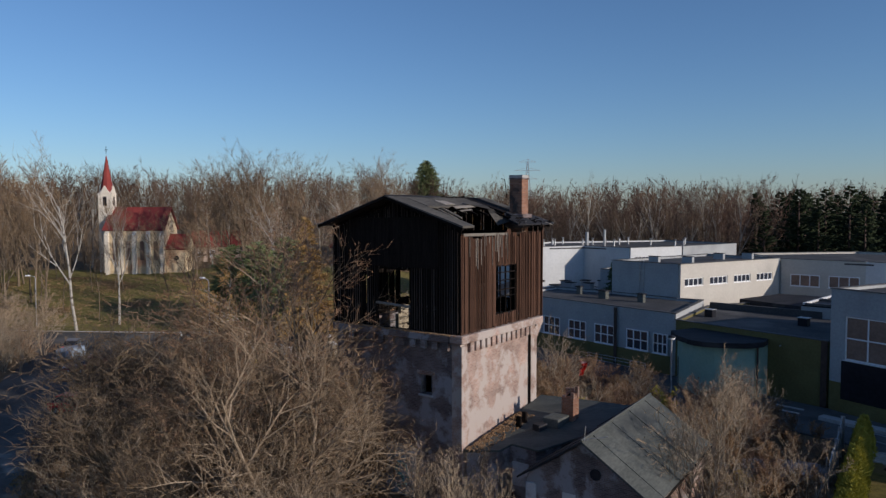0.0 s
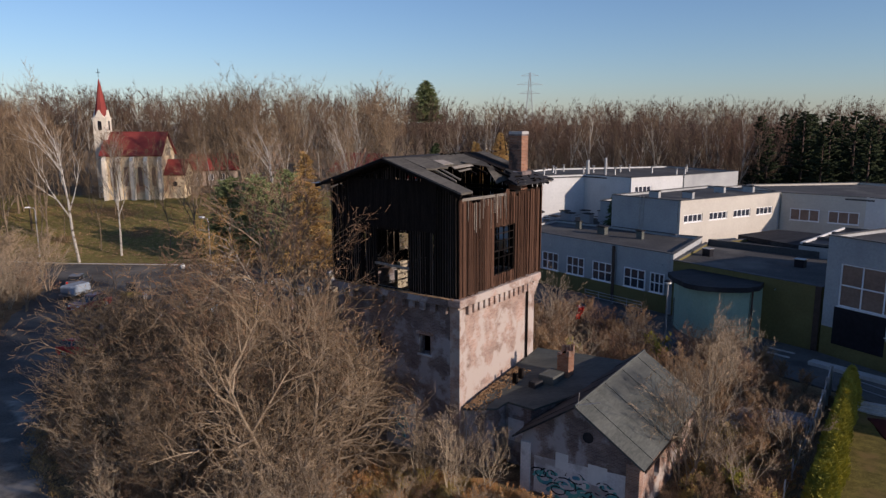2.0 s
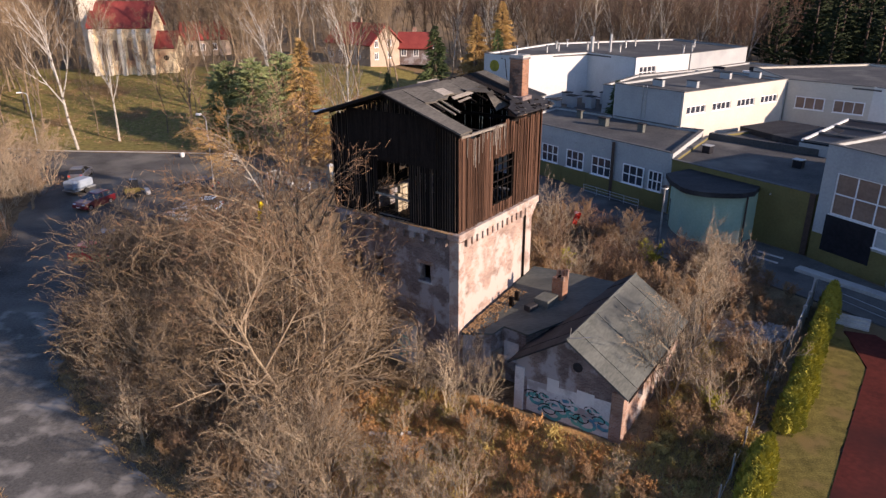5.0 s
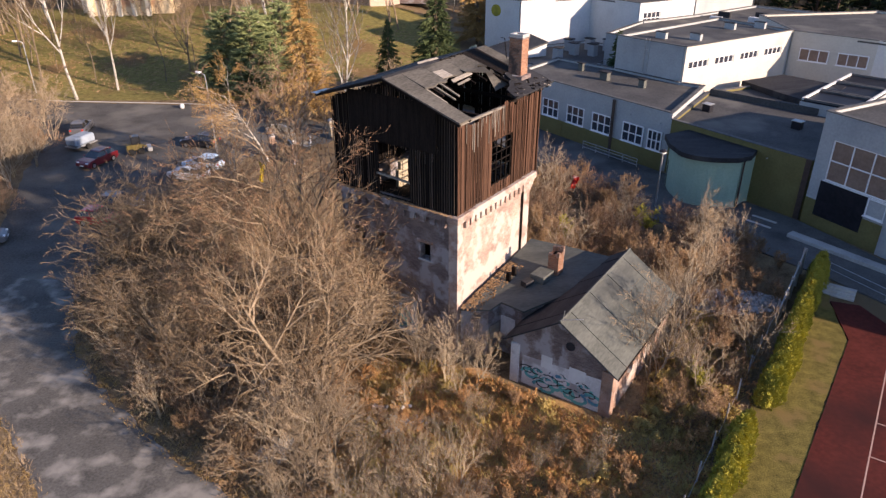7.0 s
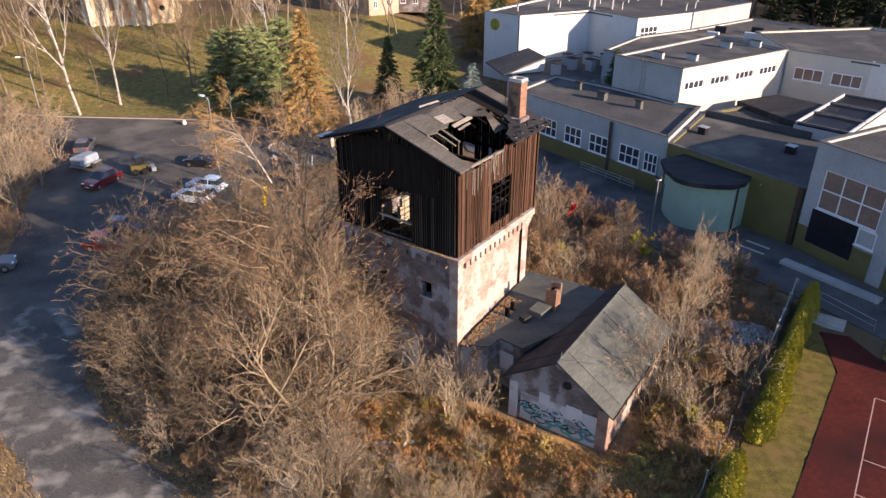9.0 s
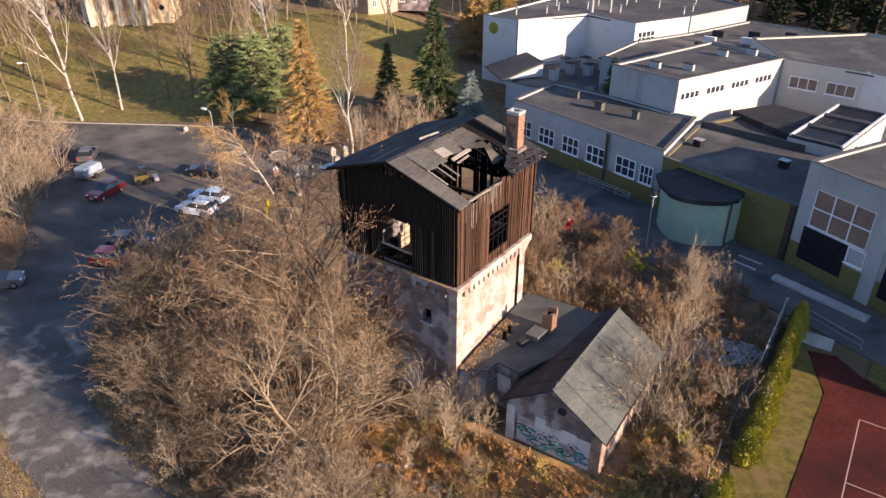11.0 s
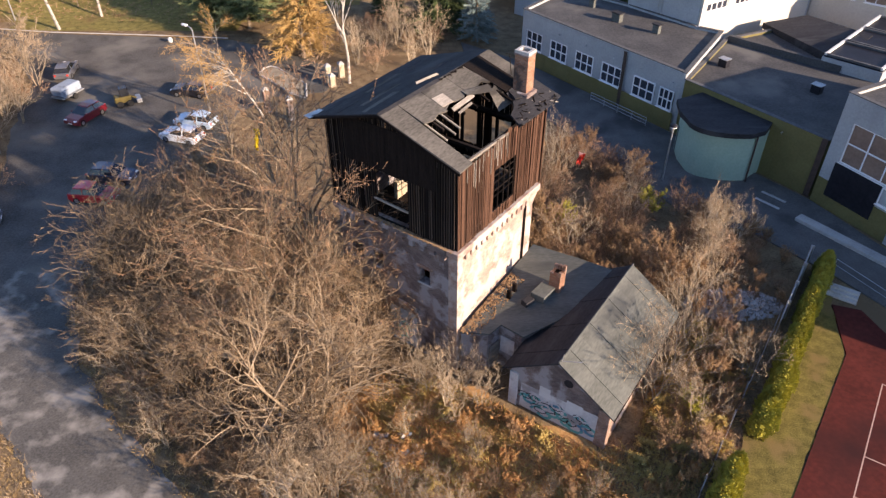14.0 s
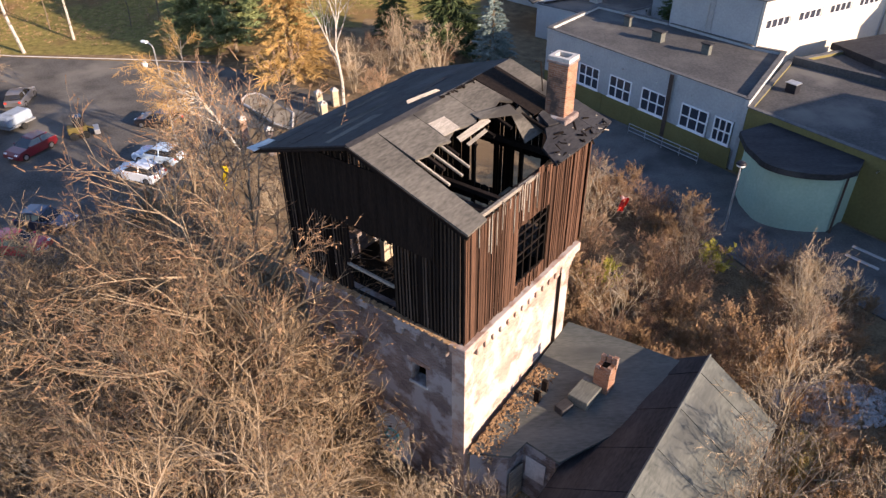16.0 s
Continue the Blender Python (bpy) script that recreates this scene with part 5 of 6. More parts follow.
tr = thing("trailer", frame_at(-40.6, 76.6, RZ, 70), "trailer under a blue-grey tarpaulin", "trailer")
part("tarpaulin", box(-1.4, 1.4, -0.85, 0.85, 0.55, 1.5, 0.18), M["tarp"], tr, "blue-grey tarpaulin cover")
part("chassis", box(-1.5, 1.5, -0.88, 0.88, 0.42, 0.54), M["metal"], tr)
for y in (-1.02, 1.02):
    part("wheel", bm_tube(bmesh.new(), [(0, y - 0.1, 0.31), (0, y + 0.1, 0.31)], 0.31, 14), M["rubber"], tr)
ld = thing("loader", frame_at(-33.6, 74.8, RZ, 30), "small dull yellow loader parked on the asphalt", "loader")
part("body", box(-1.1, 0.5, -0.5, 0.5, 0.45, 1.1, 0.08), M["loader_yellow"], ld)
part("cab", box(-0.5, 0.4, -0.45, 0.45, 1.1, 2.0, 0.06), M["car_glass"], ld)
part("bucket", box(1.0, 1.5, -0.7, 0.7, 0.2, 0.65, 0.05), M["metal"], ld)
part("arm", bm_tube(bmesh.new(), [(0.3, 0, 1.0), (1.1, 0, 0.55)], 0.1, 6), M["loader_yellow"], ld)
for x in (-0.7, 0.3):
    for y in (-0.55, 0.55):
        part("wheel", bm_tube(bmesh.new(), [(x, y - 0.1, 0.35), (x, y + 0.1, 0.35)], 0.35, 12), M["rubber"], ld)


# ---- lamps, walls, small things ----
def street_lamp(m, h, arm, label):
    ob = thing("street_lamp", m, label, "street lamp", "street lamps")
    part("post", bm_tube(bmesh.new(), [(0, 0, -0.1), (0, 0, h * 0.5), (0, 0, h - 0.25)], [0.09, 0.075, 0.055], 10), M["metal"], ob)
    if arm:
        part("arm", bm_tube(bmesh.new(), [(0, 0, h - 0.3), (0.1, 0, h - 0.05), (0.5, 0, h + 0.08), (0.8, 0, h + 0.1)], 0.045, 7), M["metal"], ob)
        part("lamp_head", box(0.6, 1.25, -0.16, 0.16, h + 0.02, h + 0.2, 0.05), M["frame_white"], ob)
    else:
        hd = bmesh.new()
        bmesh.ops.create_uvsphere(hd, u_segments=14, v_segments=8, radius=0.3, matrix=pose(0, 0, h - 0.05) @ Matrix.Diagonal((1, 1, 0.6, 1)))
        part("lamp_head", hd, M["frame_white"], ob, smooth=True)
        part("lamp_cap", bm_tube(bmesh.new(), [(0, 0, h + 0.02), (0, 0, h + 0.16), (0, 0, h + 0.22)], [0.36, 0.26, 0.05], 14), M["dark_panel"], ob)


street_lamp(frame_at(19.5, 60.0, 0, 0), 5.4, False, "grey post lamp with a round head in the yard")
street_lamp(frame_at(-24.0, 72.2, 0, 150), 9.3, True, "tall grey road lamp with a short arm")
street_lamp(frame_at(-57.5, 99.5, 0.2, 200), 7.0, True, "grey road lamp beside the park")
bin_ob = part("stone_ball", bm_tube(bmesh.new(), [(0, 0, -0.05), (0, 0, 0.2), (0, 0, 0.75), (0, 0, 1.1), (0, 0, 1.2)], [0.4, 0.55, 0.58, 0.4, 0.1], 14), M["school_white"], smooth=True)
bin_ob.matrix_world = pose(-34.4, 92.1, RZ) @ Matrix.Diagonal((0.52, 0.52, 0.52, 1))
tagged(bin_ob, "white painted concrete bollard at the kerb", "bollard")

ow = thing("old_wall", line_frame((27.2, 47.7), (22.4, 40.5)), "leaning concrete panel wall with a pale broken top", "wall", kind="structure")
for i in range(4):
    p = part("panel", bm_prism(bmesh.new(), [(i * 2.15, 0), (i * 2.15 + 2.05, 0), (i * 2.15 + 2.05, 0.07), (i * 2.15, 0.07)], -0.3, lambda x, y: 2.1 - 0.10 * x + 0.2 * math.sin(x * 2.3)), M["concrete"], ow)
    part("post", box(i * 2.15 - 0.09, i * 2.15 - 0.004, -0.06, 0.2, -0.3, 2.2 - 0.2 * i, 0.01), M["concrete"], ow)
fence = thing("wire_fence", line_frame((22.9, 41.6), (8.9, 20.8)), "sagging wire fence on thin concrete posts", "fence", kind="structure")
for i in range(10):
    part("post", box(i * 2.6 - 0.04, i * 2.6 + 0.04, -0.04, 0.04, -0.2, 1.5, 0.01), M["concrete"], fence)
for z in (0.85,):
    part("wire", bm_tube(bmesh.new(), [(0, 0.05, z), (6, 0.05, z - 0.06), (12, 0.05, z), (18, 0.05, z - 0.07), (23.4, 0.05, z)], 0.012, 4), M["metal"], fence)
part("top_rail", bm_tube(bmesh.new(), [(0, 0, 1.52), (8, 0, 1.5), (16, 0, 1.53), (24.9, 0, 1.5)], 0.009, 5), M["plank"], fence, "thin rusty top wire")
rail = thing("handrail", line_frame((29.4, 47.6), (31.6, 43.6)), "thin metal handrail beside the steps", "handrail")
part("bar", bm_tube(bmesh.new(), [(0, 0, 0), (0, 0, 1.0), (4.4, 0, 0.95), (4.5, 0, 0)], 0.03, 6), M["metal"], rail)
part("bar", bm_tube(bmesh.new(), [(0, 0, 0.5), (4.5, 0, 0.45)], 0.022, 6), M["metal"], rail)
rr = thing("handrail", line_frame((15.6, 75.8), (20.2, 70.0)), "low metal rail along the school wall", "handrail")
for z in (0.35, 0.7, 1.0):
    part("bar", bm_tube(bmesh.new(), [(0, 0, z), (7.4, 0, z)], 0.03, 6), M["metal"], rr)
for i in range(5):
    part("post", bm_tube(bmesh.new(), [(i * 1.84, 0, 0), (i * 1.84, 0, 1.0)], 0.03, 6), M["metal"], rr)
for x, y, h, mt in ((-18.3, 73.3, 2.4, "brick_red"), (-15.6, 71.6, 2.2, "brick_dark"), (-13.0, 80.6, 1.8, "plaster"), (-11.7, 81.9, 1.5, "plaster"), (-12.4, 79.4, 1.2, "plaster")):
    gpst = thing("gate_post", frame_at(x, y, 0, 30), "old gate post of brick and plaster by the drive" if "brick" in mt else "pale plastered gate post by the drive", "gate post", "gate posts")
    part("shaft", box(-0.3, 0.3, -0.3, 0.3, -0.1, h, 0.02), M[mt], gpst)
    part("cap", bm_tube(bmesh.new(), [(0, 0, h), (0, 0, h + 0.12), (0, 0, h + 0.35)], [0.46, 0.46, 0.05], 4), M["concrete"], gpst)
bed = thing("planting_bed", pose(0, 0, 0), "raised bed of sandy soil inside a low concrete rim", "planting bed", kind="structure")
rim = [(-21.0, 82.2), (-20.8, 83.4), (-20.1, 83.9), (-19.3, 83.5), (-15.3, 79.2), (-14.7, 75.8), (-16.6, 76.9), (-19.7, 80.4), (-20.7, 81.4)]
part("soil", bm_prism(bmesh.new(), rim, -0.1, 0.38), M["soil"], bed, "pale sandy soil")
edge = bm_tube(bmesh.new(), [(x, y, 0.36) for x, y in rim + rim[:2]], 0.13, 6)
part("rim", edge, M["concrete"], bed, "weathered concrete rim")
# plastic caught in the branches, rubble
def rag(x, y, z, mat, label, seed, drop):
    q = random.Random(seed)
    bm = bmesh.new()
    cols = 5
    top = [bm.verts.new((x + 0.14 * k - 0.28, y + q.gauss(0, 0.08), z + q.gauss(0, 0.08))) for k in range(cols)]
    for row in range(1, 7):
        nxt = [bm.verts.new((x + 0.14 * k * (1 - 0.07 * row) - 0.28 + 0.12 * math.sin(row), y + q.gauss(0, 0.12), z - drop * row / 6 + q.gauss(0, 0.06))) for k in range(cols)]
        for k in range(cols - 1):
            bm.faces.new([top[k], top[k + 1], nxt[k + 1], nxt[k]])
        top = nxt
    bmesh.ops.solidify(bm, geom=bm.faces[:], thickness=0.03)
    tagged(part("plastic_sheet", bm, M[mat]), label, "plastic sheet")


rag(-17.2, 64.0, 3.0, "yellow", "bright yellow plastic sheet hung on a shrub", 1, 2.2)
rag(11.7, 58.6, 3.7, "red", "torn red and white plastic caught in a bush", 2, 1.2)


def heap(name, cx, cy, rx, ry, n, mat, label, seed, size=0.22, hgt=0.5):
    r = random.Random(seed)
    bm = bmesh.new()
    for i in range(n):
        a, k = r.uniform(0, 6.283), math.sqrt(r.random())
        x, y = cx + rx * k * math.cos(a), cy + ry * k * math.sin(a)
        s = size * r.uniform(0.4, 1.3)
        bm_box(bm, -s, s, -s * 0.7, s * 0.7, -s * 0.5, s * 0.5, pose(x, y, hgt * (1 - k) * r.random() + s * 0.3, r.uniform(-40, 40), r.uniform(-40, 40), r.uniform(0, 180)))
    tagged(part(name, bm, M[mat]), label, "rubble", kind="stuff")


heap("rubble", 20.6, 43.6, 3.5, 1.6, 1100, "concrete", "pale heap of broken concrete and stones", 1, 0.11, 0.6)
heap("rubble", -2.6, 31.3, 1.9, 1.2, 22, "concrete", "scattered pale rubble among dry leaves", 2, 0.16, 0.2)
heap("rubble", -8.5, 28.6, 1.0, 0.6, 7, "concrete", "a few pale concrete lumps in the grass", 4, 0.4, 0.3)
heap("rubble", 3.0, 39.6, 0.9, 2.2, 160, "rust", "brick rubble and leaves against the tower wall", 6, 0.12, 0.3)
for x, y, ln, a in ((-10.0, 33.0, 1.5, 27), (-8.65, 33.8, 1.0, 40)):
    sl = part("concrete_slab", box(-ln / 2, ln / 2, -0.28, 0.28, 0, 0.24, 0.03), M["whitewash"])
    sl.matrix_world = pose(x, y, 0.16, 6, -8, a)
    tagged(sl, "pale fallen concrete slab among the shrubs", "concrete slab", "fallen slabs")
fl = thing("pylon", pose(50, 420, 10), "far steel lattice power pylon above the wood", "pylon")
lg = bmesh.new()
for sx, sy in ((-1, -1), (1, -1), (1, 1), (-1, 1)):
    bm_tube(lg, [(3.2 * sx, 3.2 * sy, 0), (0.9 * sx, 0.9 * sy, 26), (0.25 * sx, 0.25 * sy, 37)], 0.16, 4)
part("legs", lg, M["metal"], fl)
for i in range(9):
    z0, z1 = i * 3.9, (i + 1) * 3.9
    k0, k1 = 3.2 - 0.085 * z0, 3.2 - 0.085 * z1
    part("bracing", bm_tube(bm_tube(bmesh.new(), [(-k0, -k0, z0), (k1, -k1, z1)], 0.09, 3), [(k0, -k0, z0), (-k1, -k1, z1)], 0.09, 3), M["metal"], fl)
for z, w in ((25, 6), (30, 7.5), (35, 5)):
    part("cross_arm", bm_tube(bm_tube(bmesh.new(), [(-w, 0, z), (w, 0, z)], 0.14, 4), [(-w, 0, z), (0, 0, z + 1.6), (w, 0, z)], 0.1, 4), M["metal"], fl)


# ---- plants ----
def limb_mesh(name, segs, mat):
    """Mesh of tapered limbs from (p, q, r0, r1)."""
    vs, fc = [], []
    for p, q, r0, r1 in segs:
        sides = 6 if r0 > 0.06 else 3
        d = q - p
        a = d.orthogonal().normalized()
        b = d.normalized().cross(a)
        k = len(vs)
        for c, r in ((p, r0), (q, r1)):
            vs += [c + (a * math.cos(t) + b * math.sin(t)) * r for t in (6.2832 * i / sides for i in range(sides))]
        fc += [(k + i, k + (i + 1) % sides, k + sides + (i + 1) % sides, k + sides + i) for i in range(sides)]
    me = bpy.data.meshes.new(name)
    me.from_pydata(vs, [], fc)
    me.materials.append(mat)
    return me


def spike_arrays(spikes):
    """Thin three-sided pyramids from (p, q, r): verts and faces."""
    vs, fc = [], []
    for p, q, r in spikes:
        d = q - p
        a = d.orthogonal().normalized() * r
        b = d.normalized().cross(a)
        k = len(vs)
        vs += [p + a, p - a * 0.5 + b * 0.87, p - a * 0.5 - b * 0.87, q]
        fc += [(k, k + 1, k + 3), (k + 1, k + 2, k + 3), (k + 2, k, k + 3)]
    return vs, fc


def spike_mesh(name, spikes, mat):
    vs, fc = spike_arrays(spikes)
    me = bpy.data.meshes.new(name)
    me.from_pydata(vs, [], fc)
    me.materials.append(mat)
    return me


def turn(d, spread, r):
    a = d.orthogonal().normalized()
    a.rotate(Matrix.Rotation(r.uniform(0, 6.283), 3, d))
    return (d * math.cos(spread) + a * math.sin(spread)).normalized()


def grow(r, height, stems=1, lean=0.1, trunk=0.05, spread=0.6, twigs=5, upward=0.25, levels=3, twig_r=0.012, clear=0.3, fork=(5, 5, 4), leaf=0, side=1, bend=True, cap=9.0, wob=0.09, thick=0.68):
    """Limbs and twigs of a bare tree 'height' metres high."""
    limbs, spikes = [], []
    def branch(p, d, ln, rad, lev):
        n = 4 if lev == 0 else 3
        pts, rads = [p], [rad]
        for i in range(n):
            d = (d + Vector((r.gauss(0, wob), r.gauss(0, wob), upward * 0.25 + r.gauss(0, wob * 0.6)))).normalized()
            p = p + d * (ln / n)
            pts.append(p)
            rads.append(rad * (1 - 0.72 * (i + 1) / n))
        for i in range(n):
            limbs.append((pts[i], pts[i + 1], rads[i], rads[i + 1]))
        k = fork[min(lev, len(fork) - 1)]
        if lev < levels:
            for j in range(k):
                t = (clear if lev == 0 else 0.25) + (1 - (clear if lev == 0 else 0.25)) * (j + r.random()) / k
                i = min(int(t * n), n - 1)
                q = pts[i].lerp(pts[i + 1], t * n - i)
                branch(q, turn((pts[i + 1] - pts[i]).normalized(), spread * r.uniform(0.6, 1.3), r), ln * r.uniform(0.42, 0.62) * (1.15 - 0.5 * t if lev == 0 else 1), rads[i] * thick, lev + 1)
        if lev >= levels - 1:
            for j in range(twigs):
                t = r.uniform(0.2, 1.0)
                i = min(int(t * n), n - 1)
                q = pts[i].lerp(pts[i + 1], t * n - i)
                e = q + turn((pts[i + 1] - pts[i]).normalized(), r.uniform(0.3, 0.9), r) * min(ln * r.uniform(0.35, 0.75), cap * r.uniform(0.6, 1.0)) + Vector((0, 0, upward * 0.2))
                f = q.lerp(e, 0.55) + Vector((r.gauss(0, 1), r.gauss(0, 1), r.gauss(0, 1))) * (e - q).length * 0.09
                if bend:
                    spikes.append((q, f, twig_r))
                    spikes.append((q.lerp(f, 0.93), e, twig_r * 0.75))
                else:
                    spikes.append((q, e, twig_r))
                for g in range(side):
                    o = q.lerp(f, r.uniform(0.3, 1.0))
                    spikes.append((o, o + turn((e - q).normalized(), r.uniform(0.5, 1.0), r) * (e - q).length * r.uniform(0.25, 0.5), twig_r * 0.7))
                for g in range(leaf):
                    o = q.lerp(e, r.random())
                    spikes.append((o, o + Vector((r.gauss(0, 1), r.gauss(0, 1), r.gauss(0, 1))).normalized() * 0.11, 0.034))
    for s in range(stems):
        a = r.uniform(0, 6.283)
        d = Vector((lean * math.cos(a) * r.uniform(0.3, 1.4), lean * math.sin(a) * r.uniform(0.3, 1.4), 1)).normalized()
        foot = min(0.15, 0.035 * height) * (stems > 1)
        branch(Vector((foot * math.cos(a), foot * math.sin(a), -0.1)), d, height * r.uniform(0.72, 0.95), trunk * height * 0.22 / math.sqrt(stems) + 0.01, 0)
    return limbs, spikes


PROTO, RAW = {}, {}
PARK_SITES, SCRUB_SITES = [], []


def proto(key, name, label, category, bark, twig, seed, **kw):
    r = random.Random(seed)
    limbs, spikes = grow(r, **kw)
    RAW[key] = (limbs, spikes)
    PROTO[key] = (name, label, category, limb_mesh("trunk", limbs, M[bark]), spike_mesh("crown", spikes, M[twig]))


def plant(key, x, y, size=1.0, spin=0.0, label="", group="", z=None, tilt=0.0):
    name, lab, cat, tm, cm = PROTO[key]
    ob = thing(name, pose(x, y, terrain(x, y) - 0.05 if z is None else z, tilt, 0, spin) @ Matrix.Diagonal((size, size, size, 1)), label or lab, cat, group)
    part("trunk", tm, None, ob)
    part("crown", cm, None, ob)
    return ob


for k in range(5):
    proto("young%d" % k, "tree", "bare young deciduous tree with spreading boughs", "tree", "bark", "twig", 20 + k, height=7.6, stems=2, lean=0.3, trunk=0.085, spread=0.85, twigs=1, fork=(9, 6, 4), levels=3, twig_r=0.016, clear=0.12, upward=0.10, bend=False, cap=0.8, thick=0.74, wob=0.16)
for k in range(3):
    proto("pale%d" % k, "tree", "bare pale-twigged tree with several stems", "tree", "bark_pale", "twig_pale", 40 + k, height=5.5, stems=4, lean=0.3, trunk=0.06, spread=0.68, twigs=2, fork=(5, 4, 2), levels=3, twig_r=0.013, clear=0.12, upward=0.2, bend=False, cap=0.8, thick=0.74, wob=0.11)
for k in range(3):
    proto("shrub%d" % k, "shrub", "dense leafless brown shrub", "shrub", "bark", "twig_red", 60 + k, height=3.2, stems=8, lean=0.6, trunk=0.045, spread=0.65, twigs=3, fork=(5, 4), levels=2, twig_r=0.014, clear=0.1, upward=0.15, bend=False, cap=0.7, thick=0.7)
for k in range(2):
    proto("rusty%d" % k, "shrub", "shrub with clinging rust-brown leaves", "shrub", "bark", "dry_leaf", 70 + k, height=3.0, stems=5, lean=0.4, trunk=0.035, spread=0.55, twigs=4, fork=(5, 4), levels=2, twig_r=0.013, clear=0.1, leaf=4, side=0, bend=False, upward=0.3)
proto("bramble0", "bramble", "low bramble clump with rust-red leaves", "bramble", "bark", "rust", 76, height=1.3, stems=8, lean=0.9, trunk=0.03, spread=0.7, twigs=2, fork=(4, 3), levels=2, twig_r=0.01, clear=0.1, leaf=5, side=0, bend=False)
proto("bramble1", "bramble", "low bramble clump with golden-green leaves", "bramble", "bark", "weed", 77, height=1.2, stems=8, lean=0.9, trunk=0.03, spread=0.7, twigs=2, fork=(4, 3), levels=2, twig_r=0.01, clear=0.1, leaf=5, side=0, bend=False)
proto("green", "shrub", "shrub with yellow-green leaves", "shrub", "bark", "thuja", 75, height=2.2, stems=5, lean=0.4, trunk=0.035, spread=0.6, twigs=4, fork=(5, 4), levels=2, twig_r=0.012, clear=0.1, leaf=6, side=0, bend=False)
for k in range(3):
    proto("park%d" % k, "tree", "tall bare park tree with a broad crown", "tree", "bark", "twig", 80 + k, height=19, stems=1, lean=0.06, trunk=0.055, spread=0.55, twigs=5, fork=(11, 5, 3), levels=3, twig_r=0.026, clear=0.3, upward=0.3, side=0, bend=False, cap=2.2)
for k in range(2):
    proto("slim%d" % k, "tree", "slim bare park tree with a high crown", "tree", "bark", "twig", 85 + k, height=16, stems=1, lean=0.08, trunk=0.035, spread=0.45, twigs=4, fork=(8, 4, 3), levels=3, twig_r=0.024, clear=0.45, upward=0.3, side=0, bend=False, cap=1.8)
proto("spreading", "tree", "large bare tree with a pale trunk and forking boughs", "tree", "bark", "twig", 95, height=11, stems=2, lean=0.16, trunk=0.075, spread=0.8, twigs=2, fork=(10, 6, 5), levels=3, twig_r=0.014, clear=0.16, upward=0.08, bend=False, cap=1.0, wob=0.17, thick=0.68)
proto("oak", "tree", "tall tree with a few clinging brown leaves", "tree", "bark", "twig_red", 91, height=14, stems=2, lean=0.12, trunk=0.05, spread=0.78, twigs=2, fork=(9, 5, 4), levels=3, twig_r=0.016, clear=0.2, leaf=1, bend=False, cap=1.0, upward=0.12, thick=0.68, wob=0.13)
for k in range(2):
    proto("birch%d" % k, "birch", "tall white-barked birch without leaves", "tree", "birch", "twig", 100 + k, height=17, stems=1, lean=0.06, trunk=0.05, spread=0.45, twigs=4, fork=(10, 4, 3), levels=3, twig_r=0.02, clear=0.35, side=0, upward=0.25, bend=False, cap=1.6, thick=0.6)
proto("gold_birch", "birch", "leaning birch with hanging golden twigs", "tree", "birch", "gold_twig", 110, height=11, stems=1, lean=0.1, trunk=0.045, spread=0.6, twigs=9, fork=(9, 5, 4), levels=3, twig_r=0.013, clear=0.3, upward=-0.1, cap=1.2)


def conifer(r, height, width, crown_from=0.1, dens=1.0, droop=0.25, blade=0.06, taper=0.8, tufts=1.0):
    limbs = [(Vector((0, 0, -0.1)), Vector((0, 0, height * 0.6)), height * 0.016 + 0.03, height * 0.01 + 0.02), (Vector((0, 0, height * 0.6)), Vector((0, 0, height)), height * 0.01 + 0.02, 0.01)]
    spikes = []
    n = int(height * 32 * dens)
    for i in range(n):
        t = crown_from + (1 - crown_from) * (i + r.random()) / n
        z = height * t
        ln = width * (1 - (t - crown_from) / (1 - crown_from)) ** taper * r.uniform(0.55, 1.15) + 0.15
        a = r.uniform(0, 6.283)
        d = Vector((math.cos(a), math.sin(a), -droop + r.gauss(0, 0.1)))
        p = Vector((0, 0, z))
        limbs.append((p, p + d * ln * 0.9, 0.02, 0.008))
        for j in range(int((6 + 5 * ln) * tufts)):
            q = p + d * ln * r.uniform(0.25, 1.0)
            e = q + (d * 0.6 + Vector((r.gauss(0, 0.5), r.gauss(0, 0.5), r.gauss(-0.1, 0.3)))) * (0.22 + 0.16 * ln)
            spikes.append((q, e, blade))
    return limbs, spikes


def conifer_proto(key, name, label, needles, seed, height, width, **kw):
    limbs, spikes = conifer(random.Random(seed), height, width, **kw)
    PROTO[key] = (name, label, "tree", limb_mesh("trunk", limbs, M["bark"]), spike_mesh("crown", spikes, M[needles]))


conifer_proto("spruce", "spruce", "dark green spruce with drooping boughs", "needle", 1, 13, 3.0, blade=0.065, dens=0.8, tufts=2.4)
conifer_proto("blue_spruce", "spruce", "pale blue-green spruce by the school", "needle_blue", 2, 9, 2.6, blade=0.055, droop=0.1, dens=0.9, tufts=2.4)
conifer_proto("pine", "pine", "bushy green pine with dense needles", "needle_pine", 3, 10, 3.9, droop=-0.2, blade=0.065, dens=0.8, taper=0.55, tufts=2.4)
conifer_proto("larch", "larch", "golden autumn larch with thin needles", "gold", 4, 12, 3.0, blade=0.045, droop=0.12, dens=0.9, tufts=2.6)
conifer_proto("tall_pine", "pine", "lone tall pine with a high crown", "needle_pine", 5, 25, 3.9, crown_from=0.58, droop=-0.1, blade=0.12, dens=0.6, taper=0.5, tufts=1.8)
conifer_proto("small_cypress", "cypress", "slim dark green columnar cypress", "needle", 6, 4, 0.7, droop=-0.6, blade=0.06)


def scatter(poly, n, seed, gap):
    r = random.Random(seed)
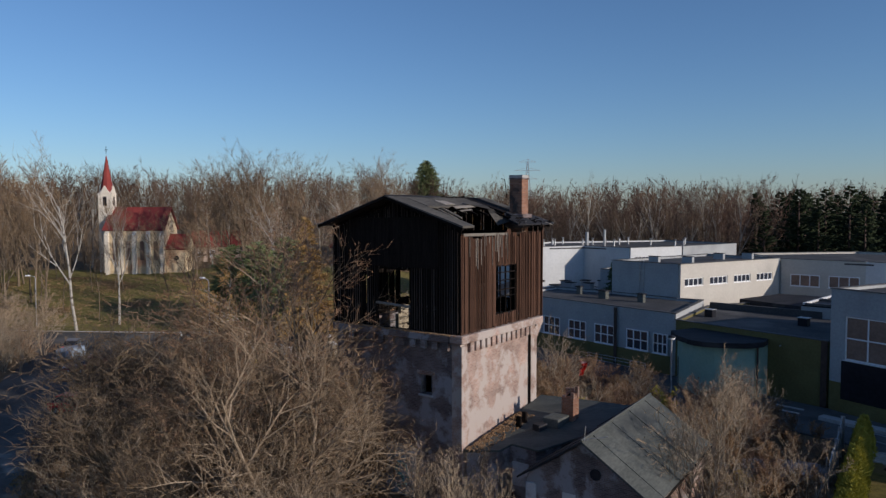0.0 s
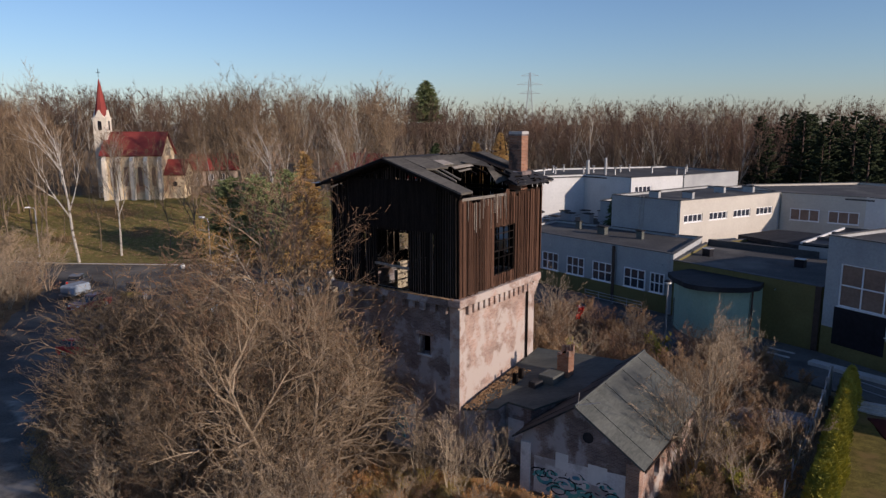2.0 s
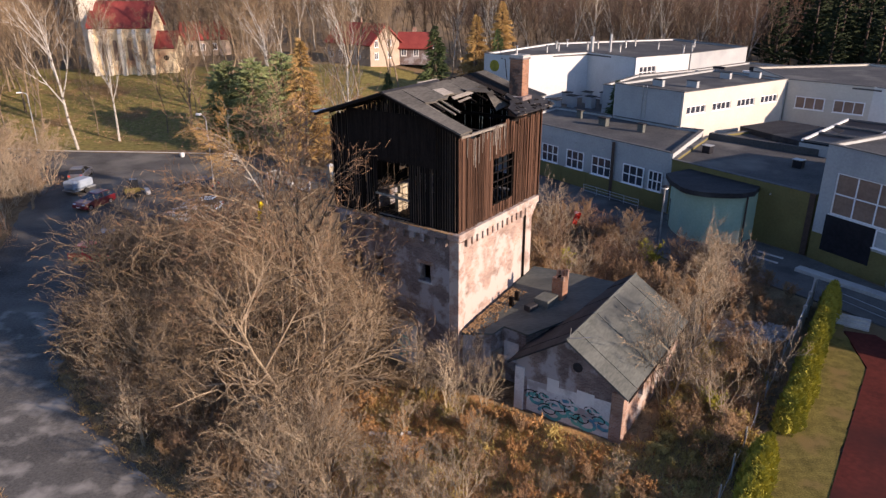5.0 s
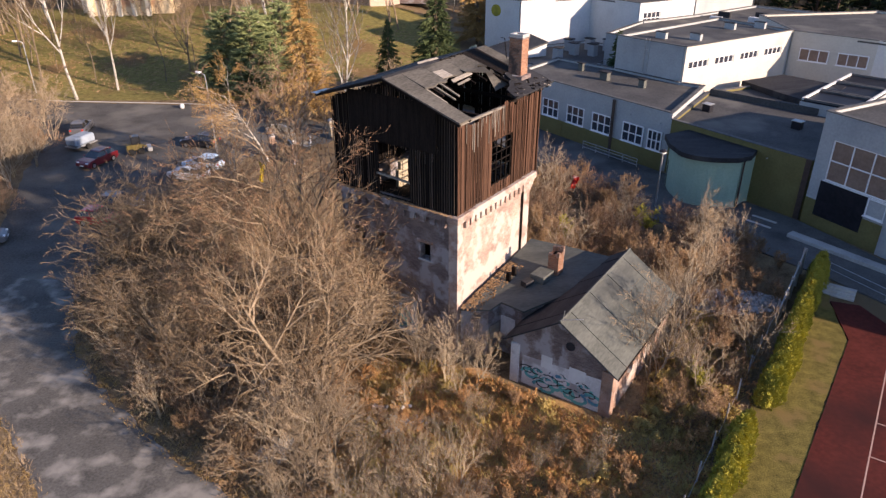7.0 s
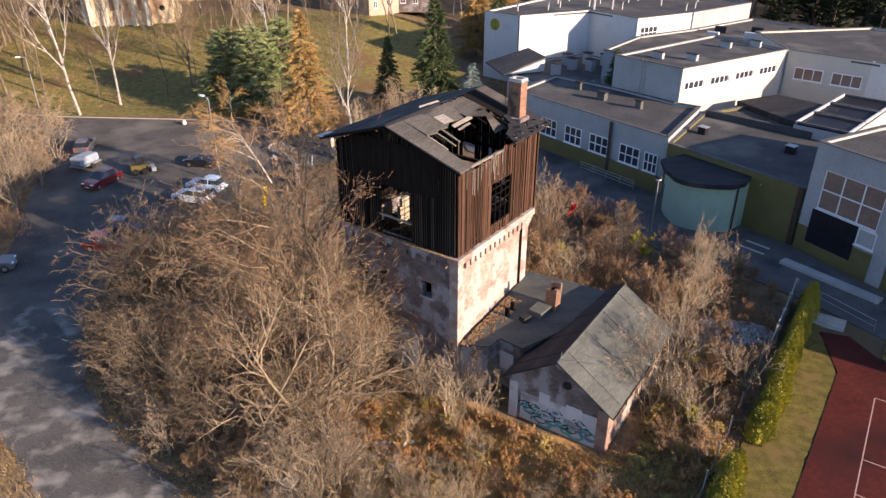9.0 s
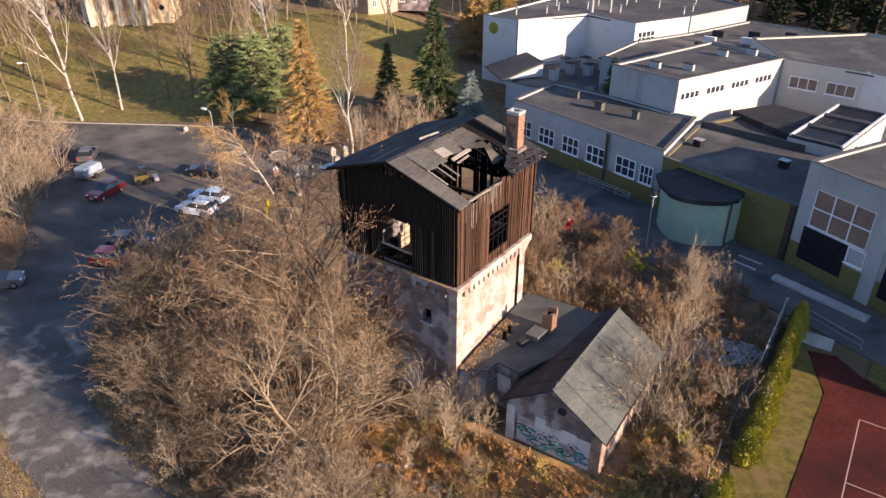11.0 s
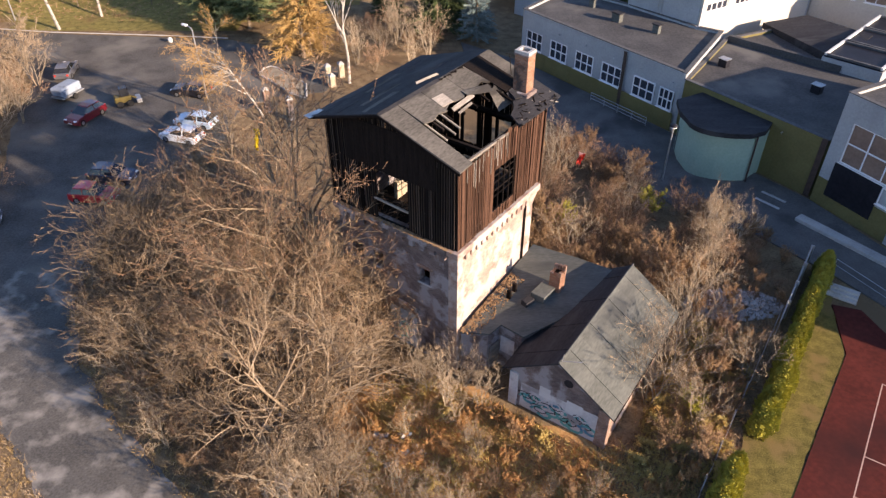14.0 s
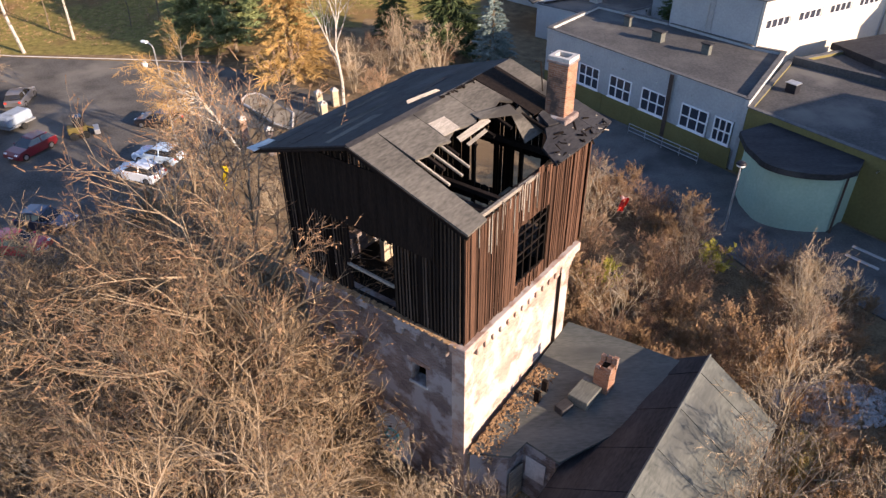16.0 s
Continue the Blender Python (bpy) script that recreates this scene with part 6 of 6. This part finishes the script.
    xs, ys = [p[0] for p in poly], [p[1] for p in poly]
    out = []
    for _ in range(n * 60):
        p = (r.uniform(min(xs), max(xs)), r.uniform(min(ys), max(ys)))
        if inside(p, poly) and all((p[0] - q[0]) ** 2 + (p[1] - q[1]) ** 2 > gap * gap for q in out):
            out.append(p)
            if len(out) == n:
                break
    return out


r = random.Random(7)
# thicket left of the tower: tall in the middle, low towards the road and the front
THICKET = [(-19.0, 38.0), (-15, 33), (-10.5, 28), (-6.5, 25), (-5.0, 28), (-6.0, 34), (-8.4, 41), (-10.2, 46), (-12, 49), (-17, 50), (-20, 50.5), (-22, 47), (-22, 43.5)]
sheetline = lambda x, y: abs(x + 0.268 * y) < (2.6 if y > 47 else 0.9) and y > 43
for x, y in scatter(THICKET, 62, 1, 1.85):
    if sheetline(x, y):
        continue
    back = 0.7 if y > 46 else 0.68 if x > -8 and y > 30.5 else 1.0
    edge = back * min(max((y - 25 + 0.55 * (x + 8)) / 11, 0), 1)
    plant("young%d" % r.randrange(5), x, y, (0.42 + 0.62 * edge) * r.uniform(0.85, 1.2), r.uniform(0, 360), group="thicket trees")
for x, y in scatter(THICKET, 80, 2, 1.6):
    plant(r.choice(["shrub0", "shrub1", "shrub2", "shrub0", "pale0", "rusty0"]), x, y, r.uniform(0.6, 1.05), r.uniform(0, 360), group="thicket shrubs")
for x, y in scatter([(-24.5, 47), (-25.5, 53), (-23.5, 59), (-20.5, 65), (-16, 66), (-11.5, 60), (-11, 51), (-17, 50)], 34, 41, 1.7):
    if not sheetline(x, y):
        plant(r.choice(["pale0", "pale1", "pale2", "young3", "shrub1", "rusty0"]), x, y, r.uniform(0.55, 0.95), r.uniform(0, 360), group="thicket shrubs")
for x, y in scatter([(-9, 26.2), (-14.8, 30.4), (-19, 34.4), (-22.8, 38.6), (-25.3, 44), (-22, 43.5), (-19, 38), (-15, 33), (-10.5, 28)], 46, 42, 1.05):
    plant(r.choice(["shrub0", "shrub1", "shrub2", "pale0", "shrub1", "rusty1"]), x, y, r.uniform(0.45, 0.85), r.uniform(0, 360), group="thicket shrubs")
plant("spreading", -7.4, 32.3, 0.98, 80, "large bare tree with a pale leaning trunk")
plant("young2", -14.5, 40.5, 1.15, 200)
plant("oak", -8.7, 38.8, 1.1, 30)
plant("oak", -10.2, 43.5, 1.22, 250)
plant("oak", -9.8, 47.5, 1.22, 110)
plant("oak", -13.6, 44.0, 0.85, 300)
plant("oak", -9.6, 35.5, 0.82, 200)
# low growth in front of the tower and annex
for x, y in scatter([(-6, 23), (4, 20), (10, 25), (8, 29.5), (3, 33), (-1, 33.5), (-6, 34)], 64, 3, 1.0):
    plant(r.choice(["rusty0", "rusty1", "shrub1", "pale2"]), x, y, r.uniform(0.22, 0.45), r.uniform(0, 360), group="low shrubs")
for x, y in scatter([(-6, 24), (2, 17), (9, 20), (14, 27), (9, 30.5), (3.4, 34.5), (0, 36.3), (-4, 37)], 84, 33, 1.1):
    plant("bramble0" if noise.noise((x * 0.3, y * 0.3, 2)) > -0.05 else "bramble1", x, y, r.uniform(0.35, 0.8), r.uniform(0, 360), group="brambles")
for x, y in scatter([(10.6, 29.6), (14, 28), (18.8, 35.5), (20.5, 40.5), (16.5, 41.5), (13.8, 36.4)], 34, 34, 1.1):
    plant(r.choice(["bramble1", "bramble1", "bramble0"]), x, y, r.uniform(0.5, 0.95), r.uniform(0, 360), group="brambles")
for d, k, h in ((0.4, "pale0", 0.62), (1.2, "pale1", 0.7), (5.4, "young1", 0.8), (6.3, "young3", 0.95), (7.2, "oak", 0.55), (8.6, "young4", 0.95), (9.8, "oak", 0.62)):
    plant(k, 0.93 - 0.814 * d - 0.58 * 2.3, 37.3 + 0.581 * d - 0.814 * 2.3, h, 70 * d, group="saplings by the wall")
for x, y, s in ((0.4, 34.4, 0.7), (1.5, 35.9, 0.7), (2.3, 34.2, 0.6)):
    plant(r.choice(["pale0", "pale1"]), x, y, s, r.uniform(0, 360), group="saplings by the wall")
for x, y in scatter([(-9.5, 26.5), (-5.5, 22.5), (1.5, 20.5), (1.0, 26.5), (-2.5, 28.8), (-5.5, 29)], 26, 13, 1.35):
    plant(r.choice(["pale0", "pale1", "pale2", "shrub0", "shrub2"]), x, y, r.uniform(0.38, 0.62), r.uniform(0, 360), group="low shrubs")
# thicket between tower and school yard
for x, y in scatter([(7.4, 46.2), (6.0, 50), (5.6, 56), (8.5, 64), (12, 65), (16, 61), (20, 56), (24, 51), (21, 47), (17, 44.5), (13, 43.2)], 118, 4, 1.25):
    if (abs(x - 0.2 * y) < 1.2 and 52 < y < 61) or (abs(x - 0.325 * y) < 1.5 and y > 49):
        continue
    plant(r.choice(["shrub0", "shrub1", "shrub2", "shrub0", "shrub1", "pale0", "rusty0", "rusty0", "rusty1"]), x, y, r.uniform(0.65, 1.1), r.uniform(0, 360), group="yard thicket")
for x, y, s in ((12.6, 34.6, 1.1), (14.0, 36.5, 1.0), (13.0, 36.6, 0.9), (15.6, 39.6, 1.0), (16.8, 42.0, 1.05), (19.2, 46.2, 0.9), (20.6, 49.2, 0.95)):
    plant("pale%d" % r.randrange(3), x, y, s, r.uniform(0, 360), group="saplings beside the annex")
for x, y in scatter([(12, 30.5), (14, 29.5), (21, 39), (19, 41.5), (14.5, 35)], 34, 5, 1.15):
    plant(r.choice(["shrub0", "rusty1", "shrub2", "pale1"]), x, y, r.uniform(0.4, 0.75), r.uniform(0, 360), group="low shrubs")
for x, y in scatter([(19.5, 46.5), (25.0, 52.0), (27.0, 49.0), (23.6, 43.4), (17.5, 39.5), (16, 41)], 24, 15, 1.25):
    plant(r.choice(["shrub0", "shrub1", "rusty0", "rusty1"]), x, y, r.uniform(0.3, 0.6), r.uniform(0, 360), group="low shrubs")
# scrub left of the road; what lies far back is joined
for x, y in scatter([(-38.6, 54.5), (-38.9, 57), (-40.0, 61), (-41.0, 67), (-43, 75), (-47, 83), (-57, 88.5), (-84, 92), (-84, 50), (-60, 48), (-42, 49)], 160, 6, 1.8):
    if x < -48:
        SCRUB_SITES.append((x, y, r.uniform(0.9, 1.35)))
    else:
        plant(r.choice(["pale0", "pale1", "pale2", "shrub0", "young1"]), x, y, r.uniform(0.9, 1.35), r.uniform(0, 360), group="roadside scrub")
for x, y in scatter([(-31.5, 35.5), (-27, 30.5), (-24, 25), (-18, 17), (-30, 12), (-50, 28), (-46, 36)], 34, 8, 1.7):
    plant(r.choice(["shrub1", "pale0", "pale1", "pale2"]), x, y, r.uniform(0.3, 0.6), r.uniform(0, 360), group="roadside scrub")
# named trees by the drive
plant("gold_birch", -18.5, 72.0, 1.0, -80, tilt=20)
plant("birch0", -10.6, 80.2, 0.85, 20)
plant("birch1", -50.3, 96.5, 1.1, 60)
plant("birch0", -46.5, 101, 0.9, 140)
plant("larch", -16.9, 87.5, 1.3, 0)
plant("larch", 6, 130, 1.25, 40)
plant("larch", 12, 150, 1.4, 90)
plant("pine", -29.5, 98.5, 1.15, 0)
plant("pine", -25.5, 97.0, 1.2, 80)
plant("pine", -21.8, 99.0, 1.25, 200)
plant("spruce", -0.9, 96, 1.25, 0)
plant("spruce", -7.6, 101, 0.75, 90)
plant("blue_spruce", 3.9, 92.5, 0.9, 0)
plant("spruce", 10.5, 140, 0.95, 30)
plant("tall_pine", -4.4, 188, 1.0, 0, z=4.5)
plant("spruce", 22.6, 93.2, 0.75, 10, "slim dark spruce against the school wall")
for x, y in ((17.6, 96.0), (19.6, 93.0), (14.6, 97.4)):
    plant("small_cypress", x, y, 1.0, r.uniform(0, 360))
for x, y in scatter([(-9, 82), (-2, 84), (0, 96), (-8, 97), (-14, 92)], 14, 9, 2.4):
    plant(r.choice(["rusty0", "rusty1", "shrub0", "pale1"]), x, y, r.uniform(0.6, 1.2), r.uniform(0, 360), group="garden shrubs")
for x, y in scatter([(35, 44), (39, 36), (46, 36), (40, 46)], 8, 10, 1.6):
    plant("small_cypress", x, y, 0.7, r.uniform(0, 360), "rounded dark evergreen shrub by the ramp")
# park trees in front of and round the church
for x, y in scatter([(-120, 104), (-75, 104), (-52, 103), (-36, 104), (-22, 110), (-10, 118), (-6, 142), (-30, 147), (-50, 150), (-74, 150), (-120, 142)], 135, 11, 3.2):
    front = -0.52 < x / y < -0.36
    sunny = abs((x + 62) * 0.545 + (y - 140) * 0.839) < 9 and -66 < x < -8
    if not (-73 < x < -50 and 134 < y) and not ((front or sunny) and r.random() < 0.4):
        if -0.2 < x / y < -0.04 and y > 108 and r.random() < 0.5:
            continue
        if y > 116:
            PARK_SITES.append((x, y, r.uniform(0.6, 0.95)))
            continue
        plant(r.choice(["slim0", "slim1"] if front else ["park0", "park1", "park2", "slim0", "slim1", "slim0", "slim1", "park0", "park1", "birch1"]), x, y, r.uniform(0.6, 0.95), r.uniform(0, 360), group="park trees")


for key, x, y, h in (("park0", -37.0, 126, 0.98), ("park2", -41.5, 131, 0.9), ("birch1", -25.0, 108, 0.95), ("park1", -70.0, 121, 0.95), ("park0", -77.0, 128, 1.0), ("birch1", -16.0, 121, 0.9), ("park2", -30.5, 145, 0.95)):
    plant(key, x, y, h, r.uniform(0, 360), group="tall park trees")
for x, y, h in ((12.2, 40.2, 0.7), (13.6, 41.6, 0.8), (9.3, 52.5, 1.0), (17.2, 54.8, 0.9), (15.2, 34.0, 0.7)):
    plant("green", x, y, h, r.uniform(0, 360), group="green shrubs")


# thuja hedge, clipped in lumps, with a small gap
def build_hedge(a, b, seed, h=2.5):
    rr2 = random.Random(seed)
    ax, side = (Vector(b) - Vector(a)), None
    ln = ax.length
    ax.normalize()
    side = Vector((-ax.y, ax.x))
    core, sp = bmesh.new(), []
    n = int(ln / 0.85)
    for i in range(n):
        c = Vector(a) + ax * ((i + 0.5) * ln / n + rr2.gauss(0, 0.08)) + side * rr2.gauss(0, 0.08)
        hh, ww = h * rr2.uniform(0.82, 1.14), rr2.uniform(0.5, 0.68)
        bm_tube(core, [(c.x, c.y, 0), (c.x, c.y, hh * 0.45), (c.x, c.y, hh * 0.85)], [ww * 0.72, ww * 0.66, 0.12], 7)
        for k in range(int(420 * hh)):
            t, g = rr2.random() ** 0.85, rr2.uniform(0, 6.283)
            w = ww * (1 - t ** 2.2) * rr2.uniform(0.78, 1.08) + 0.06
            out = Vector((math.cos(g), math.sin(g), 0))
            p = Vector((c.x, c.y, hh * t)) + out * w
            d = out * 0.5 + Vector((rr2.gauss(0, 0.35), rr2.gauss(0, 0.35), 0.9 + rr2.gauss(0, 0.3)))
            sp.append((p, p + d.normalized() * rr2.uniform(0.12, 0.3), 0.055))
    ob = thing("hedge", pose(0, 0, 0), "tall yellow-green thuja hedge with ragged tops", "hedge", kind="stuff")
    part("core", core, M["thuja"], ob)
    part("foliage", spike_mesh("foliage", sp, M["thuja"]), None, ob)


build_hedge((18.3, 32.0), (28.6, 47.3), 1, 2.5)
build_hedge((9.2, 19.1), (16.5, 30.1), 2, 2.0)


# grass blades, weeds and leaf scraps near the tower
def blades(name, poly, n, seed, mat, lo, hi, rad, label, lie=0.6):
    rr2 = random.Random(seed)
    sp = []
    for x, y in [(rr2.uniform(min(p[0] for p in poly), max(p[0] for p in poly)), rr2.uniform(min(p[1] for p in poly), max(p[1] for p in poly))) for _ in range(n)]:
        if inside((x, y), poly):
            for k in range(3):
                p = Vector((x + rr2.gauss(0, 0.1), y + rr2.gauss(0, 0.1), terrain(x, y) - 0.06))
                sp.append((p, p + Vector((rr2.gauss(0, lie), rr2.gauss(0, lie), 1)).normalized() * rr2.uniform(lo, hi), rad))
    tagged(part(name, spike_mesh(name, sp, M[mat]), None), label, "grass", kind="stuff")


SITE = [(-24, 40), (-15, 30), (-7, 22), (6, 16), (12, 23), (22, 39), (24, 46), (20, 52), (8, 44), (9.5, 31), (3, 34), (0, 37), (-6, 42), (-9, 55), (-20, 66), (-26, 52)]
blades("dry_grass", SITE, 15000, 1, "twig_pale", 0.25, 0.7, 0.018, "pale dry grass and weeds")
FRONT = [(-6, 24), (2, 16), (9, 20), (14, 27), (10.5, 31.5), (8.6, 31), (3.4, 34.5), (0, 36.5), (-4, 37)]
blades("green_weeds", FRONT, 11000, 7, "weed", 0.2, 0.6, 0.036, "matted green-gold weeds before the annex", 1.0)
blades("rust_weeds", FRONT, 15000, 8, "rust", 0.15, 0.55, 0.036, "rust-red bramble leaves before the tower", 1.0)
blades("dead_weeds", SITE, 12000, 2, "dry_leaf", 0.15, 0.5, 0.03, "rust-brown dead weeds and leaves", 0.8)
VERGE = [(-50, 38), (-42, 39.2), (-30.6, 37.8), (-26.2, 33.0), (-23.0, 29.9), (-18.9, 25.3), (-12, 15), (-30, 8), (-50, 20)]
blades("golden_weeds", VERGE, 26000, 3, "gold_grass", 0.1, 0.35, 0.018, "golden matted weeds by the road", 0.9)
blades("dry_grass", VERGE, 9000, 4, "twig_pale", 0.2, 0.6, 0.018, "pale dry roadside grass")
EDGE = [(-9.0, 24.6), (-15.4, 29.2), (-19.8, 33.0), (-23.8, 37.8), (-26.8, 43.2), (-27.6, 52), (-24, 61), (-22, 66), (-20, 66), (-24, 52), (-24, 43), (-21, 38), (-13, 30.5), (-7, 25.5)]
blades("edge_weeds", EDGE, 14000, 9, "gold_grass", 0.1, 0.4, 0.028, "golden weeds along the road's edge", 0.9)
blades("lawn_grass", [(26.6, 40.6), (28.4, 46.4), (17.6, 31.6), (9, 18), (7.4, 12), (16.9, 25.5)], 12000, 5, "lawn", 0.05, 0.16, 0.014, "short green lawn blades", 0.8)


SIDE = [(10.2, 29.4), (13.5, 27.5), (18.6, 35.2), (20.5, 40.5), (16.5, 41.5), (13.4, 36.4)]
blades("gold_weeds", SIDE, 7000, 11, "weed", 0.2, 0.6, 0.03, "golden weeds between the annex and the fence", 0.9)
blades("brown_weeds", SIDE, 6000, 12, "dry_leaf", 0.15, 0.5, 0.03, "brown weeds between the annex and the fence", 0.9)


blades("park_leaves", [(-80, 103), (-52, 100), (-28, 98), (-22, 106), (0, 114), (0, 132), (-40, 138), (-80, 135)], 6000, 14, "dry_leaf", 0.15, 0.4, 0.05, "fallen leaves and tufts on the park grass", 1.4)


# ---- the wood behind ----
def wood(name, sites, key_sets, mat_t, mat_c, label, thin=0.03):
    """One mesh of many far trees, from small sets of limbs and twigs."""
    rr2 = random.Random(len(sites))
    sets = []
    for limbs, spikes in key_sets:
        lv, lf = [], []
        for p, q, r0, r1 in limbs:
            if r0 < thin:
                continue
            d = q - p
            a = d.orthogonal().normalized()
            b = d.normalized().cross(a)
            k = len(lv)
            for c, rad in ((p, r0), (q, r1)):
                lv += [c + (a * math.cos(t) + b * math.sin(t)) * rad for t in (0, 2.0944, 4.1888)]
            for i in range(3):
                j = (i + 1) % 3
                lf += [(k + i, k + j, k + 3 + j), (k + i, k + 3 + j, k + 3 + i)]
        sv, sf = spike_arrays(spikes)
        sets.append((np.array(lv), np.array(lf), np.array(sv), np.array(sf)))
    for nm, mat, iv in (("trunks", mat_t, 0), ("crowns", mat_c, 2)):
        V, F, off = [], [], 0
        rr3 = random.Random(99)
        for x, y, s in sites:
            st = sets[rr3.randrange(len(sets))]
            a = rr3.uniform(0, 6.283)
            v, f = st[iv], st[iv + 1]
            c, sn = math.cos(a) * s, math.sin(a) * s
            w = np.stack([v[:, 0] * c - v[:, 1] * sn + x, v[:, 0] * sn + v[:, 1] * c + y, v[:, 2] * s + terrain(x, y)], 1)
            V.append(w)
            F.append(f + off)
            off += len(v)
        V, F = np.concatenate(V), np.concatenate(F)
        me = bpy.data.meshes.new(name)
        me.vertices.add(len(V))
        me.vertices.foreach_set("co", V.ravel())
        me.loops.add(F.size)
        me.loops.foreach_set("vertex_index", F.ravel())
        me.polygons.add(len(F))
        me.polygons.foreach_set("loop_start", np.arange(0, F.size, 3))
        me.update(calc_edges=True)
        me.materials.append(M[mat])
        ob = new(name if iv else name + "_trunks", me)
        tagged(ob, label if iv else "grey trunks and boughs of the far wood", "wood", kind="stuff")


fr = [grow(random.Random(200 + k), 20, stems=1, lean=0.05, trunk=0.03, spread=0.5, twigs=10, fork=(10, 4), levels=2, twig_r=0.036, clear=0.35, upward=0.28, side=0, bend=False, cap=1.4) for k in range(6)]
fb = [grow(random.Random(220 + k), 20, stems=1, lean=0.05, trunk=0.03, spread=0.5, twigs=7, fork=(9, 3), levels=2, twig_r=0.055, clear=0.35, upward=0.28, side=0, bend=False, cap=1.6) for k in range(4)]
rr = random.Random(31)
near_sites = [(x, y, rr.uniform(0.6, 1.08)) for x, y in scatter([(-190, 150), (-75, 150), (-45, 162), (-8, 168), (8, 156), (30, 148), (58, 136), (70, 150), (84, 190), (-200, 190)], 460, 21, 4.0) if not (-30 < x < 2 and y < 172)]
far_sites = [(x, y, rr.uniform(0.74, 1.05)) for x, y in scatter([(-260, 190), (220, 190), (330, 330), (-360, 330)], 640, 22, 7.0)]
side_sites = [(x, y, rr.uniform(0.7, 1.05)) for x, y in scatter([(-200, 100), (-88, 100), (-80, 146), (-190, 150)], 120, 23, 5.0)]
wood("bare_wood", near_sites + side_sites, fr, "bark", "forest_twig", "leafless brown deciduous wood")
wood("far_wood", far_sites, fb, "bark", "forest_twig", "far edge of the leafless wood")
birch_sites = [(x, y, rr.uniform(0.7, 0.98)) for x, y in scatter([(-80, 149), (-45, 160), (-8, 166), (8, 154), (30, 147), (60, 140), (66, 152), (30, 158), (8, 166), (-8, 178), (-45, 172), (-80, 160)], 48, 25, 3.0) if not (-30 < x < 2 and y < 168)]
wood("birch_wood", birch_sites, [grow(random.Random(240 + k), 20, stems=1, lean=0.07, trunk=0.045, spread=0.4, twigs=6, fork=(9, 3), levels=2, twig_r=0.032, clear=0.4, upward=0.4, side=0, bend=False, cap=1.8) for k in range(4)], "birch", "twig", "white birches at the edge of the wood")
pw = [conifer(random.Random(300 + k), 19, 3.6, crown_from=0.18, dens=0.2, droop=-0.25, blade=0.23, taper=0.5, tufts=0.9) for k in range(4)]
wood("pine_wood", [(x, y, rr.uniform(0.75, 1.1)) for x, y in scatter([(62, 140), (72, 122), (100, 112), (190, 120), (220, 200), (110, 220), (84, 190)], 150, 24, 4.6)], pw, "brown_trim", "pine_dark", "dark green pine wood")
wood("park_wood", PARK_SITES, [RAW["slim0"], RAW["slim1"], RAW["park0"]], "bark", "twig", "bare park trees before the church")
wood("scrub_wood", SCRUB_SITES, [grow(random.Random(260 + k), 5.5, stems=3, lean=0.3, trunk=0.06, spread=0.65, twigs=6, fork=(6, 4), levels=2, twig_r=0.026, clear=0.15, upward=0.25, side=0) for k in range(3)], "bark_pale", "twig_pale", "pale leafless scrub beyond the road", 0.02)
